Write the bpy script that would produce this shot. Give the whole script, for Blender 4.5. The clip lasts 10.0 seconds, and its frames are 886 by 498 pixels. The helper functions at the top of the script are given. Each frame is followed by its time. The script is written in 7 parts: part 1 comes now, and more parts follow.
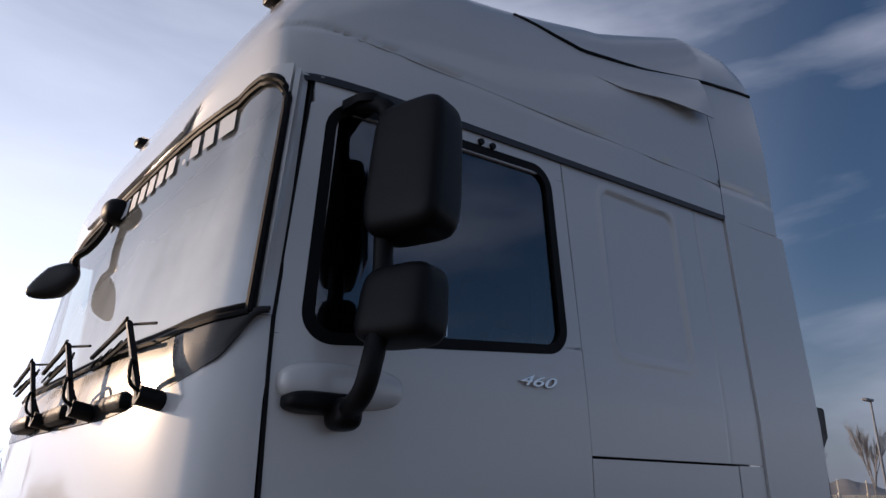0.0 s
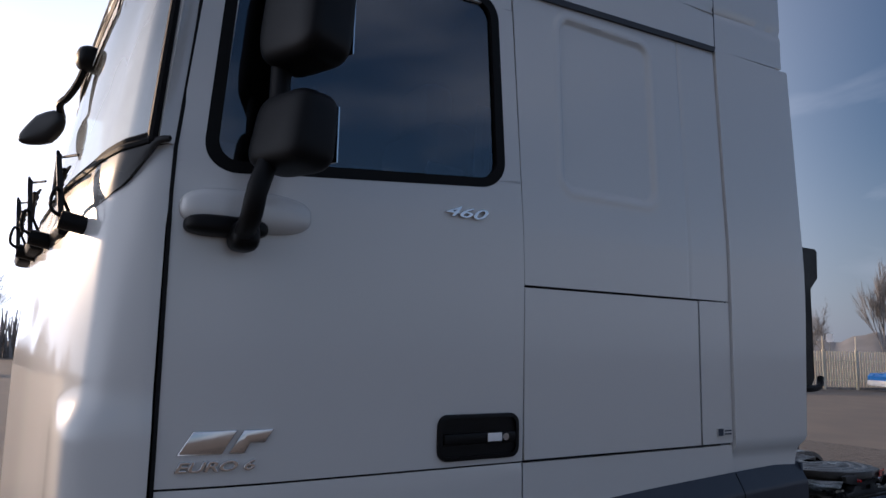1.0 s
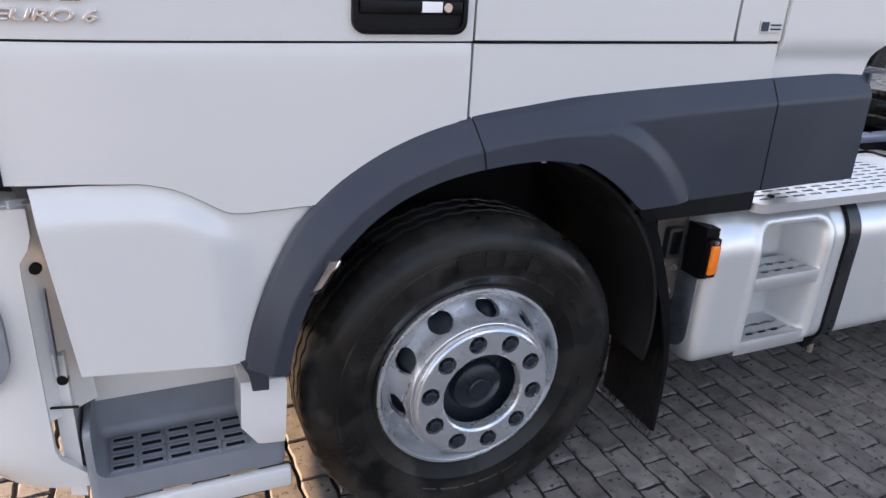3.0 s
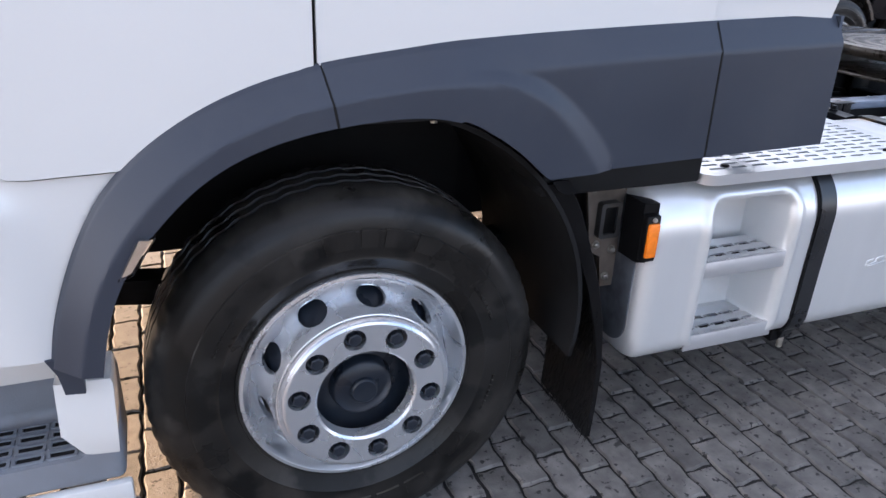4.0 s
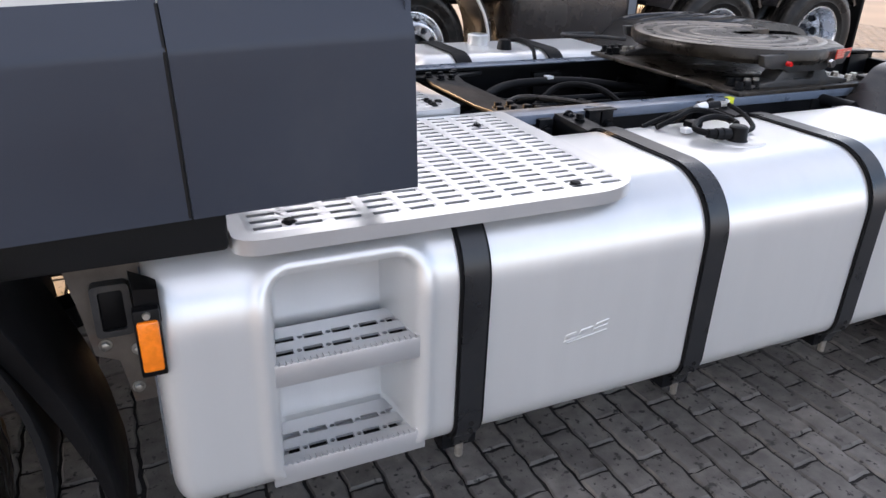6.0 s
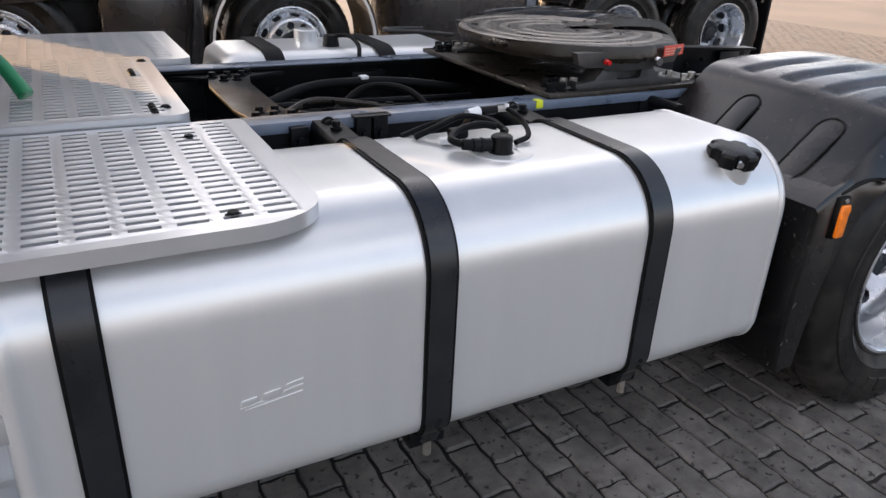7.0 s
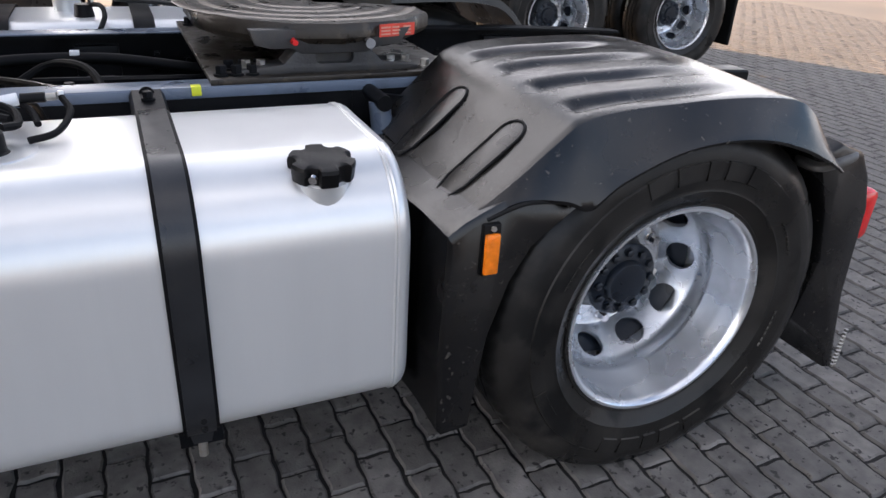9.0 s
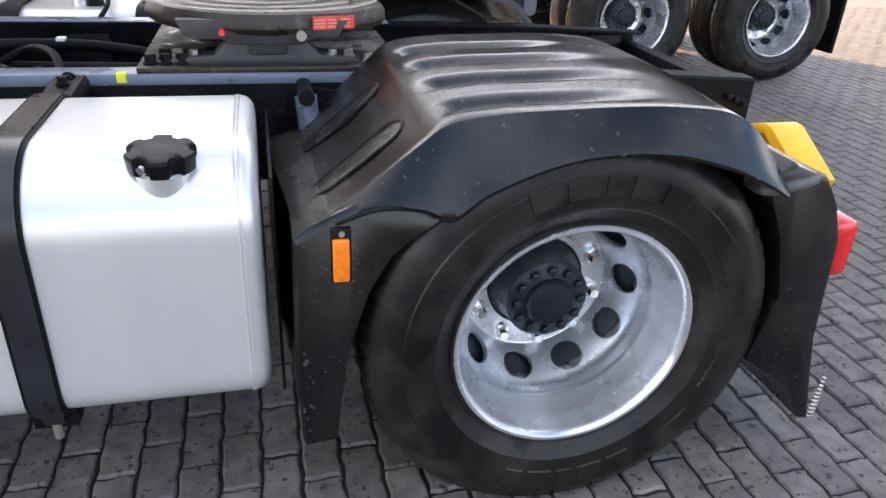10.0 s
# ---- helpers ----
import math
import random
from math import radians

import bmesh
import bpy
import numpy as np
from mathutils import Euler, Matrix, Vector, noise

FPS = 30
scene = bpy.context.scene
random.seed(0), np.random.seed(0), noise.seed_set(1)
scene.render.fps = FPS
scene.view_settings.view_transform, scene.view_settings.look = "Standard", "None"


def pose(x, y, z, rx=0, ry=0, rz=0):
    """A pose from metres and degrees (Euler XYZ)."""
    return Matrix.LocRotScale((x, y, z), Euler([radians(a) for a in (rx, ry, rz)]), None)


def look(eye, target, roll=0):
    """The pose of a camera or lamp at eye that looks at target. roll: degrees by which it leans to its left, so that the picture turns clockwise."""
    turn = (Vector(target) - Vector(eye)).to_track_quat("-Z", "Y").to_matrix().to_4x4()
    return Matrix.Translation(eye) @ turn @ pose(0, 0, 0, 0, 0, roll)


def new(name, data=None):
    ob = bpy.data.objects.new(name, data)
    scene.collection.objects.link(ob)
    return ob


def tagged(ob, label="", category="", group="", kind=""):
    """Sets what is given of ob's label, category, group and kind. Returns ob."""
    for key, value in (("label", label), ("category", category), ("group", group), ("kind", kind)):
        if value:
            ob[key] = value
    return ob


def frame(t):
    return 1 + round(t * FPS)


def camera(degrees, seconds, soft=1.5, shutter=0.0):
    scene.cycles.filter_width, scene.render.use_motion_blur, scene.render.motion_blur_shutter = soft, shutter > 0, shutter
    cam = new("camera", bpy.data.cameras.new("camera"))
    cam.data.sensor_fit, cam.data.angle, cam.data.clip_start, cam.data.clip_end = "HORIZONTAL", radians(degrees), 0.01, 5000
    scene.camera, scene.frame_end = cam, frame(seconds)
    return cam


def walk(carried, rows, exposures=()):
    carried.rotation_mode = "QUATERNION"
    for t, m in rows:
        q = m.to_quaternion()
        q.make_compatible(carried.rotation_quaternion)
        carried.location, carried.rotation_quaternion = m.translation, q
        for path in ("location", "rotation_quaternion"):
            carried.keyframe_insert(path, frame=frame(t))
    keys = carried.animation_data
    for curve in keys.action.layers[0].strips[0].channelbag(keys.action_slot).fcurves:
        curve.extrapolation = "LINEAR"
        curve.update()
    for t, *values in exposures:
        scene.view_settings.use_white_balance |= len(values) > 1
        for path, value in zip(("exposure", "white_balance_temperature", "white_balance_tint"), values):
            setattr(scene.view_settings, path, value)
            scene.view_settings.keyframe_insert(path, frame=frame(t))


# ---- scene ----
cam = camera(63.58, 10.0)
PATH = [
    (0.0, (-1.775, -1.410, 1.873), (-0.590, 0.064, 2.523), 0.41),
    (0.5, (-1.559, -1.558, 1.816), (-0.459, 0.010, 2.391), 0.60),
    (1.0, (-1.441, -1.670, 1.794), (-0.377, 0.001, 2.065), 1.25),
    (1.5, (-1.328, -1.632, 1.772), (-0.282, 0.072, 1.712), 1.70),
    (2.0, (-1.211, -1.581, 1.750), (-0.234, 0.125, 1.381), 2.29),
    (2.5, (-1.052, -1.569, 1.699), (-0.191, 0.140, 1.116), 2.72),
    (2.7, (-0.972, -1.567, 1.697), (-0.156, 0.128, 1.019), 2.98),
    (3.8, (-0.499, -1.481, 1.560), (0.197, 0.196, 0.722), 2.99),
    (4.0, (-0.396, -1.434, 1.558), (0.299, 0.248, 0.728), 2.61),
    (4.5, (-0.116, -1.333, 1.537), (0.585, 0.342, 0.700), 2.45),
    (5.0, (0.209, -1.273, 1.503), (0.933, 0.398, 0.677), 2.32),
    (5.2, (0.331, -1.267, 1.515), (1.047, 0.402, 0.677), 2.49),
    (6.3, (0.999, -1.140, 1.473), (1.815, 0.484, 0.639), 1.94),
    (6.5, (1.141, -1.132, 1.465), (1.981, 0.479, 0.629), 2.08),
    (7.0, (1.471, -1.126, 1.449), (2.345, 0.467, 0.614), 2.59),
    (7.5, (1.789, -1.085, 1.430), (2.675, 0.500, 0.591), 2.76),
    (8.0, (2.058, -1.064, 1.423), (2.948, 0.520, 0.587), 2.93),
    (8.5, (2.362, -1.154, 1.436), (3.222, 0.438, 0.584), 3.09),
    (9.0, (2.607, -1.231, 1.431), (3.370, 0.388, 0.539), 3.39),
    (9.5, (2.879, -1.271, 1.444), (3.508, 0.399, 0.542), 3.15),
    (10.0, (3.144, -1.315, 1.428), (3.600, 0.408, 0.520), 2.93),
]
EXPOSURES = [(0.0, -0.10, 5500, 16), (0.7, 0.04, 5500, 15), (1.0, 0.20, 5500, 15), (1.5, 0.86, 5600, 15), (2.0, 1.60, 5950, 15), (2.5, 2.12, 6300, 15), (3.0, 2.50, 6300, 16), (3.8, 2.80, 6150, 16), (4.0, 2.80, 6080, 16), (4.5, 3.06, 5880, 16), (5.0, 3.26, 5950, 16), (5.6, 2.96, 6300, 16), (6.5, 2.48, 6850, 15), (8.0, 2.26, 6650, 15), (8.5, 2.26, 6600, 15), (9.0, 2.42, 6540, 15), (9.5, 2.68, 6500, 15), (10.0, 2.98, 6480, 14)]
walk(cam, [(t, look(eye, target, roll)) for t, eye, target, roll in PATH], EXPOSURES)

# ---- light ----
SUN_AZ, SUN_EL = radians(57), radians(13)      # azimuth from straight ahead of the truck towards its far side
SUN_DIR = Vector((-math.cos(SUN_AZ) * math.cos(SUN_EL), math.sin(SUN_AZ) * math.cos(SUN_EL), math.sin(SUN_EL)))
sun = new("sun", bpy.data.lights.new("sun", "SUN"))
sun.data.energy, sun.data.angle, sun.data.color = 4.1, radians(0.6), (1.0, 0.66, 0.36)
sun.matrix_world = look((0, 0, 30), Vector((0, 0, 30)) - SUN_DIR)

world = bpy.data.worlds.new("world")
scene.world = world
world.use_nodes = True
wt = world.node_tree
wt.nodes.clear()


def wnode(kind, **kw):
    n = wt.nodes.new(kind)
    for k, v in kw.items():
        n.inputs[k].default_value = v
    return n


sky = wt.nodes.new("ShaderNodeTexSky")
sky.sky_type, sky.sun_disc = "NISHITA", False
sky.sun_elevation, sky.sun_rotation = SUN_EL, math.atan2(SUN_DIR.x, SUN_DIR.y)
sky.air_density, sky.dust_density, sky.ozone_density = 1.0, 2.2, 2.2
wcoord = wt.nodes.new("ShaderNodeTexCoord")
wmap = wnode("ShaderNodeMapping", Scale=(1.0, 1.0, 3.2))
wnoise = wnode("ShaderNodeTexNoise", Scale=1.7, Detail=6.0, Roughness=0.5, Distortion=0.3)
wramp = wt.nodes.new("ShaderNodeValToRGB")
wramp.color_ramp.elements[0].position, wramp.color_ramp.elements[1].position = 0.44, 0.78
wmix = wt.nodes.new("ShaderNodeMix")
wmix.data_type = "RGBA"
wmix.inputs["B"].default_value = (8.6, 8.4, 8.5, 1)
wbg = wnode("ShaderNodeBackground", Strength=0.071)
wout = wt.nodes.new("ShaderNodeOutputWorld")
wt.links.new(wcoord.outputs["Generated"], wmap.inputs["Vector"])
wt.links.new(wmap.outputs["Vector"], wnoise.inputs["Vector"])
wt.links.new(wnoise.outputs["Fac"], wramp.inputs["Fac"])
wt.links.new(wramp.outputs["Color"], wmix.inputs["Factor"])
wt.links.new(sky.outputs["Color"], wmix.inputs["A"])
# winter haze: pale along the horizon, strongest on the sun's side
wsep = wt.nodes.new("ShaderNodeSeparateXYZ")
wt.links.new(wcoord.outputs["Generated"], wsep.inputs["Vector"])
wdot = wt.nodes.new("ShaderNodeVectorMath")
wdot.operation = "DOT_PRODUCT"
wdot.inputs[1].default_value = SUN_DIR
wt.links.new(wcoord.outputs["Generated"], wdot.inputs[0])


def wrange(src, a, b, lo, hi):
    n = wt.nodes.new("ShaderNodeMapRange")
    n.interpolation_type = "SMOOTHSTEP"
    for k, v in zip(("From Min", "From Max", "To Min", "To Max"), (a, b, lo, hi)):
        n.inputs[k].default_value = v
    wt.links.new(src, n.inputs["Value"])
    return n.outputs["Result"]


def wtimes(a, b):
    n = wt.nodes.new("ShaderNodeMath")
    n.operation = "MULTIPLY"
    wt.links.new(a, n.inputs[0])
    wt.links.new(b, n.inputs[1])
    return n.outputs[0]


def wover(base, fac, color):
    n = wt.nodes.new("ShaderNodeMix")
    n.data_type = "RGBA"
    n.inputs["B"].default_value = (*color, 1)
    wt.links.new(base, n.inputs["A"])
    wt.links.new(fac, n.inputs["Factor"])
    return n.outputs["Result"]


hazed = wover(wmix.outputs["Result"], wrange(wsep.outputs["Z"], 0.0, 0.30, 0.55, 0.0), (4.9, 5.0, 5.4))
hazed = wover(hazed, wtimes(wrange(wdot.outputs["Value"], -0.15, 0.62, 0.0, 1.0), wrange(wsep.outputs["Z"], 0.0, 0.85, 1.0, 0.05)), (19.0, 18.7, 18.6))
wt.links.new(hazed, wbg.inputs["Color"])
wt.links.new(wbg.outputs["Background"], wout.inputs["Surface"])


# ---- materials ----
def material(name, color, rough=0.5, metal=0.0, coat=0.0, spread=0.12, scale=3.0, grain=0.0, grain_scale=300.0, stretch=(1, 1, 1),
             dirt=0.0, dirt_color=(0.1, 0.09, 0.08), dirt_scale=6.0, rough_spread=0.1, spec=0.5, per_object=0.0, spots=None, world_space=False, dust=None):
    """Principled surface with broad colour variation, fine grain relief, stains, and uneven gloss."""
    m = bpy.data.materials.new(name)
    m.use_nodes = True
    nt = m.node_tree
    b = nt.nodes["Principled BSDF"]
    b.inputs["Metallic"].default_value = metal
    b.inputs["Coat Weight"].default_value = coat
    b.inputs["Coat Roughness"].default_value = 0.06
    b.inputs["Specular IOR Level"].default_value = spec
    co = nt.nodes.new("ShaderNodeTexCoord")
    if world_space:
        geo = nt.nodes.new("ShaderNodeNewGeometry")
        place = geo.outputs["Position"]
    else:
        place = co.outputs["Object"]
    mp = nt.nodes.new("ShaderNodeMapping")
    mp.inputs["Scale"].default_value = stretch
    nt.links.new(place, mp.inputs["Vector"])
    n1 = nt.nodes.new("ShaderNodeTexNoise")
    n1.inputs["Scale"].default_value, n1.inputs["Detail"].default_value = scale, 6
    nt.links.new(mp.outputs["Vector"], n1.inputs["Vector"])
    hv = nt.nodes.new("ShaderNodeHueSaturation")
    hv.inputs["Color"].default_value = (*color, 1)
    mr = nt.nodes.new("ShaderNodeMapRange")
    mr.inputs["From Min"].default_value, mr.inputs["From Max"].default_value = 0.3, 0.7
    mr.inputs["To Min"].default_value, mr.inputs["To Max"].default_value = 1 - spread, 1 + spread
    nt.links.new(n1.outputs["Fac"], mr.inputs["Value"])
    value = mr.outputs["Result"]
    if per_object:
        oi = nt.nodes.new("ShaderNodeObjectInfo")
        pr = nt.nodes.new("ShaderNodeMapRange")
        pr.inputs["To Min"].default_value, pr.inputs["To Max"].default_value = 1 - per_object, 1 + per_object
        nt.links.new(oi.outputs["Random"], pr.inputs["Value"])
        mu = nt.nodes.new("ShaderNodeMath")
        mu.operation = "MULTIPLY"
        nt.links.new(value, mu.inputs[0])
        nt.links.new(pr.outputs["Result"], mu.inputs[1])
        value = mu.outputs[0]
    nt.links.new(value, hv.inputs["Value"])
    out = hv.outputs["Color"]
    if dirt:
        n2 = nt.nodes.new("ShaderNodeTexNoise")
        n2.inputs["Scale"].default_value, n2.inputs["Detail"].default_value, n2.inputs["Roughness"].default_value = dirt_scale, 9, 0.65
        nt.links.new(place, n2.inputs["Vector"])
        r2 = nt.nodes.new("ShaderNodeMapRange")
        r2.inputs["From Min"].default_value, r2.inputs["From Max"].default_value = 0.52, 0.72
        r2.inputs["To Max"].default_value = dirt
        nt.links.new(n2.outputs["Fac"], r2.inputs["Value"])
        mx = nt.nodes.new("ShaderNodeMix")
        mx.data_type = "RGBA"
        mx.inputs["B"].default_value = (*dirt_color, 1)
        nt.links.new(r2.outputs["Result"], mx.inputs["Factor"])
        nt.links.new(out, mx.inputs["A"])
        out = mx.outputs["Result"]
    if spots:                                     # small dark drips and moss
        for sc, lo, hi, amount, col in spots:
            n4 = nt.nodes.new("ShaderNodeTexNoise")
            n4.inputs["Scale"].default_value, n4.inputs["Detail"].default_value, n4.inputs["Roughness"].default_value = sc, 4, 0.55
            nt.links.new(place, n4.inputs["Vector"])
            r4 = nt.nodes.new("ShaderNodeMapRange")
            r4.inputs["From Min"].default_value, r4.inputs["From Max"].default_value, r4.inputs["To Max"].default_value = lo, hi, amount
            nt.links.new(n4.outputs["Fac"], r4.inputs["Value"])
            m4 = nt.nodes.new("ShaderNodeMix")
            m4.data_type = "RGBA"
            m4.inputs["B"].default_value = (*col, 1)
            nt.links.new(r4.outputs["Result"], m4.inputs["Factor"])
            nt.links.new(out, m4.inputs["A"])
            out = m4.outputs["Result"]
    if dust:                                      # road dust settled on what faces up
        amount, dcol = dust
        gn = nt.nodes.new("ShaderNodeNewGeometry")
        sx = nt.nodes.new("ShaderNodeSeparateXYZ")
        nt.links.new(gn.outputs["Normal"], sx.inputs["Vector"])
        ru = nt.nodes.new("ShaderNodeMapRange")
        ru.inputs["From Min"].default_value, ru.inputs["From Max"].default_value = 0.55, 0.95
        nt.links.new(sx.outputs["Z"], ru.inputs["Value"])
        n5 = nt.nodes.new("ShaderNodeTexNoise")
        n5.inputs["Scale"].default_value, n5.inputs["Detail"].default_value, n5.inputs["Roughness"].default_value = 4.5, 8, 0.6
        nt.links.new(place, n5.inputs["Vector"])
        r5 = nt.nodes.new("ShaderNodeMapRange")
        r5.inputs["From Min"].default_value, r5.inputs["From Max"].default_value, r5.inputs["To Max"].default_value = 0.36, 0.66, amount
        nt.links.new(n5.outputs["Fac"], r5.inputs["Value"])
        mu5 = nt.nodes.new("ShaderNodeMath")
        mu5.operation = "MULTIPLY"
        nt.links.new(ru.outputs["Result"], mu5.inputs[0])
        nt.links.new(r5.outputs["Result"], mu5.inputs[1])
        m5 = nt.nodes.new("ShaderNodeMix")
        m5.data_type = "RGBA"
        m5.inputs["B"].default_value = (*dcol, 1)
        nt.links.new(mu5.outputs[0], m5.inputs["Factor"])
        nt.links.new(out, m5.inputs["A"])
        out = m5.outputs["Result"]
    nt.links.new(out, b.inputs["Base Color"])
    rr = nt.nodes.new("ShaderNodeMapRange")
    rr.inputs["From Min"].default_value, rr.inputs["From Max"].default_value = 0.3, 0.7
    rr.inputs["To Min"].default_value, rr.inputs["To Max"].default_value = max(0.02, rough - rough_spread), min(1, rough + rough_spread)
    nt.links.new(n1.outputs["Fac"], rr.inputs["Value"])
    nt.links.new(rr.outputs["Result"], b.inputs["Roughness"])
    if grain:
        n3 = nt.nodes.new("ShaderNodeTexNoise")
        n3.inputs["Scale"].default_value, n3.inputs["Detail"].default_value = grain_scale, 3
        nt.links.new(mp.outputs["Vector"], n3.inputs["Vector"])
        bp = nt.nodes.new("ShaderNodeBump")
        bp.inputs["Strength"].default_value, bp.inputs["Distance"].default_value = grain, 0.002
        nt.links.new(n3.outputs["Fac"], bp.inputs["Height"])
        nt.links.new(bp.outputs["Normal"], b.inputs["Normal"])
    return m


def glass(name, color, rough=0.0, ior=1.45):
    m = bpy.data.materials.new(name)
    m.use_nodes = True
    b = m.node_tree.nodes["Principled BSDF"]
    b.inputs["Base Color"].default_value = (*color, 1)
    b.inputs["Transmission Weight"].default_value, b.inputs["Roughness"].default_value, b.inputs["IOR"].default_value = 1, rough, ior
    return m


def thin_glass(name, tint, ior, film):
    """A single sheet: clear straight through, mirror-like at a glancing angle, with pale sky glare painted in towards
    its foot.
    """
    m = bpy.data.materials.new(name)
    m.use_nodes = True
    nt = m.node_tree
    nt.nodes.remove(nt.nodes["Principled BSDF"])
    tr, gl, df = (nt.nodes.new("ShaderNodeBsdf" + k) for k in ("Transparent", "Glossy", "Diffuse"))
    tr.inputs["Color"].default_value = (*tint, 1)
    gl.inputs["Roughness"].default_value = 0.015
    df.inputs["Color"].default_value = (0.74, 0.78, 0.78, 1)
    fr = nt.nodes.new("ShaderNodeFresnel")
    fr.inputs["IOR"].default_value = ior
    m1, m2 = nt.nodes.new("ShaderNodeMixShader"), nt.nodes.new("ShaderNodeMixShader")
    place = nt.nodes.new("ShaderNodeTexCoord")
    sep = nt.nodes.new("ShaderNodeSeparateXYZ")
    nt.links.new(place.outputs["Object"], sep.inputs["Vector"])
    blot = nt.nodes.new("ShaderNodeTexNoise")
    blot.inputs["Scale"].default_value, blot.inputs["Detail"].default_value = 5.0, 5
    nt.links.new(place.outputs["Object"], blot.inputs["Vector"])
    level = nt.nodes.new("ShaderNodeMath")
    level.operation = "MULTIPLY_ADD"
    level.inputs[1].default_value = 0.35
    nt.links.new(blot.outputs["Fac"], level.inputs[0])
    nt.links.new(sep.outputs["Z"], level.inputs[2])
    # pale diffuse share by height, standing for the bright haze mirrored low down
    glare = nt.nodes.new("ShaderNodeMapRange")
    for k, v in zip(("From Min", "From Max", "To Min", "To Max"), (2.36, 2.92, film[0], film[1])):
        glare.inputs[k].default_value = v
    nt.links.new(level.outputs[0], glare.inputs["Value"])
    nt.links.new(glare.outputs["Result"], m1.inputs["Fac"])
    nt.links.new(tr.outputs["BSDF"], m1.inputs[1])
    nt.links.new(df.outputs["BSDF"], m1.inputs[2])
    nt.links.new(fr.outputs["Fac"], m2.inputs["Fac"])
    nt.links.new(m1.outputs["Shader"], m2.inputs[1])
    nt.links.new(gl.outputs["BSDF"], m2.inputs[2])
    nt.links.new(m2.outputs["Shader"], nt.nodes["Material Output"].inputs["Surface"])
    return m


M_PAINT = material("white_paint", (0.585, 0.585, 0.57), 0.30, coat=0.9, spread=0.01, scale=1.5, rough_spread=0.0)
M_GREY = material("grey_cladding", (0.028, 0.034, 0.048), 0.40, spec=0.35, spread=0.07, scale=4, grain=0.12, grain_scale=700, dirt=0.15, dirt_color=(0.07, 0.07, 0.075), dirt_scale=5)
M_BLACK = material("black_plastic", (0.0045, 0.0045, 0.005), 0.40, spec=0.16, spread=0.25, scale=8, grain=0.22, grain_scale=600, dirt=0.3, dirt_color=(0.014, 0.013, 0.012), dirt_scale=9)
M_FENDER = material("weathered_black_plastic", (0.0048, 0.0047, 0.0050), 0.21, spec=0.42, spread=0.3, scale=5, grain=0.14, grain_scale=420, dirt=0.4, dirt_color=(0.022, 0.018, 0.014), dirt_scale=5, dust=(0.50, (0.070, 0.061, 0.052)), rough_spread=0.16, spots=[(70, 0.66, 0.70, 0.7, (0.08, 0.07, 0.06)), (9, 0.60, 0.68, 0.7, (0.008, 0.007, 0.006))])
M_PAD = material("faded_plastic", (0.085, 0.082, 0.078), 0.45, spread=0.3, scale=18, grain=0.3, grain_scale=300, dirt=0.5, dirt_color=(0.02, 0.019, 0.018), dirt_scale=20)
M_RUBBER = material("rubber", (0.0038, 0.0038, 0.0042), 0.6, spec=0.15, spread=0.3, scale=5, grain=0.15, grain_scale=500)
M_MIRROR = material("mirror_plastic", (0.005, 0.005, 0.0055), 0.45, spec=0.16, spread=0.08, scale=3, grain=0.10, grain_scale=900)
M_TYRE = material("tyre_rubber", (0.0135, 0.0125, 0.0114), 0.40, spec=0.28, spread=0.40, scale=5, grain=0.2, grain_scale=260, dirt=0.75, dirt_color=(0.040, 0.034, 0.028), dirt_scale=2.6, dust=(0.95, (0.070, 0.062, 0.053)), spots=[(6, 0.52, 0.60, 0.95, (0.0032, 0.0032, 0.0032))], rough_spread=0.24)
M_TANK = material("brushed_aluminium", (0.67, 0.67, 0.66), 0.31, metal=0.52, spread=0.025, scale=14, stretch=(1, 1, 0.08), grain=0.04, grain_scale=160, rough_spread=0.03)
# dark grey holds the grime and the wheel and cab shadow together
M_TANKEND = material("grimy_shaded_aluminium", (0.15, 0.16, 0.18), 0.48, metal=0.5, spread=0.25, scale=9, grain=0.2, grain_scale=120, dirt=0.8, dirt_color=(0.045, 0.045, 0.048), dirt_scale=5)
M_CAST = material("aluminium_plate", (0.60, 0.60, 0.605), 0.32, metal=0.66, spread=0.03, scale=12, grain=0.02, grain_scale=380, rough_spread=0.02)
M_STRAP = material("strap_steel", (0.012, 0.013, 0.015), 0.32, spread=0.25, scale=9, grain=0.12, grain_scale=200, dirt=0.35, dirt_color=(0.03, 0.028, 0.026), dirt_scale=14)
M_RIM = material("silver_rim", (0.66, 0.68, 0.71), 0.27, metal=0.80, spread=0.04, scale=8, grain=0.0, grain_scale=300, dirt=0.03, dirt_color=(0.40, 0.39, 0.38), dirt_scale=16, rough_spread=0.05)
M_FRAME = material("chassis_paint", (0.0050, 0.0054, 0.0065), 0.40, spec=0.13, spread=0.3, scale=6, grain=0.2, grain_scale=150, dirt=0.5, dirt_color=(0.013, 0.0125, 0.012), dirt_scale=10, rough_spread=0.14)
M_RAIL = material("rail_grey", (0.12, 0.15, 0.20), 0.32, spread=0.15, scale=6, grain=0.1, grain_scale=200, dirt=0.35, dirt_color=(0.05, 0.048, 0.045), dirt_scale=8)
M_GREASE = material("greasy_steel", (0.030, 0.024, 0.018), 0.40, metal=0.1, spec=0.38, spread=0.5, scale=14, grain=0.8, grain_scale=45, dirt=0.8, dirt_color=(0.006, 0.0055, 0.005), dirt_scale=9, rough_spread=0.25, spots=[(26, 0.58, 0.66, 0.7, (0.075, 0.058, 0.042))])
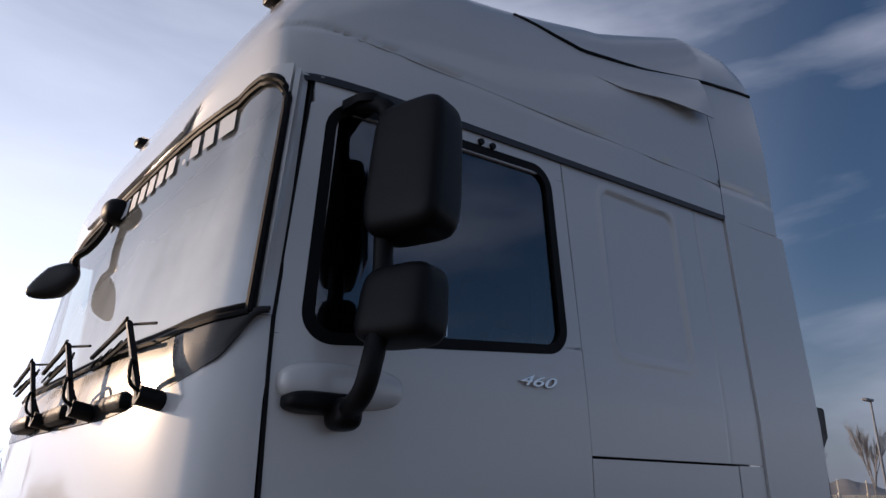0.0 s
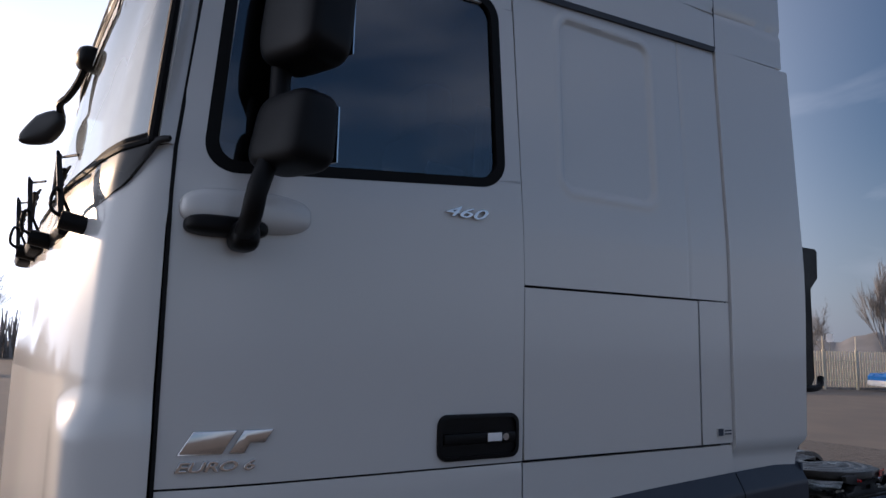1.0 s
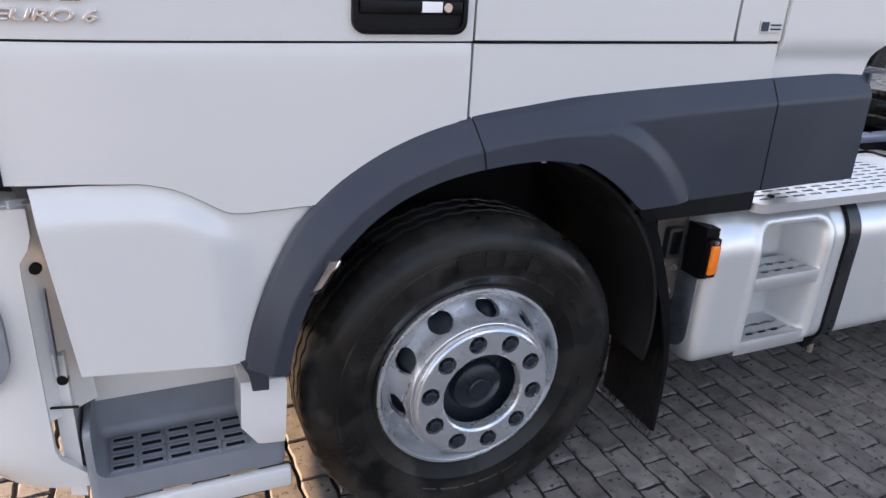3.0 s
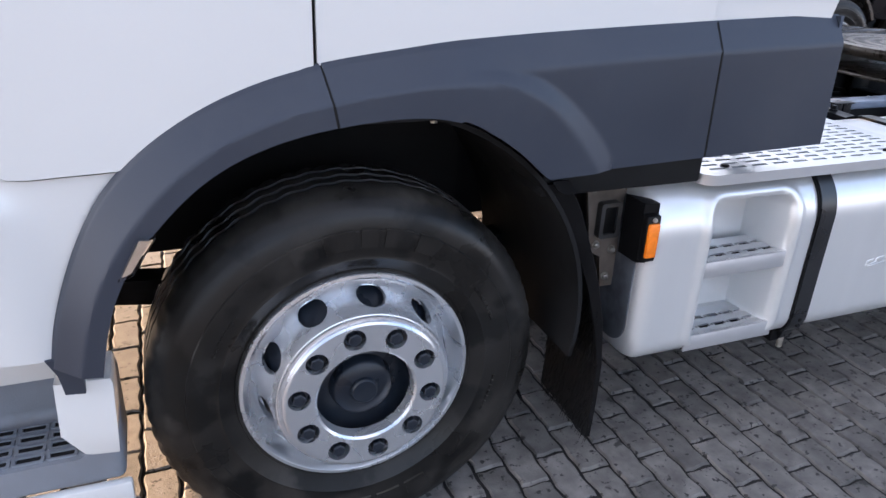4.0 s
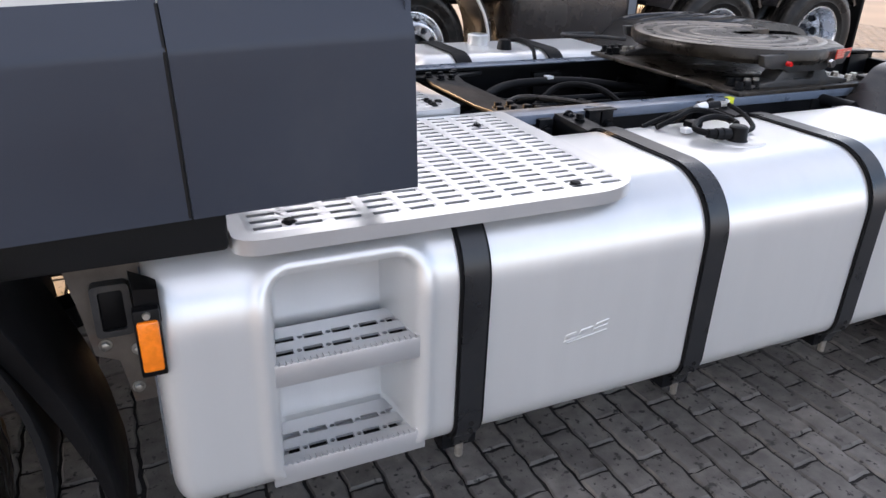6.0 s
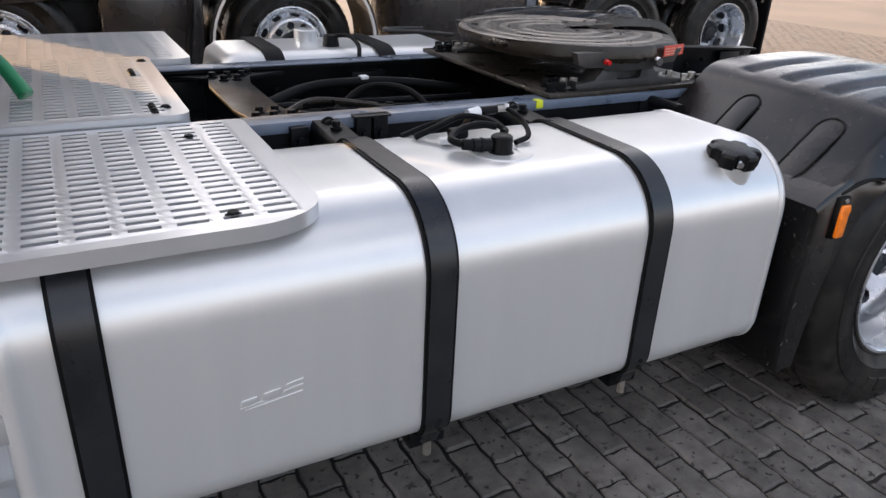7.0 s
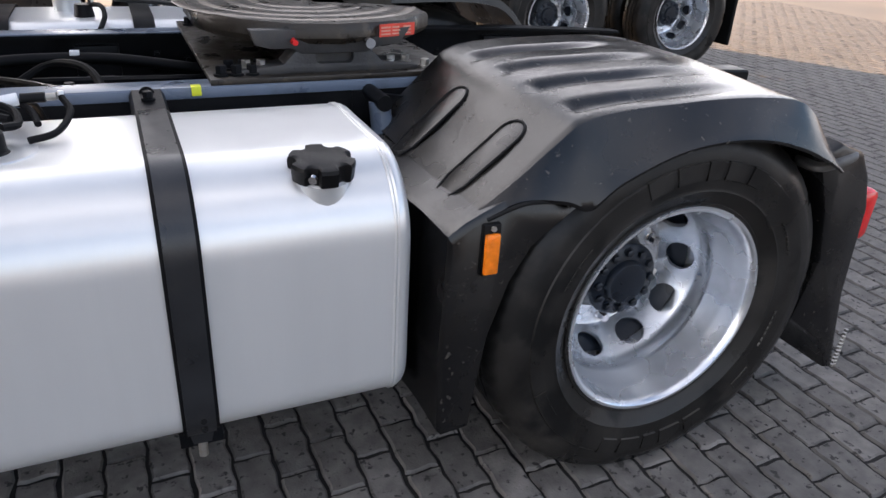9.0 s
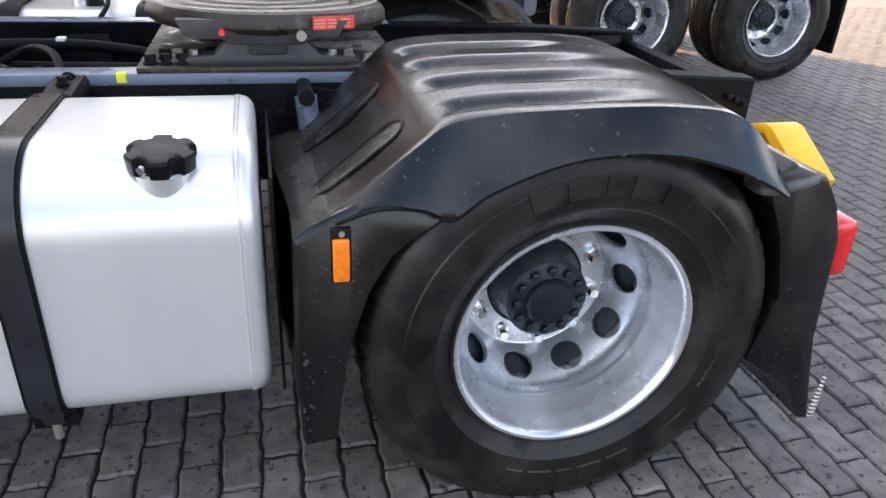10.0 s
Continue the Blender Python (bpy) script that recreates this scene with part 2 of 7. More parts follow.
M_WEAR = material("worn_steel", (0.17, 0.145, 0.12), 0.36, metal=0.5, spread=0.4, scale=12, grain=0.3, grain_scale=120, dirt=0.9, dirt_color=(0.018, 0.014, 0.010), dirt_scale=10)
M_CASTIRON = material("cast_iron", (0.045, 0.044, 0.044), 0.5, metal=0.3, spread=0.3, scale=9, grain=0.5, grain_scale=180, dirt=0.5, dirt_color=(0.10, 0.08, 0.055), dirt_scale=9)
M_STEEL = material("zinc_steel", (0.42, 0.40, 0.36), 0.4, metal=0.8, spread=0.3, scale=20, grain=0.3, grain_scale=200, dirt=0.5, dirt_color=(0.16, 0.10, 0.06), dirt_scale=15)
M_HUB = material("hub_paint", (0.010, 0.014, 0.021), 0.32, spec=0.35, spread=0.3, scale=9, grain=0.2, grain_scale=150, dirt=0.4, dirt_color=(0.03, 0.028, 0.026), dirt_scale=12)
M_RUST = material("rusty_plate", (0.13, 0.105, 0.085), 0.65, metal=0.2, spread=0.35, scale=14, grain=0.4, grain_scale=160, dirt=0.7, dirt_color=(0.10, 0.045, 0.02), dirt_scale=11)
M_GLOSS = material("gloss_black", (0.007, 0.0065, 0.0065), 0.30, spec=0.3, coat=0.15, spread=0.1, scale=4)
M_CHROME = material("chrome", (0.72, 0.70, 0.69), 0.14, metal=1.0, spread=0.05, scale=12, rough_spread=0.05)
M_ORANGE = material("orange_lens", (0.85, 0.20, 0.008), 0.16, spread=0.15, scale=60, coat=0.5, grain=0.6, grain_scale=220)
M_RED = material("red_lens", (0.62, 0.012, 0.012), 0.16, spread=0.12, scale=40, coat=0.5)
M_REDLABEL = material("red_label", (0.62, 0.06, 0.035), 0.4, spread=0.2, scale=25)
M_PRINTRED = material("faded_print", (0.62, 0.30, 0.22), 0.5, spread=0.2, scale=40)
M_YELLOW = material("yellow_plastic", (0.78, 0.42, 0.01), 0.42, spread=0.08, scale=8, grain=0.1, dirt=0.3, dirt_color=(0.35, 0.2, 0.03), dirt_scale=10)
M_YMARK = material("yellow_mark", (0.72, 0.75, 0.03), 0.5, spread=0.1, scale=30)
M_WHITE = material("white_print", (0.8, 0.8, 0.8), 0.5, spread=0.03)
M_BLUE = material("blue_print", (0.018, 0.026, 0.05), 0.5, spread=0.05)
M_STEPGREY = material("step_plastic", (0.17, 0.185, 0.21), 0.5, spread=0.1, scale=7, grain=0.3, grain_scale=300, dirt=0.3, dirt_color=(0.12, 0.11, 0.10), dirt_scale=9)
# serves real liners, and dark sheets that stand for shade in hollows
M_INNER = material("liner_and_shade_black", (0.005, 0.005, 0.0055), 0.7, spec=0.25, spread=0.3, scale=6, grain=0.2, dirt=0.3, dirt_color=(0.012, 0.011, 0.010))
M_TRIM = material("cab_interior", (0.06, 0.06, 0.065), 0.7, spread=0.2, scale=9, grain=0.3, grain_scale=300)
M_SEAT = material("seat_fabric", (0.02, 0.021, 0.024), 0.9, spread=0.3, scale=25, grain=0.4, grain_scale=250)
M_LAMP = material("lamp_reflector", (0.75, 0.75, 0.76), 0.12, metal=1.0, spread=0.15, scale=14, rough_spread=0.08)
M_PAPER = material("paper", (0.62, 0.58, 0.48), 0.8, spread=0.12, scale=10)
M_PAVER = material("concrete_paver", (0.128, 0.118, 0.108), 0.80, spread=0.34, scale=16, grain=0.9, grain_scale=150, dirt=0.85, dirt_color=(0.048, 0.044, 0.041), dirt_scale=3.5, per_object=0.22, world_space=True, spots=[(38, 0.60, 0.66, 0.9, (0.016, 0.015, 0.014)), (14, 0.64, 0.70, 0.8, (0.018, 0.017, 0.015))])
M_SAND = material("joint_sand", (0.013, 0.0115, 0.0105), 0.95, spread=0.4, scale=40, grain=1.0, grain_scale=120)
M_GLASS = glass("side_glass", (0.10, 0.15, 0.24), ior=1.9)
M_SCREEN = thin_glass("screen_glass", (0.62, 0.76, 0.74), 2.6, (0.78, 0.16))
M_LENS = glass("clear_lens", (0.95, 0.95, 0.95), 0.02)
M_CARBODY = material("dark_truck_paint", (0.022, 0.020, 0.020), 0.25, coat=0.4, spread=0.25, scale=3, dirt=0.5, dirt_color=(0.07, 0.06, 0.05), dirt_scale=4)


# ---- mesh helpers ----
def link(name, bm, mat, smooth=40, crisp=False):
    """A mesh from a bmesh; crisp keeps the open borders sharp, so that a panel's edge does not shade its face."""
    me = bpy.data.meshes.new(name)
    bmesh.ops.recalc_face_normals(bm, faces=bm.faces)
    bm.edges.index_update()
    border = [e.index for e in bm.edges if e.is_boundary] if crisp else []
    bm.to_mesh(me)
    bm.free()
    me.materials.append(mat)
    if smooth:
        for p in me.polygons:
            p.use_smooth = True
        me.set_sharp_from_angle(angle=radians(smooth))
        for i in border:
            me.edges[i].use_edge_sharp = True
    return me


def attach(ob, parent):
    ob.parent = parent
    if parent.type == "EMPTY":
        ob.matrix_parent_inverse = Matrix.Translation(-parent.location)
    return ob


def part(name, bm, mat, parent, label="", solid=0.0, smooth=40):
    ob = new(name, link(name, bm, mat, smooth, solid > 0))
    attach(ob, parent)
    if label:
        tagged(ob, label)
    if solid:
        md = ob.modifiers.new("solidify", "SOLIDIFY")
        md.thickness, md.offset = solid, 0.0
    return ob


def thing(name, at, label, category, group="", kind=""):
    ob = new(name)
    ob.location = at
    ob.empty_display_size = 0.2
    return tagged(ob, label, category, group, kind)


def box(x0, x1, y0, y1, z0, z1, bevel=0.0, seg=2, bm=None, m=None):
    own = bmesh.new()
    bmesh.ops.create_cube(own, size=1, matrix=Matrix.Translation(((x0 + x1) / 2, (y0 + y1) / 2, (z0 + z1) / 2)) @ Matrix.Diagonal((x1 - x0, y1 - y0, z1 - z0, 1)))
    if bevel:
        bmesh.ops.bevel(own, geom=own.edges[:], offset=bevel, segments=seg, affect="EDGES", profile=0.5)
    if m is not None:
        own.transform(m)
    return join(bm, own)


def join(bm, own):
    if bm is None:
        return own
    me = bpy.data.meshes.new("tmp")
    own.to_mesh(me)
    own.free()
    bm.from_mesh(me)
    bpy.data.meshes.remove(me)
    return bm


def sheet(fn, us, vs, bm=None):
    """A grid of faces over the points fn(u, v)."""
    bm = bm or bmesh.new()
    rows = [[bm.verts.new(fn(u, v)) for u in us] for v in vs]
    for a, b in zip(rows, rows[1:]):
        for i in range(len(us) - 1):
            bm.faces.new((a[i], a[i + 1], b[i + 1], b[i]))
    return bm


def loft(rings, closed=True, caps=True, bm=None):
    bm = bm or bmesh.new()
    vs = [[bm.verts.new(p) for p in r] for r in rings]
    n = len(rings[0])
    for a, b in zip(vs, vs[1:]):
        for i in range(n if closed else n - 1):
            j = (i + 1) % n
            bm.faces.new((a[i], a[j], b[j], b[i]))
    if caps and closed:
        bm.faces.new(vs[0])
        bm.faces.new(vs[-1][::-1])
    return bm


def prism(points, y0, y1, bevel=0.0, bm=None, axis="y"):
    """A flat outline, drawn in x and z, pushed from y0 to y1 (or drawn in x, y and pushed in z; or in y, z and pushed in x)."""
    own = bmesh.new()
    put = {"y": lambda a, b, c: (a, c, b), "z": lambda a, b, c: (a, b, c), "x": lambda a, b, c: (c, a, b)}[axis]
    lo = [own.verts.new(put(a, b, y0)) for a, b in points]
    hi = [own.verts.new(put(a, b, y1)) for a, b in points]
    f = [own.faces.new(lo), own.faces.new(hi[::-1])]
    n = len(points)
    for i in range(n):
        own.faces.new((lo[i], hi[i], hi[(i + 1) % n], lo[(i + 1) % n]))
    bmesh.ops.recalc_face_normals(own, faces=own.faces)
    if bevel:
        edges = [e for face in f for e in face.edges]
        bmesh.ops.bevel(own, geom=edges, offset=bevel, segments=2, affect="EDGES", profile=0.5)
    return join(bm, own)


def rounded(x0, x1, z0, z1, r, n=6):
    pts = []
    for cx, cz, a0 in ((x1 - r, z1 - r, 0), (x0 + r, z1 - r, 90), (x0 + r, z0 + r, 180), (x1 - r, z0 + r, 270)):
        for k in range(n + 1):
            a = radians(a0 + 90 * k / n)
            pts.append((cx + r * math.cos(a), cz + r * math.sin(a)))
    return pts


def frame_ring(outer, inner, y0, y1, bm=None, axis="y"):
    """A ring between two outlines with equally many points, y0 to y1 thick."""
    bm = bm or bmesh.new()
    put = {"y": lambda a, b, c: (a, c, b), "x": lambda a, b, c: (c, a, b), "z": lambda a, b, c: (a, b, c)}[axis]
    rings = [[bm.verts.new(put(a, b, y)) for a, b in pts] for pts, y in ((outer, y0), (outer, y1), (inner, y1), (inner, y0))]
    n = len(outer)
    for k in range(4):
        a, b = rings[k], rings[(k + 1) % 4]
        for i in range(n):
            bm.faces.new((a[i], a[(i + 1) % n], b[(i + 1) % n], b[i]))
    return bm


def lathe(profile, centre, steps=64, axis="y", bm=None, closed=False):
    """Turns (radius, along) pairs round an axis through centre."""
    bm = bm or bmesh.new()
    rings = []
    for k in range(steps):
        a = 2 * math.pi * k / steps
        c, s = math.cos(a), math.sin(a)
        if axis == "y":
            rings.append([bm.verts.new((centre[0] + r * c, centre[1] + h, centre[2] + r * s)) for r, h in profile])
        elif axis == "z":
            rings.append([bm.verts.new((centre[0] + r * c, centre[1] + r * s, centre[2] + h)) for r, h in profile])
        else:
            rings.append([bm.verts.new((centre[0] + h, centre[1] + r * c, centre[2] + r * s)) for r, h in profile])
    m = len(profile)
    for k in range(steps):
        a, b = rings[k], rings[(k + 1) % steps]
        for i in range(m if closed else m - 1):
            j = (i + 1) % m
            bm.faces.new((a[i], a[j], b[j], b[i]))
    bmesh.ops.remove_doubles(bm, verts=bm.verts, dist=1e-5)
    return bm


def tube(path, r, sides=10, bm=None, taper=1.0):
    """A round bar along a line of points."""
    bm = bm or bmesh.new()
    pts = [Vector(p) for p in path]
    rings = []
    up = Vector((0.13, 0.37, 0.92)).normalized()
    for i, p in enumerate(pts):
        d = (pts[min(i + 1, len(pts) - 1)] - pts[max(i - 1, 0)]).normalized()
        side = d.cross(up)
        if side.length < 1e-3:
            side = d.cross(Vector((1, 0, 0)))
        side.normalize()
        top = side.cross(d)
        rr = r * (1 + (taper - 1) * i / (len(pts) - 1))
        rings.append([p + rr * (math.cos(2 * math.pi * k / sides) * side + math.sin(2 * math.pi * k / sides) * top) for k in range(sides)])
    return loft(rings, bm=bm)


def spline(points, n=8):
    """A smooth line through the points."""
    p = [Vector(a) for a in points]
    p = [2 * p[0] - p[1]] + p + [2 * p[-1] - p[-2]]
    out = []
    for i in range(1, len(p) - 2):
        for k in range(n):
            t = k / n
            out.append(0.5 * (2 * p[i] + (p[i + 1] - p[i - 1]) * t + (2 * p[i - 1] - 5 * p[i] + 4 * p[i + 1] - p[i + 2]) * t * t + (3 * p[i] - p[i - 1] - 3 * p[i + 1] + p[i + 2]) * t ** 3))
    return out + [p[-2]]


def hexbolt(c, r, h, axis="y", bm=None, sign=-1):
    """A hexagon head with a washer, standing out by h along the axis."""
    bm = bm or bmesh.new()
    for sides, rr, a, b in ((16, r * 1.35, 0, 0.25 * h), (6, r, 0.25 * h, h)):
        rings = []
        for d, q in ((a, rr), (b * 0.92, rr), (b, rr * 0.85)):
            ring = []
            for k in range(sides):
                an = 2 * math.pi * k / sides + 0.3
                u, v = q * math.cos(an), q * math.sin(an)
                o = {"y": (u, sign * d, v), "z": (u, v, -sign * d), "x": (sign * d, u, v)}[axis]
                ring.append((c[0] + o[0], c[1] + o[1], c[2] + o[2]))
            rings.append(ring)
        loft(rings, bm=bm)
    return bm


def lerp(table, x):
    """Straight-line reading of a table of (x, value)."""
    if x <= table[0][0]:
        return table[0][1]
    for (a, u), (b, v) in zip(table, table[1:]):
        if x <= b:
            return u + (v - u) * (x - a) / (b - a)
    return table[-1][1]


def steps(a, b, n):
    return [a + (b - a) * k / n for k in range(n + 1)]


def ease(t):
    t = max(0.0, min(1.0, t))
    return t * t * (3 - 2 * t)
CY = 1.12                                       # the truck's middle line; its near side lies at y = 0


def cut(target, cutter):
    """The first mesh less the second."""
    a = new("a", bpy.data.meshes.new("a"))
    b = new("b", bpy.data.meshes.new("b"))
    for ob, bm in ((a, target), (b, cutter)):
        bmesh.ops.recalc_face_normals(bm, faces=bm.faces)
        bm.to_mesh(ob.data)
        bm.free()
    md = a.modifiers.new("cut", "BOOLEAN")
    md.object, md.operation, md.solver = b, "DIFFERENCE", "EXACT"
    bpy.context.view_layer.update()
    dg = bpy.context.evaluated_depsgraph_get()
    me = bpy.data.meshes.new_from_object(a.evaluated_get(dg))
    bm = bmesh.new()
    bm.from_mesh(me)
    bpy.data.objects.remove(a)
    bpy.data.objects.remove(b)
    bpy.data.meshes.remove(me)
    return bm


# ---- wheels ----
def tyre_profile(y0, width, R=0.506, tread_blocks=True):
    y1 = y0 + width
    side = [(0.280, 0.060), (0.292, 0.034), (0.306, 0.030), (0.308, 0.033), (0.318, 0.028), (0.345, 0.010), (0.352, 0.012), (0.385, 0.002), (0.418, 0.003), (0.421, 0.007), (0.445, 0.009), (0.470, 0.019), (0.473, 0.023), (0.488, 0.031), (0.499, 0.045)]
    tread = [(R - 0.001, 0.062), (R, 0.085)]
    for g in (0.105, 0.150, 0.198):
        tread += [(R, g - 0.007), (R - 0.013, g - 0.004), (R - 0.013, g + 0.004), (R, g + 0.007)]
    pts = [(r, y0 + h) for r, h in side] + [(r, y0 + h * width / 0.302) for r, h in tread]
    right = [(r, y1 - h) for r, h in reversed(side)]
    return pts + right + [(0.280, (y0 + y1) / 2)]


WHEEL_MESHES = {}


def tyre_mesh(y0, steps_=192):
    """A tyre with sipes across its shoulders."""
    bm = lathe(tyre_profile(y0, 0.305), (0, 0, 0), steps_, closed=True)
    ym = y0 + 0.1525
    for v in bm.verts:
        r = math.hypot(v.co.x, v.co.z)
        if r > 0.4905:
            k = round(math.atan2(v.co.z, v.co.x) / (2 * math.pi) * steps_) % 12
            if k % 3 == 0 and abs(v.co.y - ym) > 0.075:
                v.co.x *= 1 - 0.007 / r
                v.co.z *= 1 - 0.007 / r
            elif abs(v.co.y - ym) < 0.085:
                v.co.y += 0.0045 * (1 if k % 4 < 2 else -1)
    return bm


def arc_block(r0, r1, a0, a1, y, depth, n=4):
    """A raised block on a sidewall between two radii and two angles."""
    return loft([[(r * math.cos(a), yy, r * math.sin(a)) for r, yy in ((r0, y + 0.004), (r0 + 0.002, y - depth), (r1 - 0.002, y - depth), (r1, y + 0.004))] for a in steps(radians(a0), radians(a1), n)])


def sidewall_marks(y):
    """Plain raised bars where the maker's lettering stands, with smaller ones between."""
    out = []
    for base in (62, 246):
        a = base
        for w in (7.5, 9.5, 6.0, 10.0, 9.0):
            out.append(arc_block(0.376, 0.424, a, a + w, y + 0.0015, 0.0022))
            a += w + 2.4
    for base in (140, 335, 20):
        for k in range(7):
            a = base + 2.6 * k
            out.append(arc_block(0.372, 0.381, a, a + 1.8, y + 0.003, 0.0018, 2))
    for a, w in ((200, 14), (315, 10)):
        out.append(arc_block(0.385, 0.420, a, a + w, y + 0.0015, 0.0016, 5))
    return out


def build_wheel(name, parent, c, kind, label, flip=1.0, turn=0.0):
    """A wheel at c (axle centre, at the plane y = c.y): 'front' bulges out, 'rear' is a deep dish with a second tyre behind it."""
    if kind not in WHEEL_MESHES:
        d = {}
        if kind == "front":
            d["tyre"] = link("tyre", tyre_mesh(0.020), M_TYRE)
            d["marks"] = [link("sidewall_mark", b_, M_TYRE) for b_ in sidewall_marks(0.020)]
            prof = [(0.290, 0.064), (0.2975, 0.060), (0.2985, 0.053), (0.2965, 0.047), (0.288, 0.046), (0.281, 0.053), (0.276, 0.066), (0.270, 0.085), (0.262, 0.094), (0.252, 0.085), (0.238, 0.040), (0.226, 0.002), (0.219, -0.012),
                    (0.2165, -0.013), (0.2145, -0.019), (0.208, -0.020), (0.2065, -0.027), (0.201, -0.031), (0.130, -0.031), (0.124, -0.026), (0.121, -0.010), (0.121, 0.004), (0.126, 0.006), (0.200, 0.004), (0.222, 0.045), (0.245, 0.105), (0.262, 0.115), (0.262, 0.30), (0.290, 0.31), (0.290, 0.27), (0.285, 0.12)]
            rim = lathe(prof, (0, 0, 0), 96, closed=True)
            holes = bmesh.new()
            for k in range(10):
                a = 2 * math.pi * k / 10 + radians(10)
                m = Matrix.Rotation(-a, 4, "Y") @ Matrix.Translation((0.240, 0.045, 0)) @ Matrix.Rotation(radians(-62), 4, "Z") @ Matrix.Rotation(radians(90), 4, "Y")
                bmesh.ops.create_cone(holes, cap_ends=True, segments=24, radius1=0.030, radius2=0.030, depth=0.09, matrix=m @ Matrix.Diagonal((1.25, 1, 1, 1)))
                a += radians(18)
                m = Matrix.Rotation(-a, 4, "Y") @ Matrix.Translation((0.1675, -0.02, 0)) @ Matrix.Rotation(radians(90), 4, "X")
                bmesh.ops.create_cone(holes, cap_ends=True, segments=24, radius1=0.028, radius2=0.028, depth=0.2, matrix=m)
            d["rim"] = link("wheel", cut(rim, holes), M_RIM, 35)
            d["nut"] = link("wheel_nut", hexbolt((0, 0, 0), 0.0175, 0.032), M_HUB)
            d["nuts"] = [(0.1675, 2 * math.pi * k / 10 + radians(28), -0.002) for k in range(10)]
            hub = lathe([(0.0, -0.012), (0.030, -0.012), (0.034, -0.008), (0.036, 0.000), (0.070, 0.004), (0.076, 0.010), (0.082, 0.034), (0.128, 0.044), (0.2, 0.044), (0.235, 0.10), (0.25, 0.14), (0.0, 0.14)], (0, 0, 0.0), 48)
            d["hub"] = link("hub", hub, M_HUB)
        else:
            d["tyre"] = link("tyre", tyre_mesh(-0.072), M_TYRE)
            d["marks"] = [link("sidewall_mark", b_, M_TYRE) for b_ in sidewall_marks(-0.072)]
            d["inner"] = link("tyre", lathe(tyre_profile(0.275, 0.305), (0, 0, 0), 72, closed=True), M_TYRE)
            prof = [(0.290, -0.024), (0.2975, -0.030), (0.2985, -0.038), (0.2965, -0.043), (0.289, -0.043), (0.282, -0.036), (0.279, -0.020), (0.274, 0.012), (0.268, 0.028), (0.268, 0.062), (0.259, 0.078), (0.257, 0.094), (0.259, 0.098), (0.2585, 0.124),
                    (0.257, 0.134), (0.250, 0.144), (0.205, 0.226), (0.197, 0.240), (0.190, 0.243), (0.134, 0.243), (0.132, 0.245), (0.132, 0.254), (0.198, 0.255), (0.213, 0.236), (0.258, 0.152), (0.268, 0.145), (0.268, 0.27), (0.290, 0.27), (0.288, 0.10)]
            rim = lathe(prof, (0, 0, 0), 96, closed=True)
            holes = bmesh.new()
            for k in range(10):
                a = 2 * math.pi * k / 10 + radians(6)
                m = Matrix.Rotation(-a, 4, "Y") @ Matrix.Translation((0.2290, 0.183, 0)) @ Matrix.Rotation(radians(-61), 4, "Z") @ Matrix.Rotation(radians(90), 4, "X")
                bmesh.ops.create_cone(holes, cap_ends=True, segments=28, radius1=0.043, radius2=0.043, depth=0.075, matrix=m)
            d["rim"] = link("wheel", cut(rim, holes), M_RIM, 35)
            d["nut"] = link("wheel_nut", hexbolt((0, 0, 0), 0.0155, 0.034), M_CHROME)
            d["nuts"] = [(0.1675, 2 * math.pi * k / 10 + radians(24), 0.243) for k in range(10)]
            hub = lathe([(0.0, 0.120), (0.058, 0.122), (0.064, 0.128), (0.066, 0.140), (0.104, 0.146), (0.110, 0.152), (0.112, 0.20), (0.131, 0.250), (0.20, 0.275), (0.255, 0.200), (0.262, 0.19), (0.262, 0.268), (0.0, 0.268)], (0, 0, 0), 48)
            for k in range(12):
                a = 2 * math.pi * k / 12
                hexbolt((0.087 * math.cos(a), 0.147, 0.087 * math.sin(a)), 0.012, 0.016, bm=hub)
            d["hub"] = link("hub", hub, M_HUB)
        WHEEL_MESHES[kind] = d
    d = WHEEL_MESHES[kind]
    base = Matrix.Translation(c) @ Matrix.Rotation(0 if flip > 0 else math.pi, 4, "Z") @ Matrix.Rotation(turn, 4, "Y")
    rim = new(name, d["rim"])
    tagged(rim, label)
    rim.parent = parent
    rim.matrix_parent_inverse = Matrix.Translation(-parent.location)
    rim.matrix_basis = base
    pieces = [("tyre", d["tyre"], Matrix(), "black rubber tyre with worn tread"), ("hub", d["hub"], Matrix(), "")]
    if "inner" in d:
        pieces.append(("tyre", d["inner"], Matrix(), "inner tyre of the twin wheel"))
    for r, a, h in d["nuts"]:
        pieces.append(("wheel_nut", d["nut"], Matrix.Translation((r * math.cos(a), h, r * math.sin(a))), ""))
    if parent.name.startswith("tractor"):
        pieces += [("sidewall_mark", me, Matrix(), "") for me in d["marks"]]
    for n, me, m, lab in pieces:
        ob = new(n, me)
        ob.parent = rim
        ob.matrix_basis = m
        if lab:
            tagged(ob, lab)
    return rim


# ---- the tractor unit ----
truck = thing("tractor_unit", (1.6, CY, 0), "white tractor unit with grey skirts and aluminium fuel tank", "truck")
build_wheel("front_wheel", truck, (0, 0, 0.49), "front", "silver steel front wheel with ten dark nuts")
build_wheel("front_wheel", truck, (0, 2 * CY, 0.49), "front", "silver steel front wheel", flip=-1)
build_wheel("rear_wheel", truck, (3.816, 0, 0.49), "rear", "silver deep-dish twin rear wheel")
build_wheel("rear_wheel", truck, (3.816, 2 * CY, 0.49), "rear", "silver deep-dish twin rear wheel", flip=-1)


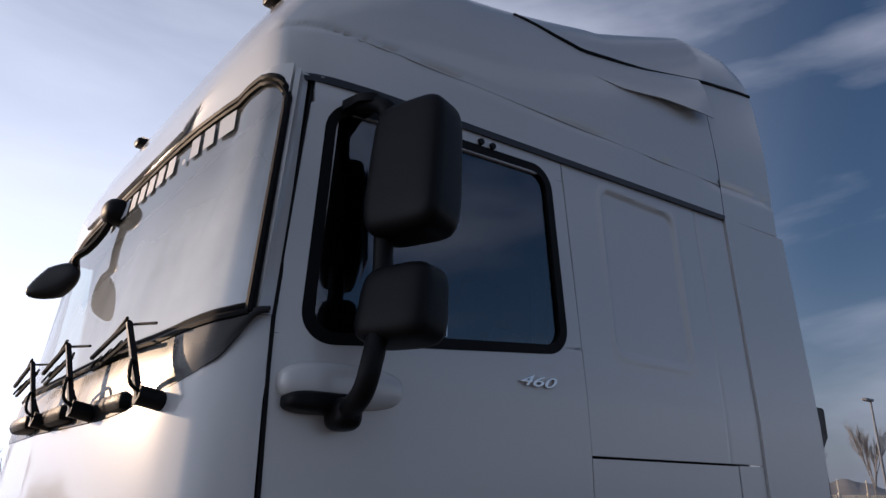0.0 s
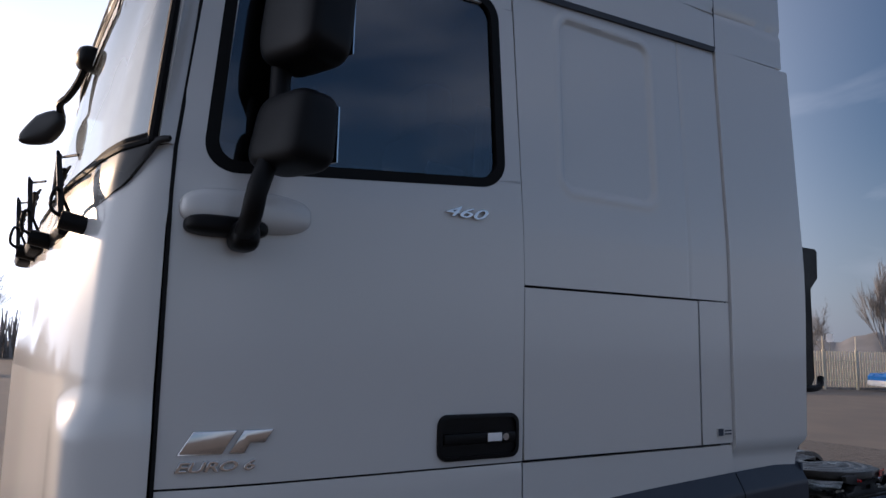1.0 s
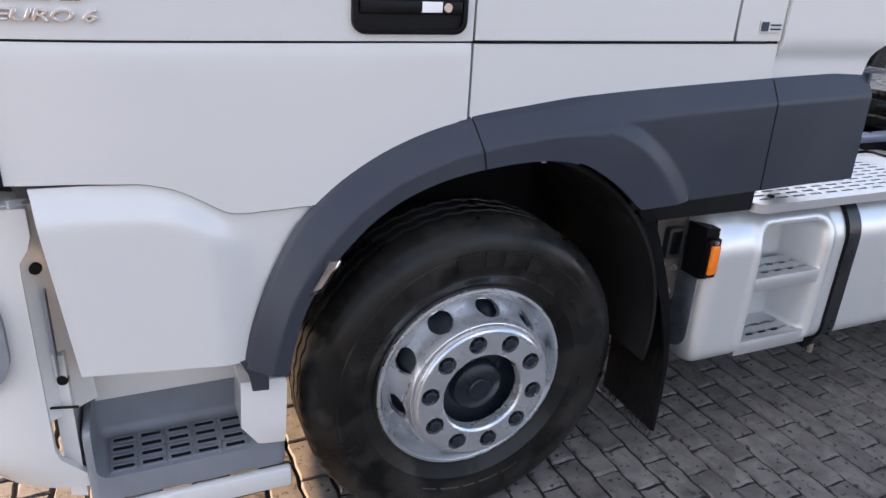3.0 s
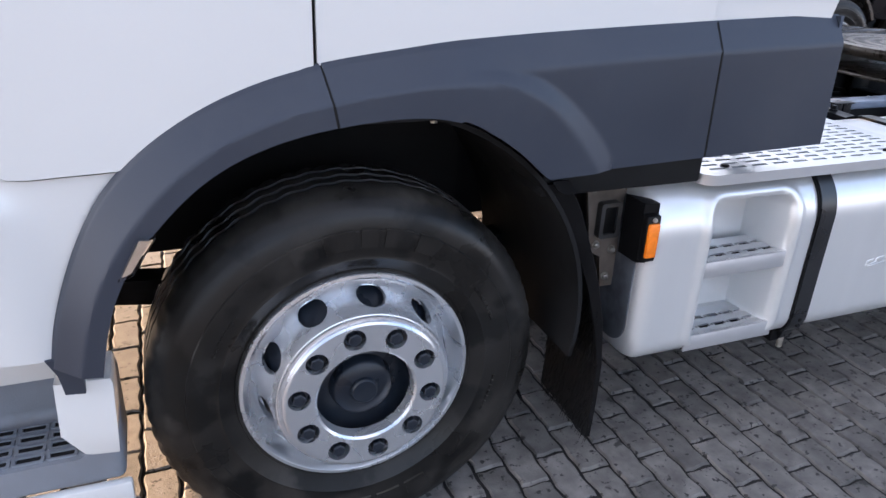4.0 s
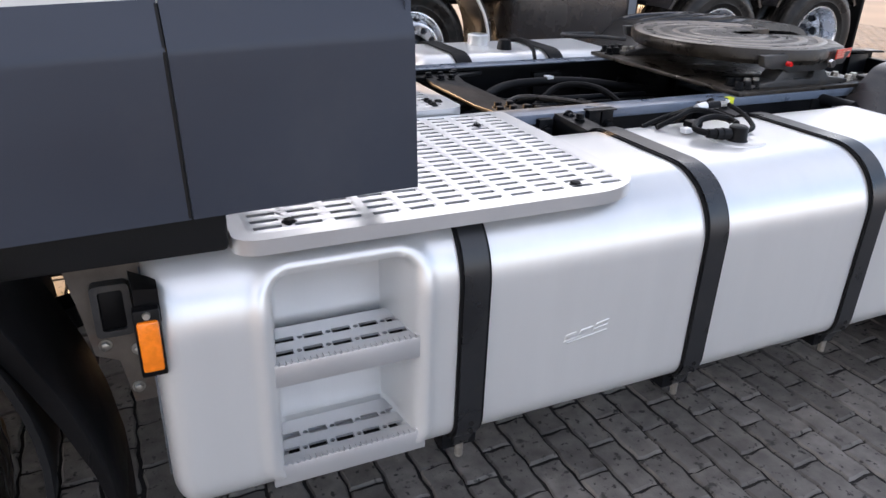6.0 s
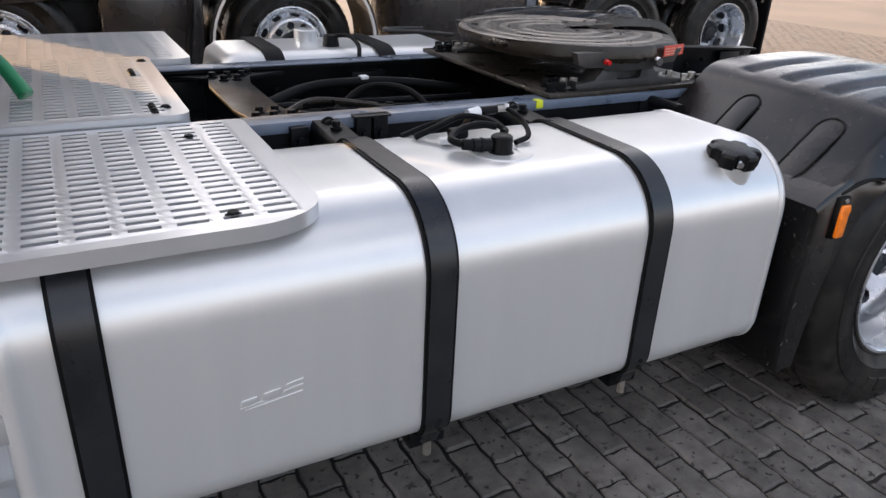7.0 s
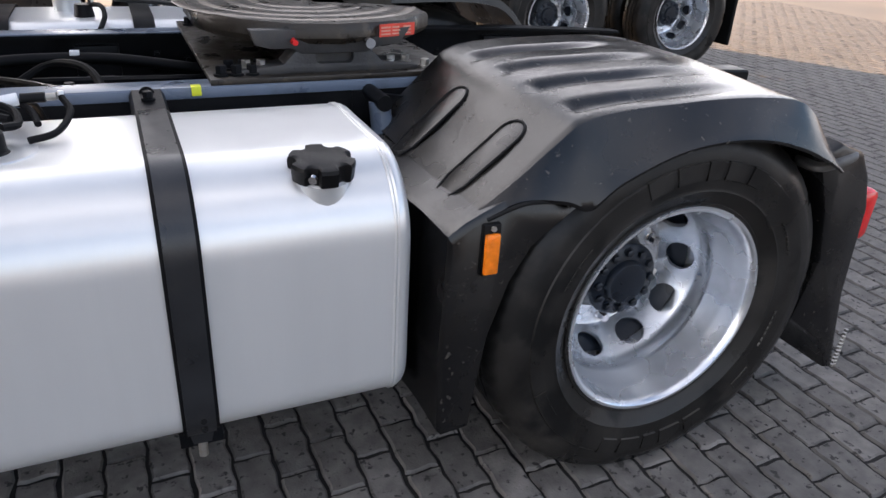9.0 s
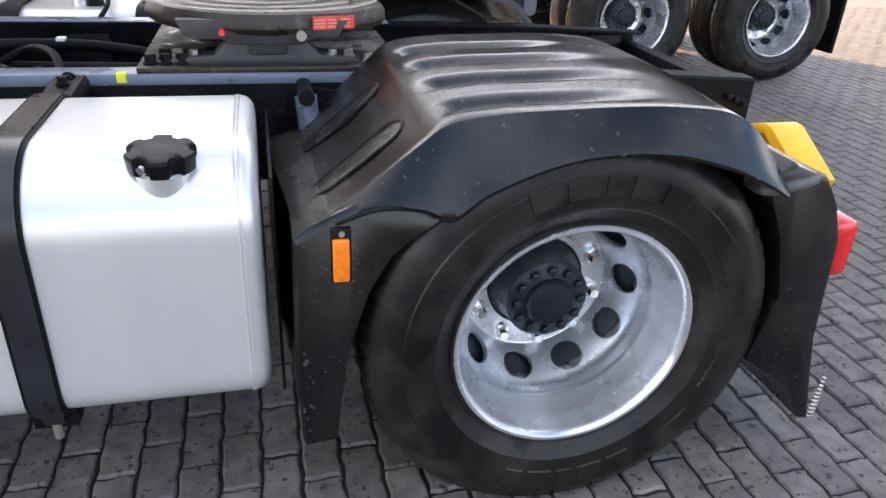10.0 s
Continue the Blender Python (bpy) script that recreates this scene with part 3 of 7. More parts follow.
# skin of the cab's near side: y at a place x, z
def skin(x, z):
    y = -0.006
    y += 0.034 * max(0.0, z - 2.15) / 0.75
    y += 0.030 * max(0.0, (-0.80 - x) / 0.31) ** 2
    return y


def drip(x):
    return 2.880 + 0.046 * (x + 1.10)


G = 0.003                                       # half a panel gap
REAR_X = -0.098


def door_front(z):
    return lerp([(1.10, -1.100), (2.20, -1.108), (2.90, -1.035)], z) + G


def door_rear(z):
    return lerp([(1.2, REAR_X + 0.010), (1.47, REAR_X), (2.0, REAR_X + 0.004), (2.92, -0.128)], z) - G


def span(z0, z1, left, right, nx, nz, f=skin):
    """A patch of cab skin between two edges that may lean."""
    def at(u, v):
        a, b = left(v), right(v)
        x = a + (b - a) * u
        return x, f(x, v), v
    return sheet(at, steps(0, 1, nx), steps(z0, z1, nz))


def sill_patch():
    """Door skin from the body line up to the rising window sill."""
    def at(u, v):
        z1 = WZ0 + 0.024 + 0.090 * u
        z = 1.474 + (z1 - 1.474) * v
        a, b = door_front(z), door_rear(z)
        x = a + (b - a) * u
        return x, skin(x, z), z
    return sheet(at, steps(0, 1, 30), steps(0, 1, 18))


W0, W1, WZ0, WZ1 = -1.022, -0.165, 2.180, 2.838  # side window
door = part("door", sill_patch(), M_PAINT, truck, "white painted cab door with a black-framed window", 0.016)


def more(bm, parent, name="door_panel", mat=M_PAINT, solid=0.016, label=""):
    return part(name, bm, mat, parent, label, solid)


win_l = lambda z: lerp([(2.2, W0 - 0.028), (2.84, W0 + 0.028)], z) + 0.033
win_r = lambda z: lerp([(2.2, W1 + 0.008), (2.84, W1 - 0.012)], z) - 0.033
more(span(WZ0 + 0.026, WZ1 - 0.030, door_front, win_l, 4, 10), door, "door_pillar")
more(span(WZ0 + 0.105, WZ1 + 0.006, win_r, door_rear, 4, 10), door, "door_pillar")
def header_pt(u, v):
    x = door_front(2.88) + (door_rear(2.9) - door_front(2.88)) * u
    z0 = WZ1 - 0.036 + 0.044 * u
    z = z0 + (drip(x) - 0.008 - z0) * v
    return x, skin(x, z), z


more(sheet(header_pt, steps(0, 1, 20), steps(0, 1, 3)), door, "door_header")


def lean_outline(pts):
    """Window outline with its front and rear edges leaning with the pillars."""
    out = []
    for x, z in pts:
        k = (z - 2.2) / 0.64
        w = (W1 - x) / (W1 - W0)
        rise = (x - W0) * (0.095 - 0.045 * k)
        out.append((x + w * (-0.028 + 0.050 * k) + (1 - w) * (0.004 - 0.020 * k), z + rise))
    return out


def on_skin(bm, out):
    for v in bm.verts:
        v.co.y += skin(v.co.x, v.co.z) - out
    return bm


pairs = list(zip(*(rounded(W0 + d, W1 - d, WZ0 + d, WZ1 - d, r, 8) for d, r in ((0.004, 0.085), (0.034, 0.057)))))
seal_o, seal_i = [], []
for (ao, ai), (bo, bi) in zip(pairs, pairs[1:] + pairs[:1]):
    n = max(1, round(math.dist(ao, bo) / 0.05))
    for k in range(n):
        q = k / n
        seal_o.append((ao[0] + (bo[0] - ao[0]) * q, ao[1] + (bo[1] - ao[1]) * q))
        seal_i.append((ai[0] + (bi[0] - ai[0]) * q, ai[1] + (bi[1] - ai[1]) * q))
seal = frame_ring(lean_outline(seal_o), lean_outline(seal_i), -0.009, 0.012)
part("window_seal", on_skin(seal, 0.0), M_RUBBER, door, "black rubber window seal")


def pane_at(u, v):
    (x, z), = lean_outline([(u, v)])
    return x, skin(x, z) + 0.004, z


part("window_pane", sheet(pane_at, steps(W0 + 0.030, W1 - 0.030, 20), steps(WZ0 + 0.030, WZ1 - 0.030, 12)), M_GLASS, door, "dark tinted side window", 0.004)
# lower door, down to the step cover
low_edge = [(-1.11, 1.187), (-0.95, 1.186), (-0.84, 1.180), (-0.776, 1.162), (-0.729, 1.134), (-0.685, 1.106), (-0.665, 1.098), (-0.63, 1.096), (-0.58, 1.098), (-0.48, 1.101), (-0.43, 1.116), (-0.36, 1.160), (-0.30, 1.200), (-0.09, 1.275)]
low_top = 1.4675


def lower_skin(x, z):
    return skin(x, z) + 0.004


def low_door(u, v):
    x = -1.098 + (REAR_X - 0.004 + 1.098) * u
    z0 = lerp(low_edge, x) + 0.003
    z = z0 + (low_top - z0) * v
    return x, lower_skin(x, z) - 0.003 * math.sin(math.pi * min(1, (low_top - z) / 0.02) * 0.5), z


part("lower_door", sheet(low_door, steps(0, 1, 60), steps(0, 1, 12)), M_PAINT, door, "white lower door panel", 0.016)
# step cover under the door
top_edge = [(-0.655, 0.700), (-0.64, 0.77), (-0.615, 0.85), (-0.59, 0.915), (-0.545, 1.01), (-0.49, 1.09), (-0.44, 1.137), (-0.38, 1.18), (-0.27, 1.238), (-0.18, 1.268), (-0.09, 1.290), (0.06, 1.312), (0.32, 1.340), (0.87, 1.368), (1.30, 1.384)]
top_edge = [(p.x, p.z) for p in spline([(a, 0, b) for a, b in top_edge], 6)]
cover_edge = [(-1.060, 0.752), (-0.64, 0.712), (-0.60, 0.708)]


def step_cover(u, v):
    x = -1.055 + (-0.46 + 1.055) * u
    hi = lerp(low_edge, x) - 0.003
    lo = lerp(cover_edge, x)
    z = hi + (lo - hi) * v
    lead = 0.030 * ease((hi - z) / 0.085)
    x2 = x + 0.045 * (hi - z) / 0.45 * (1 - u)
    x2 = min(x2, lerp(sorted((b, a) for a, b in top_edge), z) + 0.004)
    return x2, 0.006 - 0.75 * lead * (1 - ease((x + 0.74) / 0.14)), z


part("step_cover", sheet(step_cover, steps(0, 1, 40), steps(0, 1, 26)), M_PAINT, truck, "white panel over the cab steps", 0.014)

# ---- door furniture ----
hb = cut(prism(rounded(-0.393, -0.121, 1.489, 1.612, 0.030), -0.026, 0.010, 0.003), prism(rounded(-0.381, -0.133, 1.500, 1.601, 0.022), -0.05, -0.0175))
handle = part("door_handle", hb, M_BLACK, door, "recessed black door handle")
part("grip", box(-0.378, -0.136, -0.030, -0.012, 1.532, 1.562, 0.006), M_BLACK, handle)
part("lock", lathe([(0, -0.034), (0.010, -0.034), (0.011, -0.030), (0.011, -0.01)], (-0.175, 0, 1.548), 20), M_CHROME, handle, "chrome key lock")
part("key_plate", box(-0.236, -0.188, -0.0325, -0.029, 1.537, 1.560, 0.001), M_WHITE, handle)


def text_part(word, size, at, depth, mat, parent, name="lettering", shear=0.25, squash=1.0, wide=1.0):
    cu = bpy.data.curves.new(name, "FONT")
    cu.body, cu.size, cu.extrude, cu.shear, cu.bevel_depth = word, size, depth, shear, 0.0012
    ob = new(name, cu)
    bpy.context.view_layer.update()
    me = bpy.data.meshes.new_from_object(ob.evaluated_get(bpy.context.evaluated_depsgraph_get()))
    bpy.data.objects.remove(ob)
    me.transform(Matrix.Translation(at) @ Matrix.Rotation(radians(90), 4, "X") @ Matrix.Diagonal((wide, squash, 1, 1)))
    me.materials.clear()
    me.materials.append(mat)
    for v in me.vertices:
        v.co.y += skin(v.co.x, v.co.z)
    ob = new(name, me)
    attach(ob, parent)
    return tagged(ob, "raised chrome lettering")


text_part("460", 0.064, (-0.392, -0.012, 2.158), 0.004, M_CHROME, door, wide=1.45, squash=0.66, shear=0.4)
text_part("EURO 6", 0.036, (-1.062, -0.012, 1.508), 0.004, M_CHROME, door, wide=1.40, squash=0.85)
for pts in ([(-1.058, 1.544), (-0.962, 1.544), (-0.930, 1.596), (-1.026, 1.596)], [(-0.948, 1.544), (-0.912, 1.544), (-0.900, 1.566), (-0.866, 1.566), (-0.846, 1.596), (-0.916, 1.596)]):
    part("badge", on_skin(prism(pts, -0.016, 0.0, 0.003), 0.0), M_CHROME, door, "plain slanted chrome badge")
for x in (-0.487, -0.440):
    part("plug", lathe([(0, -0.004), (0.010, -0.004), (0.011, 0.004)], (x, skin(x, 2.872) - 0.014, 2.872), 14), M_BLACK, door)

# ---- side of the cab behind the door ----
def recess(x, z):
    """A rounded field pressed into the side panel."""
    dx, dz = abs(x - 0.282) - 0.212, abs(z - 2.590) - 0.290
    k = 0.05
    qx_, qz = dx + k, dz + k
    d = math.hypot(max(qx_, 0), max(qz, 0)) + min(max(qx_, qz), 0) - k
    return 0.010 * ease(0.5 - d / 0.018) - 0.004 * math.exp(-((d - 0.012) / 0.012) ** 2)


def side_y(x, z):
    return skin(x, z) + recess(x, z) + 0.004 * math.exp(-((x - 0.655) / 0.006) ** 2)


def upper_side(u, v):
    x = REAR_X + 0.004 + (0.868 - REAR_X - 0.004) * u
    z = 1.982 + (drip(x) - 0.006 - 1.982) * v
    x2 = x - 0.030 * (1 - u) * v
    return x2, side_y(x2, z), z


part("side_panel", sheet(upper_side, steps(0, 1, 130), steps(0, 1, 120)), M_PAINT, truck, "white cab side panel with a pressed field", 0.014)
part("locker_door", sheet(lambda u, v: (REAR_X + G + (0.694 - REAR_X - 2 * G) * u, skin(0, 1.6) - 0.002, 1.476 + (1.974 - 1.476) * v), steps(0, 1, 8), steps(0, 1, 8)), M_PAINT, truck, "white storage locker door", 0.014)
part("side_strip", sheet(lambda u, v: (0.703 + (0.868 - 0.703) * u, skin(0, 1.6), 1.476 + (1.976 - 1.476) * v), steps(0, 1, 4), steps(0, 1, 8)), M_PAINT, truck, "", 0.014)
stk = part("sticker", box(0.778, 0.858, -0.019, -0.015, 1.500, 1.530), M_PAINT, truck, "small sticker with unreadable dark print")
part("print", box(0.780, 0.806, -0.021, -0.0185, 1.503, 1.528), M_BLUE, stk)
for z in (1.506, 1.517):
    part("print", box(0.814, 0.852, -0.021, -0.0185, z, z + 0.005), M_BLUE, stk)
# white band between body line and cladding


def band(u, v, x0=REAR_X + 0.004, x1=0.868):
    x = x0 + (x1 - x0) * u
    lo = lerp(top_edge, x) - 0.02
    return x, skin(x, 1.6) + 0.003, lo + (1.467 - lo) * v


part("side_skirt", sheet(band, steps(0, 1, 40), steps(0, 1, 6)), M_PAINT, truck, "white lower side panel", 0.014)

# ---- air deflector behind the cab ----
def defl_end(z):
    return lerp([(1.36, 1.235), (1.455, 1.260), (1.475, 1.292), (2.0, 1.322), (3.04, 1.325)], z)


def defl_y(x, z):
    return skin(x, z) - 0.004 - 0.016 * max(0, (x - 0.87) / 0.4) + (0.02 * ease((1.475 - z) / 0.05) if z < 1.475 else 0)


defl = part("side_deflector", span(1.362, 2.972, lambda z: 0.876, defl_end, 10, 90, defl_y), M_PAINT, truck, "white side air deflector", 0.022)
part("edge_trim", tube([(defl_end(z), defl_y(defl_end(z), z), z) for z in steps(1.48, 2.97, 14)], 0.010, 8), M_PAINT, defl)
far = span(1.362, 2.972, lambda z: 0.876, defl_end, 10, 30, defl_y)
for v in far.verts:
    v.co.y = 2 * CY - v.co.y
part("side_deflector", far, M_PAINT, truck, "white side air deflector", 0.022)

# ---- roof ----
ROOF_TOP = [(-1.182, 2.895), (-1.168, 2.97), (-1.150, 3.04), (-1.10, 3.17), (-1.0, 3.355), (-0.90, 3.47), (-0.75, 3.56), (-0.50, 3.62), (-0.20, 3.66), (0.30, 3.75), (0.60, 3.86), (0.87, 3.96), (1.20, 4.00), (1.33, 3.96)]


def roof_pt(x, s):
    """Half section of the roof: s = 0 at the drip rail, 1 at the middle line."""
    zd, zt = drip(x), lerp(ROOF_TOP, x)
    y0 = skin(x, zd) - 0.010 if x > -1.05 else skin(-1.05, zd) - 0.010
    h = zt - zd
    a = s * math.pi / 2
    e = lerp([(-0.4, 0.36), (0.2, 0.20), (0.9, 0.12)], x)
    y = y0 + (CY - y0) * (1 - abs(math.cos(a)) ** (e if s < 1 else 1)) if s < 1 else CY
    z = zd + h * abs(math.sin(a)) ** 0.62
    return x, y, z


def nose(x):
    """How far the sides draw in towards the front."""
    return lerp([(-1.182, 0.92), (-1.170, 0.66), (-1.155, 0.36), (-1.140, 0.19), (-1.128, 0.085), (-1.108, 0.035), (-1.06, 0.008), (-1.02, 0.0)], x)


def roof_sheet(x0, x1, nx, s0, s1, ns, lift=0.0, bothsides=True):
    bm = bmesh.new()
    for sign in ((1, -1) if bothsides else (1,)):
        def at(u, v):
            x, y, z = roof_pt(u, v)
            y += nose(u) * (1 - v)
            y -= lift * (1 - v)
            z += lift * v
            groove = 0.010 * math.exp(-((z - (drip(x) + 0.155)) / 0.006) ** 2) if v < 0.5 else 0
            y += groove
            return x, (y if sign > 0 else 2 * CY - y), z
        sheet(at, [x0 + (x1 - x0) * (k / nx) ** 1.7 for k in range(nx + 1)], [s0 + (s1 - s0) * (k / ns) ** 1.5 for k in range(ns + 1)], bm)
    bmesh.ops.remove_doubles(bm, verts=bm.verts, dist=1e-4)
    return bm


roof = part("cab_roof", roof_sheet(-1.181, 1.315, 110, 0.0, 1.0, 60), M_PAINT, truck, "high white cab roof", 0.012)
part("drip_rail", loft([[(x, skin(max(x, -1.05), 2.9) + nose(x) - 0.016, drip(x) - 0.012), (x, skin(max(x, -1.05), 2.9) + nose(x) - 0.020, drip(x) + 0.006), (x, skin(max(x, -1.05), 2.9) + nose(x) + 0.01, drip(x) + 0.010), (x, skin(max(x, -1.05), 2.9) + nose(x) + 0.01, drip(x) - 0.012)] for x in steps(-1.09, 0.868, 40)]), M_GREY, truck, "grey drip rail")
for x, y in ((-0.985, 0.42), (-1.045, 1.50)):
    z = lerp(ROOF_TOP, x) - 0.015
    ml = part("marker_lamp", box(x - 0.05, x + 0.05, y - 0.03, y + 0.03, z - 0.01, z + 0.025, 0.012), M_BLACK, truck, "roof marker lamp in a dark base")
    part("lens", box(x - 0.035, x + 0.03, y - 0.02, y + 0.02, z + 0.02, z + 0.034, 0.006), M_LENS, ml)


def roof_at(x, z):
    """The place on the near side of the roof at a height."""
    lo, hi = 0.0, 1.0
    for _ in range(30):
        m = (lo + hi) / 2
        if roof_pt(x, m)[2] < z:
            lo = m
        else:
            hi = m
    return roof_pt(x, lo)


gap = []
for x in steps(-0.22, 1.315, 40):
    px, py, pz = roof_at(x, lerp([(-0.22, 3.52), (-0.08, 3.47), (0.06, 3.45), (0.45, 3.52), (0.83, 3.62), (1.32, 3.73)], x))
    gap.append((px, py - 0.008, pz))
part("spoiler_gap", tube(gap, 0.008, 6), M_RUBBER, roof, "dark gap below the roof spoiler")
seam_z = steps(drip(0.872) + 0.01, 3.56, 12)
part("collar_seam", tube([(0.872 - 0.10 * max(0, z - 3.22), roof_at(0.872, z)[1] - 0.004, z) for z in seam_z], 0.0035, 6), M_GREY, roof, "seam of the rear roof collar")
part("swage_line", tube([(x, roof_at(x, drip(x) + 0.150)[1] + nose(x) * 0.8 - 0.0025, drip(x) + 0.150) for x in steps(-0.92, 0.868, 90)], 0.0042, 6), M_PAINT, roof, "pressed line along the roof's side")
part("panel_groove", tube([(0.655 + 0.01 * (z - 2.97), roof_at(0.655, z)[1] - 0.002, z) for z in steps(drip(0.655) + 0.012, 3.30, 24)], 0.0040, 6), M_PAINT, roof)
LIP_TOP = [(-0.08, 3.46), (0.06, 3.445), (0.45, 3.515), (0.83, 3.615)]
LIP_LOW = [(-0.08, 3.40), (0.06, 3.345), (0.26, 3.350), (0.49, 3.385), (0.83, 3.405)]


def spoiler_lip(u, v):
    """A fairing that lifts off the roof's side towards the rear."""
    x = -0.08 + 0.90 * u
    z = lerp(LIP_TOP, x) + (lerp(LIP_LOW, x) - lerp(LIP_TOP, x)) * v
    return x, roof_at(x, z)[1] - 0.002 - 0.046 * ease(u) ** 1.4 * (0.35 + 0.65 * v ** 0.6), z


part("spoiler_lip", sheet(spoiler_lip, steps(0, 1, 24), steps(0, 1, 8)), M_PAINT, roof, "white fairing lip below the roof spoiler", 0.004)

# ---- cab front ----
FRONT_PLAN = [(0.0, -1.108), (0.006, -1.130), (0.02, -1.153), (0.04, -1.176), (0.07, -1.203), (0.10, -1.220), (0.20, -1.250), (0.35, -1.274), (0.60, -1.297), (CY, -1.316)]
FRONT_PLAN = [(p.x, p.z) for p in spline([(a, 0, b) for a, b in FRONT_PLAN], 24)]
FRONT_LEAN = [(0.0, 0.075), (0.25, 0.15), (CY, 0.18)]


def front_x(y, z):
    """Depth of the front at a distance y from the near side."""
    w = max(0.0, min(y, 2 * CY - y))
    return lerp(FRONT_PLAN, w) + max(0.0, z - 2.05) * lerp(FRONT_LEAN, w) - 0.06 * max(0.0, min(0.35, 2.05 - z)) * ease(w / 0.05)


FRONT_YS = [0.25 * (1 - math.cos(math.pi / 2 * k / 22)) for k in range(23)] + steps(0.25, CY, 12)[1:]
FRONT_YS = FRONT_YS + [2 * CY - y for y in reversed(FRONT_YS[:-1])]
SCREEN_LOW = [(0.0, 2.250), (0.02, 2.248), (0.05, 2.240), (0.08, 2.234), (0.16, 2.226), (0.28, 2.214), (0.40, 2.208), (CY, 2.190)]
SCREEN_TOP = [(0.0, 2.70), (0.022, 2.72), (0.028, 2.775), (0.036, 2.815), (0.050, 2.845), (0.070, 2.860), (0.10, 2.868), (0.18, 2.876), (CY, 2.878)]
PANEL_TOP = [(0.0, 2.248), (0.018, 2.240), (0.032, 2.212), (0.046, 2.186), (0.061, 2.158), (0.080, 2.138), (0.138, 2.110), (0.208, 2.089), (0.40, 2.050), (0.62, 2.040), (CY, 2.040)]

SCREEN_LOW = [(p.x, p.z) for p in spline([(a, 0, b) for a, b in SCREEN_LOW], 6)]
SCREEN_TOP = [(p.x, p.z) for p in spline([(a, 0, b) for a, b in SCREEN_TOP], 6)]
PANEL_TOP = [(p.x, p.z) for p in spline([(a, 0, b) for a, b in PANEL_TOP], 6)]


def near(y):
    return min(y, 2 * CY - y)


def front_panel(y, v):
    z1 = lerp(PANEL_TOP, near(y)) - 0.004
    z = 1.172 + (z1 - 1.172) * v
    yy = y + (skin(-1.1, z) if y < CY else -skin(-1.1, z)) * max(0, 1 - near(y) / 0.3)
    bulge = 0.028 * ease((1.68 - z) / 0.10) * ease((0.28 - near(y)) / 0.20)
    return front_x(y, z) - bulge * ease(near(y) / 0.07) - 0.004, yy - bulge * 0.35 * (1 if y < CY else -1), z


part("front_panel", sheet(front_panel, FRONT_YS, steps(0, 1, 40)), M_PAINT, truck, "white front corner and front panel", 0.014)
def wiper_panel(y, v):
    lo, hi = lerp(PANEL_TOP, near(y)), lerp(SCREEN_LOW, near(y)) + 0.006
    z = lo + (hi - lo) * v
    return front_x(y, z) - 0.003 - 0.004 * math.sin(math.pi * v), y + 0.001, z


part("wiper_panel", sheet(wiper_panel, FRONT_YS[3:-3], steps(0, 1, 6)), M_GLOSS, truck, "glossy dark panel below the windscreen", 0.012)
part("door_seal", sheet(lambda u, z: (door_front(z) - 0.045 + 0.055 * u, skin(-1.09, z) + 0.016 + 0.02 * (1 - u), z), [0, 1], steps(1.172, 2.874, 12)), M_INNER, truck, "black door seal in the gap", 0.004)
part("door_gap", sheet(lambda u, z: (door_front(z) - 0.0065 + 0.0085 * u, skin(-1.09, z) - 0.0035, z), [0, 1], steps(1.19, 2.868, 16)), M_INNER, truck, "black gap in front of the door", 0.010)
A_PILLAR = 0.0240                                 # width across the corner taken by the white pillar


def pillar(u, v):
    z = 2.244 + (2.882 - 2.244) * v
    y = A_PILLAR * u
    return front_x(y, z) - 0.006 * (1 - u), y + skin(-1.1, z) * (1 - u), z


part("windscreen_pillar", sheet(pillar, [k * k / 144 for k in range(13)], steps(0, 1, 12)), M_PAINT, truck, "white windscreen pillar", 0.014)


def screen(inset, out, ya, n=16):
    """A sheet over the windscreen's outline, drawn in by inset."""
    ys = [y for y in FRONT_YS if ya <= y <= 2 * CY - ya]

    def at(y, v):
        lo, hi = lerp(SCREEN_LOW, near(y)) + inset, lerp(SCREEN_TOP, near(y) - 0.4 * inset) - inset
        z = lo + (hi - lo) * v
        return front_x(y, z) - out, y, z
    return sheet(at, ys, steps(0, 1, n))


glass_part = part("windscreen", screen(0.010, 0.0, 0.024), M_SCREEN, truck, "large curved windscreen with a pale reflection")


def seal_line(inset):
    """The windscreen's outline, all the way round."""
    ys = [y for y in FRONT_YS if 0.0255 <= y <= 2 * CY - 0.0255]
    low = [(y, lerp(SCREEN_LOW, near(y)) + inset) for y in ys]
    high = [(y, lerp(SCREEN_TOP, near(y)) - inset) for y in reversed(ys)]
    right = [(ys[-1], z) for z in steps(low[-1][1], high[0][1], 12)[1:-1]]
    left = [(ys[0], z) for z in steps(high[-1][1], low[0][1], 12)[1:]]
    return [(front_x(y, z) - 0.005, y, z) for y, z in low + right + high + left]


part("screen_seal", tube(seal_line(0.0), 0.0115, 8), M_RUBBER, glass_part, "black rubber windscreen seal")
part("screen_band", tube(seal_line(0.017), 0.0075, 6), M_RUBBER, glass_part, "black printed band round the glass")
M_PRINT = material("windscreen_print", (0.55, 0.57, 0.58), 0.5, spread=0.05)
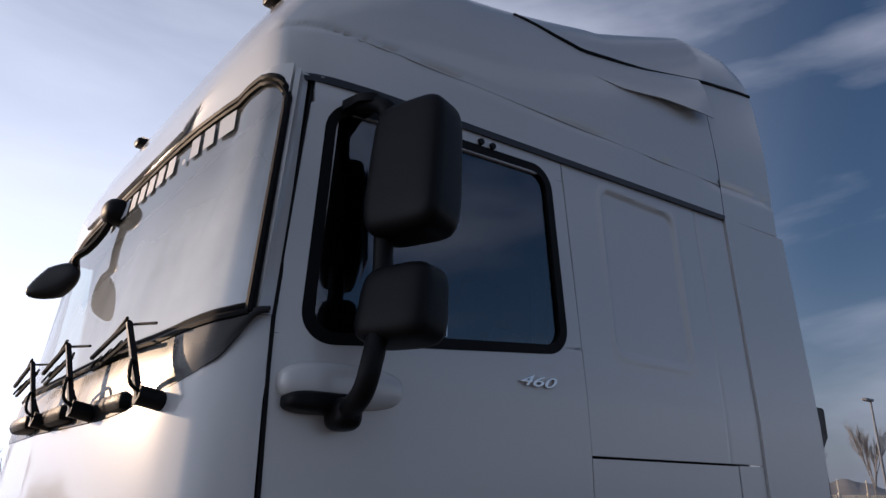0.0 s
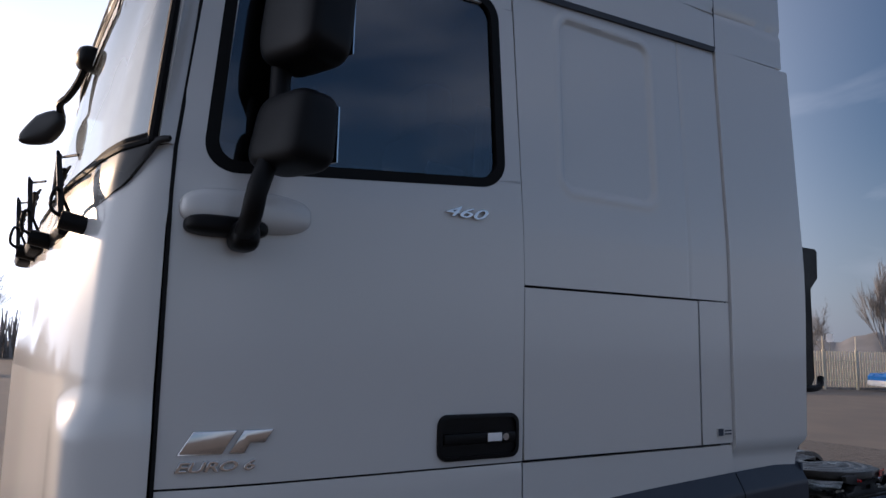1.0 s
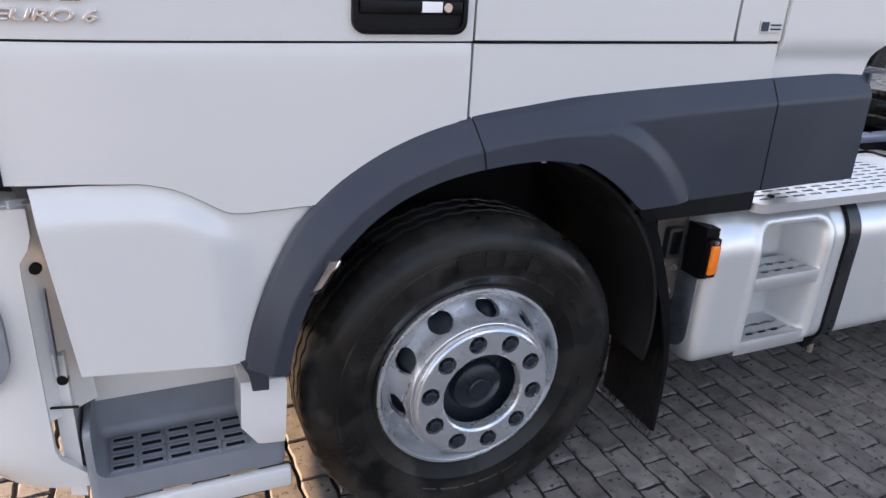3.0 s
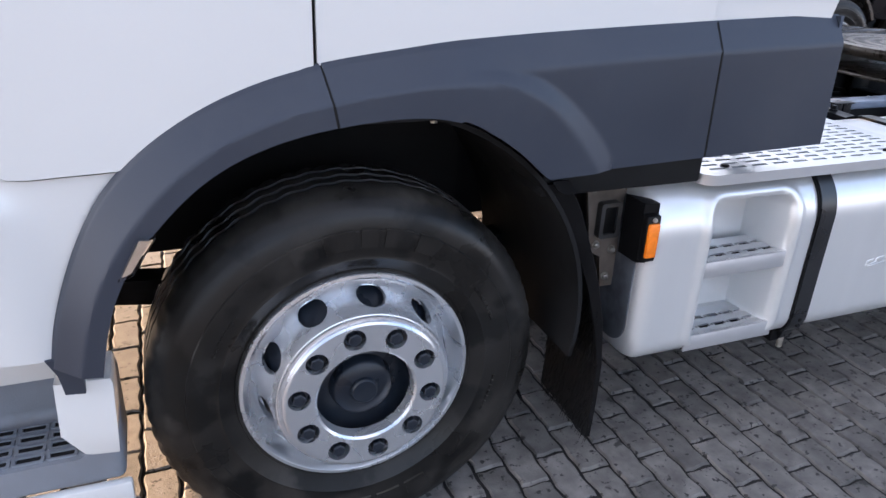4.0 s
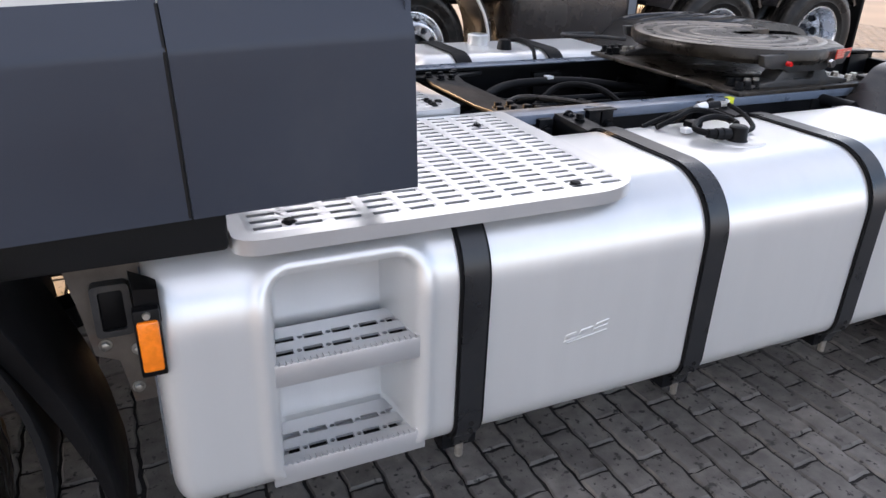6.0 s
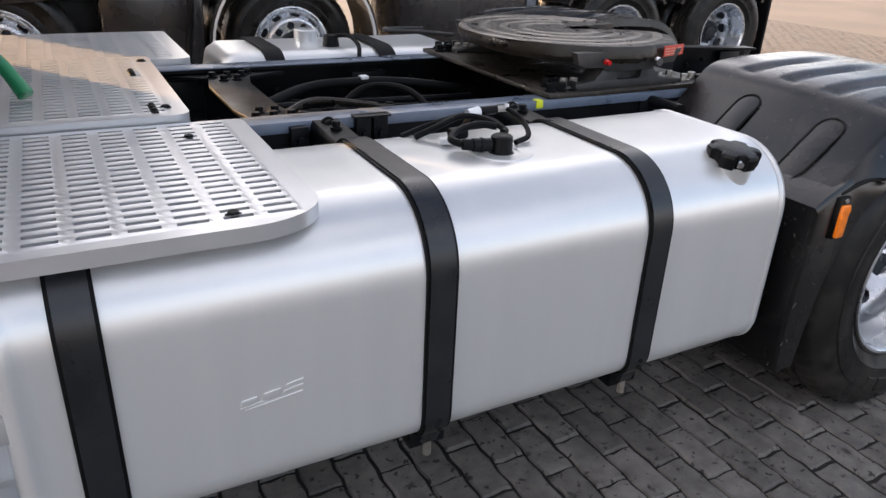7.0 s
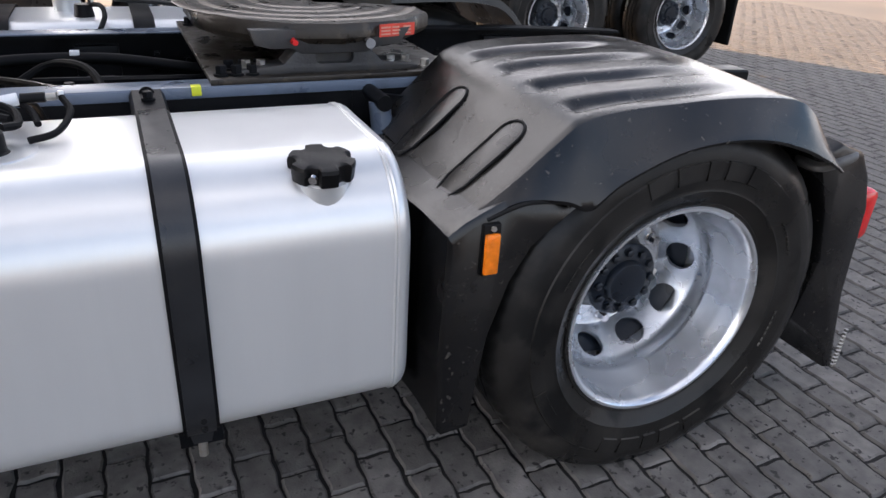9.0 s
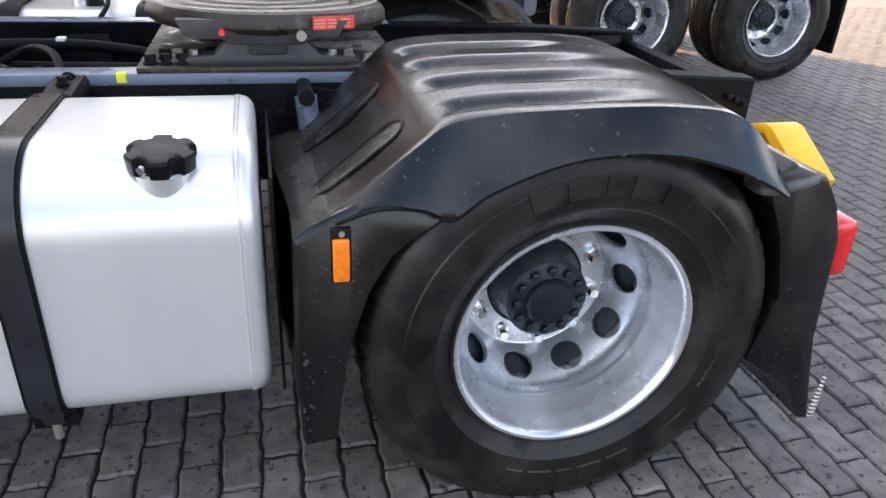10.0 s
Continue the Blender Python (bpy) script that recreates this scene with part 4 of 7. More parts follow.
for k, w in enumerate((0.085, 0.060, 0.055, 0.018, 0.060, 0.060, 0.060, 0.060, 0.060, 0.060, 0.060, 0.060)):   # lettering along the top of the glass, as plain slanted bars
    y = 0.235 + 0.088 * k + 0.025 * (k > 0)
    z = 2.775
    h = 0.070 if k != 3 else 0.018
    part("sun_strip_print", sheet(lambda u, v: (front_x(u + 0.30 * (v - z), v) - 0.006, u + 0.30 * (v - z), v), [y, y + w], [z, z + h]), M_PRINT, glass_part, "white print bar on the windscreen", 0.001)
part("windscreen_visor", sheet(lambda y, v: (front_x(y, lerp(SCREEN_TOP, near(y)) + (2.894 - lerp(SCREEN_TOP, near(y))) * v) - 0.002, y, lerp(SCREEN_TOP, near(y)) + 0.004 + (2.890 - lerp(SCREEN_TOP, near(y))) * v), [y for y in FRONT_YS if 0.024 <= y <= 2 * CY - 0.024], steps(0, 1, 4)), M_PAINT, truck, "white roof edge over the windscreen", 0.012)

# wipers
for k, y in enumerate((0.21, 0.60, 0.99)):
    x0 = front_x(y, 2.08) - 0.015
    w = bmesh.new()
    tube([(x0 + 0.01, y, 2.060), (x0 - 0.050, y, 2.072)], 0.022, 12, bm=w)
    loft([[(x0 - 0.040 - 0.010 * q + dx, y - 0.005 + 0.125 * q + dy * (1 - 0.45 * q), 2.060 + 0.190 * q) for dx, dy in ((0, -0.016), (-0.012, -0.010), (-0.012, 0.010), (0, 0.016))] for q in steps(0, 1, 5)], bm=w)
    tube([(x0 - 0.050, y + 0.115, 2.245), (x0 - 0.020, y + 0.03, 2.238)], 0.0035, 6, bm=w)
    y += 0.11
    arm = part("wiper", w, M_BLACK, truck, "black wiper arm and blade")
    bl = tube([(x0 - 0.055, y + 0.01, 2.250), (x0 - 0.045, y + 0.20, 2.238), (x0 - 0.035, y + 0.40, 2.222)], 0.007, 6)
    tube([(x0 - 0.040, y + 0.02, 2.218), (x0 - 0.025, y + 0.40, 2.190)], 0.006, 6, bm=bl)
    zig = [(x0 - 0.035 + 0.012 * (j % 2), y + 0.04 + 0.045 * j, 2.234 - 0.0035 * j + (0.012 if j % 2 else -0.012)) for j in range(9)]
    tube(zig, 0.0035, 4, bm=bl)
    tube([(x0 - 0.058, y + 0.02, 2.262), (x0 - 0.045, y + 0.17, 2.246), (x0 - 0.035, y + 0.33, 2.232)], 0.0045, 5, bm=bl)
    part("wiper_blade", bl, M_RUBBER, arm)
    hs = tube(spline([(x0 - 0.03, y - 0.11, 2.070), (x0 - 0.07, y - 0.12, 2.095), (x0 - 0.06, y - 0.08, 2.150), (x0 - 0.03, y - 0.04, 2.11), (x0 - 0.02, y - 0.06, 2.07)]), 0.0045, 6)
    part("washer_hose", hs, M_RUBBER, arm)
    cov = box(x0 - 0.045, x0 + 0.02, y + 0.05, y + 0.30, 2.050, 2.100, 0.02)
    part("wiper_cover", cov, M_BLACK, arm)

# ---- bumper and headlamp ----
def bumper(u, v):
    z = 0.40 + (1.130 - 0.40) * v
    y = 0.055 + u
    w = near(y)
    x = -1.070 - 0.34 * math.sqrt(max(0, 1 - (1 - min(1, (w - 0.055) / 0.42)) ** 2.2))
    x -= 0.03 * ease((1.06 - z) / 0.06)
    return x + (0.0 if z > 0.50 else 0.10 * (0.50 - z) / 0.10), y, z


BU = [0.42 * (1 - math.cos(math.pi / 2 * k / 16)) for k in range(17)]
BU = BU + steps(0.42, 2 * CY - 0.11 - 0.42, 10)[1:] + [2 * CY - 0.11 - b for b in reversed(BU[:-1])]
bump = part("bumper", sheet(bumper, BU, steps(0, 1, 24)), M_PAINT, truck, "white painted front bumper", 0.02)
part("bumper_return", sheet(lambda u, v: (-1.102 + 0.070 * u + 0.030 * (1 - v) * u, 0.054 + 0.075 * u, 0.60 + 0.545 * v), steps(0, 1, 4), steps(0, 1, 8)), M_PAINT, bump, "white folded edge of the bumper", 0.008)
part("bumper_seam", tube([(bumper(u, 0)[0] - 0.036, bumper(u, 0)[1] - 0.008, 0.632 + 0.30 * u) for u in steps(0.0, 0.25, 16)], 0.0035, 6), M_INNER, bump, "dark seam across the bumper")
part("bumper_slot", box(-1.068, -1.064, 0.048, 0.10, 0.72, 0.93, 0.001), M_STEPGREY, bump)
part("bumper_top", sheet(lambda u, v: (lerp([(0, -1.30), (1, -1.06)], u), 0.065 + 0.15 * v, 1.128 + 0.03 * v), steps(0, 1, 4), steps(0, 1, 3)), M_PAINT, bump, "", 0.012)
for z in (0.985, 0.700):
    part("plug", lathe([(0, -0.012), (0.012, -0.012), (0.014, 0.0)], (-1.075 + 0.05 * (0.985 - z), 0.072, z), 12), M_BLACK, bump)
hl_o, hl_i = rounded(-1.44, -1.150, 0.70, 0.972, 0.10, 8), rounded(-1.425, -1.205, 0.735, 0.950, 0.055, 8)
lamp = frame_ring(hl_o, hl_i, -0.012, 0.02)


def to_bumper(bm, off=0.0):
    for v in bm.verts:
        t = max(0.0, (-1.10 - v.co.x) / 0.34)
        w = 0.42 * (1 - max(0, 1 - min(1, t) ** 2) ** (1 / 2.2))
        v.co.y += 0.036 + w + off
    return bm


hl = part("headlamp", to_bumper(lamp), M_STEPGREY, truck, "headlamp in a grey surround")
part("lamp_lens", to_bumper(prism(hl_i, -0.004, 0.0)), M_LENS, hl, "clear headlamp lens")
refl = bmesh.new()
for z in (0.78, 0.86):
    lathe([(0.012, 0.05), (0.030, 0.035), (0.040, 0.012)], (-1.29, 0.11, z), 20, bm=refl)
sheet(lambda x, z: (x, 0.16 + 0.5 * max(0, -1.2 - x), z), steps(-1.385, -1.18, 8), steps(0.725, 0.94, 6), refl)
for z in (0.765, 0.815, 0.865, 0.915):
    part("reflector_bar", to_bumper(tube([(x, 0.010, z + 0.02 * (x + 1.2)) for x in steps(-1.40, -1.215, 10)], 0.020, 10)), M_LAMP, hl)
part("reflector", to_bumper(prism(hl_i, 0.022, 0.026)), M_LAMP, hl, "bright lamp reflector")
part("bulb_surround", refl, M_LAMP, hl, "", 0.002)

# ---- cab step ----
sw = part("step_well", sheet(lambda u, v: (-1.06 + 0.45 * u, 0.20 + 0.02 * v, 0.545 + 0.205 * v), steps(0, 1, 6), steps(0, 1, 6)), M_PAINT, truck, "white cab step well", 0.012)
tub = cut(box(-1.04, -0.562, 0.020, 0.235, 0.350, 0.570, 0.02, 3), box(-1.02, -0.632, -0.06, 0.205, 0.430, 0.70, 0.03, 4))
part("step_tread", tub, M_STEPGREY, sw, "grey plastic step with slotted tread", smooth=35)
# flat black patches paint the shade inside the tread's slots
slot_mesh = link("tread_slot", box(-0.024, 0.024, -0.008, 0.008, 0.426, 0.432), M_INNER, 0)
rib_mesh = link("tread_rib", frame_ring(rounded(-0.032, 0.032, -0.014, 0.014, 0.006), rounded(-0.025, 0.025, -0.009, 0.009, 0.004), 0.428, 0.435, axis="z"), M_STEPGREY, 30)
for i in range(5):
    for j in range(4):
        for n_, me_ in (("tread_slot", slot_mesh), ("tread_rib", rib_mesh)):
            ob = attach(new(n_, me_), sw)
            ob.location = (-0.960 + 0.068 * i, 0.050 + 0.038 * j, 0)
part("step_post", loft([[(x0, y0, z), (x1, y0 - 0.008, z), (x1, y1, z), (x0, y1, z)] for z, x0, x1, y0, y1 in ((0.640, -0.670, -0.560, 0.012, 0.12), (0.628, -0.670, -0.556, 0.008, 0.12), (0.51, -0.676, -0.562, 0.008, 0.12), (0.450, -0.636, -0.566, 0.010, 0.12), (0.442, -0.620, -0.568, 0.014, 0.12))]), M_PAINT, sw, "white corner post of the step")
part("step_side", loft([[(-1.088, 0.075, z), (-1.050, 0.060, z), (-1.040, 0.24, z), (-1.078, 0.24, z)] for z in (0.36, 0.46, 0.70, 0.765)]), M_PAINT, sw, "white side wall of the step well")
# out of view; added to stop low sun slipping under the cab
part("far_step", loft([[(x0, 2.02, z), (-0.56, 2.02, z), (-0.56, 2 * CY - 0.01, z), (x0, 2 * CY - 0.01, z)] for z, x0 in ((0.34, -1.04), (0.50, -1.06), (1.16, -1.06))]), M_PAINT, truck, "unseen white step box on the far side, blocking low sun")
part("step_lip", box(-1.06, -0.552, 0.004, 0.030, 0.290, 0.352, 0.008), M_PAINT, sw)
part("cladding_tab", loft([[(x0, -0.020, z), (x1, -0.026, z), (x1, -0.010, z), (x0, -0.006, z)] for z, x0, x1 in ((0.72, -0.670, -0.600), (0.68, -0.652, -0.604), (0.632, -0.645, -0.606))]), M_GREY, truck)

# ---- grey cladding and wheel arch ----
low_arch = [(-0.560, 0.690), (-0.545, 0.76), (-0.53, 0.82), (-0.51, 0.87), (-0.475, 0.935), (-0.43, 0.99), (-0.34, 1.08), (-0.23, 1.140), (-0.09, 1.175), (0.06, 1.190), (0.12, 1.190), (0.19, 1.180), (0.235, 1.165), (0.28, 1.140), (0.32, 1.115), (0.36, 1.085), (0.43, 1.026), (0.47, 1.028), (0.88, 1.040), (1.30, 1.050)]


def smooth_line(table, n=6):
    return [(p.x, p.z) for p in spline([(a, 0, b) for a, b in table], n)]


low_arch = smooth_line(low_arch)

ARCH_TOP, ARCH_LOW = [], []
for k in range(241):
    t = k / 240
    if t < 0.30:                                  # the upright front leg, stepped by height
        q = t / 0.30
        zt = 0.700 + (1.20 - 0.700) * q
        zl = 0.690 + (1.105 - 0.690) * q
        inv_t = sorted((z, x) for x, z in top_edge)
        inv_l = sorted((z, x) for x, z in low_arch if x < 0.05)
        ARCH_TOP.append((lerp(inv_t, zt), zt))
        ARCH_LOW.append((lerp(inv_l, zl), zl))
    else:
        q = (t - 0.30) / 0.70
        x0t, x0l = ARCH_TOP[71][0], ARCH_LOW[71][0]
        xt = x0t + (1.262 - x0t) * q
        xl = xt + (x0l - x0t) * (1 - ease(q / 0.30)) + 0.013 * q
        ARCH_TOP.append((xt, lerp(top_edge, xt)))
        ARCH_LOW.append((xl, lerp(low_arch, xl)))


def evened(line, n=9):
    """Running mean of a line of points, its ends kept."""
    out = []
    for k in range(len(line)):
        r = min(n, k, len(line) - 1 - k)
        part_ = line[k - r:k + r + 1]
        out.append((sum(p[0] for p in part_) / len(part_), sum(p[1] for p in part_) / len(part_)))
    return out


ARCH_TOP = [p if p[0] > -0.12 else q for p, q in zip(ARCH_TOP, evened(ARCH_TOP))]
ARCH_LOW = [p if p[0] > 0.20 else q for p, q in zip(ARCH_LOW, evened(ARCH_LOW))]
CREASE_IN = [(-0.60, 0.60), (-0.585, 0.75), (-0.555, 0.85), (-0.49, 0.965), (-0.39, 1.080), (-0.28, 1.160), (-0.17, 1.203), (0.01, 1.232), (0.13, 1.247), (0.25, 1.252), (0.30, 1.248), (0.35, 1.230), (0.42, 1.188), (0.49, 1.120), (0.56, 1.030), (0.60, 0.97)]
CREASE_OUT = [(0.305, 1.272), (0.38, 1.258), (0.43, 1.230), (0.49, 1.188), (0.54, 1.140), (0.59, 1.080), (0.64, 1.00), (0.66, 0.96)]
CREASE_TOP = [(0.305, 1.272), (0.49, 1.283), (0.87, 1.302), (1.30, 1.318)]

CREASE_IN, CREASE_OUT = smooth_line(CREASE_IN), smooth_line(CREASE_OUT)


def crease_at(k):
    """How far down the strip from its upper edge the inner crease runs."""
    (xt, zt), (xl, zl) = ARCH_TOP[k], ARCH_LOW[k]
    for q in range(1, 100):
        v = q / 100
        x, z = xt + (xl - xt) * v, zt + (zl - zt) * v
        if z < lerp(CREASE_IN, x):
            return max(0.05, v)
    return 0.99


VC = [crease_at(k) for k in range(241)]
VC = [sum(VC[max(0, k - 22):k + 23]) / len(VC[max(0, k - 22):k + 23]) for k in range(241)]


def clad(k, v):
    (xt, zt), (xl, zl) = ARCH_TOP[k], ARCH_LOW[k]
    x, z = xt + (xl - xt) * v, zt + (zl - zt) * v
    flare, face = -0.060, -0.040
    if x < 0.305:
        w = max(0.0, 1 - v / VC[k])
        edge = ease(v / 0.10)                      # the lip rolls in along the door
        y1 = flare + (-0.010 - flare) * w + 0.006 * (1 - edge)
        if x < 0.18:
            return x, y1, z
        zi, zc = lerp(CREASE_IN, x), lerp(CREASE_TOP, x)
        if z > zc:
            y2 = face + (-0.004 - face) * min(1, (z - zc) / max(0.01, lerp(top_edge, x) - zc))
        else:
            y2 = flare + (face - flare) * max(0, min(1, (z - zi) / max(0.01, zc - zi)))
        q = ease((x - 0.18) / 0.125)
        return x, y1 + (y2 - y1) * q, z
    zi, zc, zo = lerp(CREASE_IN, x), lerp(CREASE_TOP, x), lerp(CREASE_OUT, x)
    if z > zc:
        y = face + (-0.004 - face) * min(1, (z - zc) / max(0.01, lerp(top_edge, x) - zc))
    elif x > 0.66 or z > zo:
        y = face
    elif z > zi and x < 0.60:
        y = face + (flare - face) * (zo - z) / max(0.01, zo - zi)
    else:
        y = flare if x < 0.60 else face
    return x, y, z


split = [min(range(241), key=lambda i: abs(ARCH_TOP[i][0] + 0.09)), min(range(241), key=lambda i: abs(ARCH_TOP[i][0] - 0.872))]
edges = [0, split[0], split[1], 240]
for a, b, lab in zip(edges, edges[1:], ("grey plastic wheel arch trim", "grey plastic side skirt behind the wheel", "grey plastic skirt end piece")):
    fa = sheet(clad, list(range(a, b + 1)), steps(0, 1, 44))
    for v in fa.verts:                            # a narrow joint between the pieces
        v.co.x += 0.004 * (a > 0) - 0.003 * (b < 240)
    part("wheel_arch" if a == 0 else "side_cladding", fa, M_GREY, truck, lab, 0.016, 32)
    if a:                                         # dark bead over the joint, drawn for the gap's shade
        part("joint_strip", tube([(clad(a, v)[0], clad(a, v)[1] - 0.0062, clad(a, v)[2]) for v in steps(0.01, 0.99, 40)], 0.0036, 6), M_INNER, truck)
end_in = sheet(lambda u, v: (1.262 + 0.012 * v, -0.030 + 0.28 * u + 0.0, lerp(top_edge, 1.262) + (lerp(low_arch, 1.275) - lerp(top_edge, 1.262)) * v), steps(0, 1, 4), steps(0, 1, 4))
part("cladding_return", end_in, M_GREY, truck, "", 0.01)
rep = part("side_repeater", prism([(-0.508, 0.902), (-0.478, 0.912), (-0.430, 0.985), (-0.462, 0.988)], -0.078, -0.050, 0.003), M_LENS, truck, "clear side repeater lamp")
part("reflector", prism([(-0.500, 0.910), (-0.482, 0.918), (-0.440, 0.980), (-0.460, 0.982)], -0.071, -0.066), M_LAMP, rep)
# inside of the wheel well
well = sheet(lambda a, y: (0.60 * math.cos(a), y, 0.60 + 0.595 * math.sin(a)), steps(radians(-12), radians(168), 32), steps(-0.01, 0.62, 3))
part("wheel_well", well, M_INNER, truck, "black inner wheel housing", 0.012)
for a in (70, 95, 120):
    part("well_bolt", hexbolt((0.585 * math.cos(radians(a)), 0.10, 0.60 + 0.58 * math.sin(radians(a))), 0.009, 0.014, "z", None, 1), M_STEEL, truck)
part("well_back", box(-0.56, 0.48, 0.60, 0.64, 0.66, 1.30), M_INNER, truck)
GUARD_EDGE = [(0.13, 0.706), (0.30, 0.712), (0.42, 0.710), (0.55, 0.694), (0.66, 0.668), (0.75, 0.638), (0.84, 0.602), (0.90, 0.578), (0.95, 0.552), (0.985, 0.520)]


def guard_section(z, wide=0.040):
    """A bent guard round the back of the tyre, with a flange along its outer edge."""
    x = lerp(GUARD_EDGE, z)
    return [(x - wide, 0.006, z), (x - 0.004, -0.002, z), (x, 0.004, z), (x + 0.006, 0.30, z), (x - 0.006, 0.30, z), (x - 0.012, 0.016, z), (x - wide, 0.018, z)]


mf = part("front_mudguard", loft([guard_section(z, lerp([(0.40, 0.012), (0.60, 0.030), (0.95, 0.052)], z)) for z in steps(0.40, 0.985, 26)]), M_BLACK, truck, "black plastic mudguard behind the front wheel", smooth=35)
fr = bmesh.new()
rnd = random.Random(31)
loft([[(x, y, z) for x, y, z in guard_section(z, 0.014)] for z in steps(0.16, 0.402, 4)], bm=fr)
for k in range(900):
    y, z0 = rnd.uniform(0.0, 0.30), rnd.uniform(0.15, 0.62)
    x = lerp(GUARD_EDGE, z0) - 0.011 + 0.02 * y
    d = rnd.uniform(0.004, 0.008)
    h = rnd.uniform(0.016, 0.034)
    tube([(x, y, z0), (x - d, y + rnd.uniform(-0.002, 0.002), z0 - h)], 0.0016, 3, bm=fr, taper=0.4)
tagged(part("mudflap_fringe", fr, M_RUBBER, mf, "bristly black spray flap", smooth=0), "bristly black spray flap", kind="stuff")
part("guard_bracket", loft([[(x, 0.010, z), (x, -0.004, z + 0.004), (x + 0.048, -0.004, z + 0.004), (x + 0.048, 0.010, z)] for x, z in ((0.476, 0.992), (0.492, 0.968), (0.516, 0.955))]), M_FRAME, mf, "dark steel bracket strip")
part("cladding_bracket", box(0.46, 0.95, 0.02, 0.20, 0.945, 1.03, 0.01), M_INNER, truck)
# marker bracket ahead of the tank
part("marker_bracket", loft([[(0.778, 0.10, z), (0.782, 0.020, z), (0.822, 0.008, z), (0.822, 0.05, z)] for z in (0.725, 0.735, 0.885, 0.90)]), M_BLACK, truck, "black plastic lamp bracket")
ml = part("side_marker", box(0.776, 0.820, -0.010, 0.014, 0.738, 0.872, 0.004), M_BLACK, truck, "orange side marker lamp")
part("lens", box(0.780, 0.816, -0.018, -0.006, 0.752, 0.852, 0.005), M_ORANGE, ml, "orange reflector lens")
part("bolt", lathe([(0, -0.016), (0.006, -0.016), (0.007, -0.010)], (0.798, 0, 0.862), 10), M_STEEL, ml)
bp = part("rusty_bracket", prism([(0.665, 0.945), (0.80, 0.945), (0.80, 0.74), (0.795, 0.60), (0.755, 0.60), (0.74, 0.70), (0.70, 0.72), (0.69, 0.80)], 0.13, 0.142), M_RUST, truck, "rusty worn steel bracket plate")
part("connector", box(0.718, 0.768, 0.112, 0.132, 0.775, 0.865, 0.008), M_BLACK, bp)
part("connector_frame", frame_ring(rounded(0.710, 0.776, 0.767, 0.873, 0.010), rounded(0.722, 0.764, 0.779, 0.861, 0.006), 0.106, 0.130), M_CASTIRON, bp)
for x, z in ((0.69, 0.915), (0.785, 0.915), (0.765, 0.635), (0.775, 0.72), (0.72, 0.74)):
    part("bolt", hexbolt((x, 0.13, z), 0.009, 0.012), M_STEEL, bp)

# ---- cab shell and interior ----
sh = bmesh.new()
box(-1.08, 0.86, 0.05, 0.075, 1.15, 2.17, bm=sh)
box(-1.02, 0.86, 2 * CY - 0.03, 2 * CY, 1.15, 2.90, bm=sh)
box(0.86, 0.885, 0.05, 2 * CY - 0.05, 1.15, 2.95, bm=sh)
box(-1.04, 0.86, 0.05, 2 * CY - 0.05, 1.15, 1.19, bm=sh)
box(-0.135, 0.86, 0.055, 0.075, 2.17, 2.95, bm=sh)
part("cab_shell", sh, M_TRIM, truck, "dark inner shell of the cab")
part("ceiling_lining", box(-1.05, 0.86, 0.06, 2 * CY - 0.06, 2.875, 2.89), M_TRIM, truck)
part("dashboard", loft([[(-1.18, y, 2.06), (-0.95, y, 2.12), (-0.80, y, 2.02), (-0.85, y, 1.5), (-1.15, y, 1.5)] for y in (0.14, 2 * CY - 0.14)]), M_TRIM, truck, "dark dashboard")
for y in (0.42, 1.55):
    seat = part("seat", box(-0.50, -0.02, y, y + 0.5, 1.62, 1.82, 0.05), M_SEAT, truck, "dark cloth cab seat")
    part("backrest", box(-0.14, 0.04, y + 0.02, y + 0.48, 1.80, 2.62, 0.06), M_SEAT, seat)
    part("headrest", box(-0.12, 0.02, y + 0.13, y + 0.37, 2.58, 2.80, 0.05), M_SEAT, seat)
part("steering_wheel", lathe([(0.21 + 0.016 * math.cos(a), 0.016 * math.sin(a)) for a in [2 * math.pi * k / 8 for k in range(8)]], (-0.72, 0.67, 2.14), 32, "z", closed=True), M_BLACK, truck)
part("window_card", prism([(-0.40, 2.24), (-0.24, 2.24), (-0.25, 2.33), (-0.37, 2.34)], 0.10, 0.11), M_PAPER, truck, "pale card leaning inside the window")
part("curtain", sheet(lambda u, v: (-0.215 + 0.045 * u + 0.01 * v, 0.09 + 0.012 * math.sin(u * 18), 2.24 + 0.30 * v), steps(0, 1, 20), steps(0, 1, 4)), M_PAPER, truck, "", 0.003)

# ---- outside mirrors ----
def shell(cx, cy, cz, sx, sy, sz, k=0.42, n=20, m=14):
    """A rounded pillow-like housing."""
    bm = bmesh.new()
    def sp(c, e):
        return math.copysign(abs(c) ** e, c)
    return sheet(lambda u, v: (cx + sx * sp(math.cos(v), k) * sp(math.cos(u), k), cy + sy * sp(math.cos(v), k) * sp(math.sin(u), k), cz + sz * sp(math.sin(v), k)), steps(-math.pi, math.pi, 2 * n), steps(-math.pi / 2, math.pi / 2, 2 * m), bm)


def turned(bm, c, deg):
    bm.transform(Matrix.Translation(c) @ Matrix.Rotation(radians(deg), 4, "Z") @ Matrix.Translation(-Vector(c)))
    bmesh.ops.remove_doubles(bm, verts=bm.verts, dist=1e-4)
    return bm


def lean(bm, cz, sz, taper, slide):
    """Narrows a housing towards its top and slides its foot forwards."""
    for v in bm.verts:
        t = (v.co.z - cz) / sz
        k = 1 - taper * t
        v.co.x = -0.87 + (v.co.x + 0.87) * k - slide * (1 - t) * 0.5
        v.co.y = -0.172 + (v.co.y + 0.172) * k
        v.co.z -= 0.10 * (v.co.x + 0.87) * (1 if t < 0 else 0.2)
    return bm


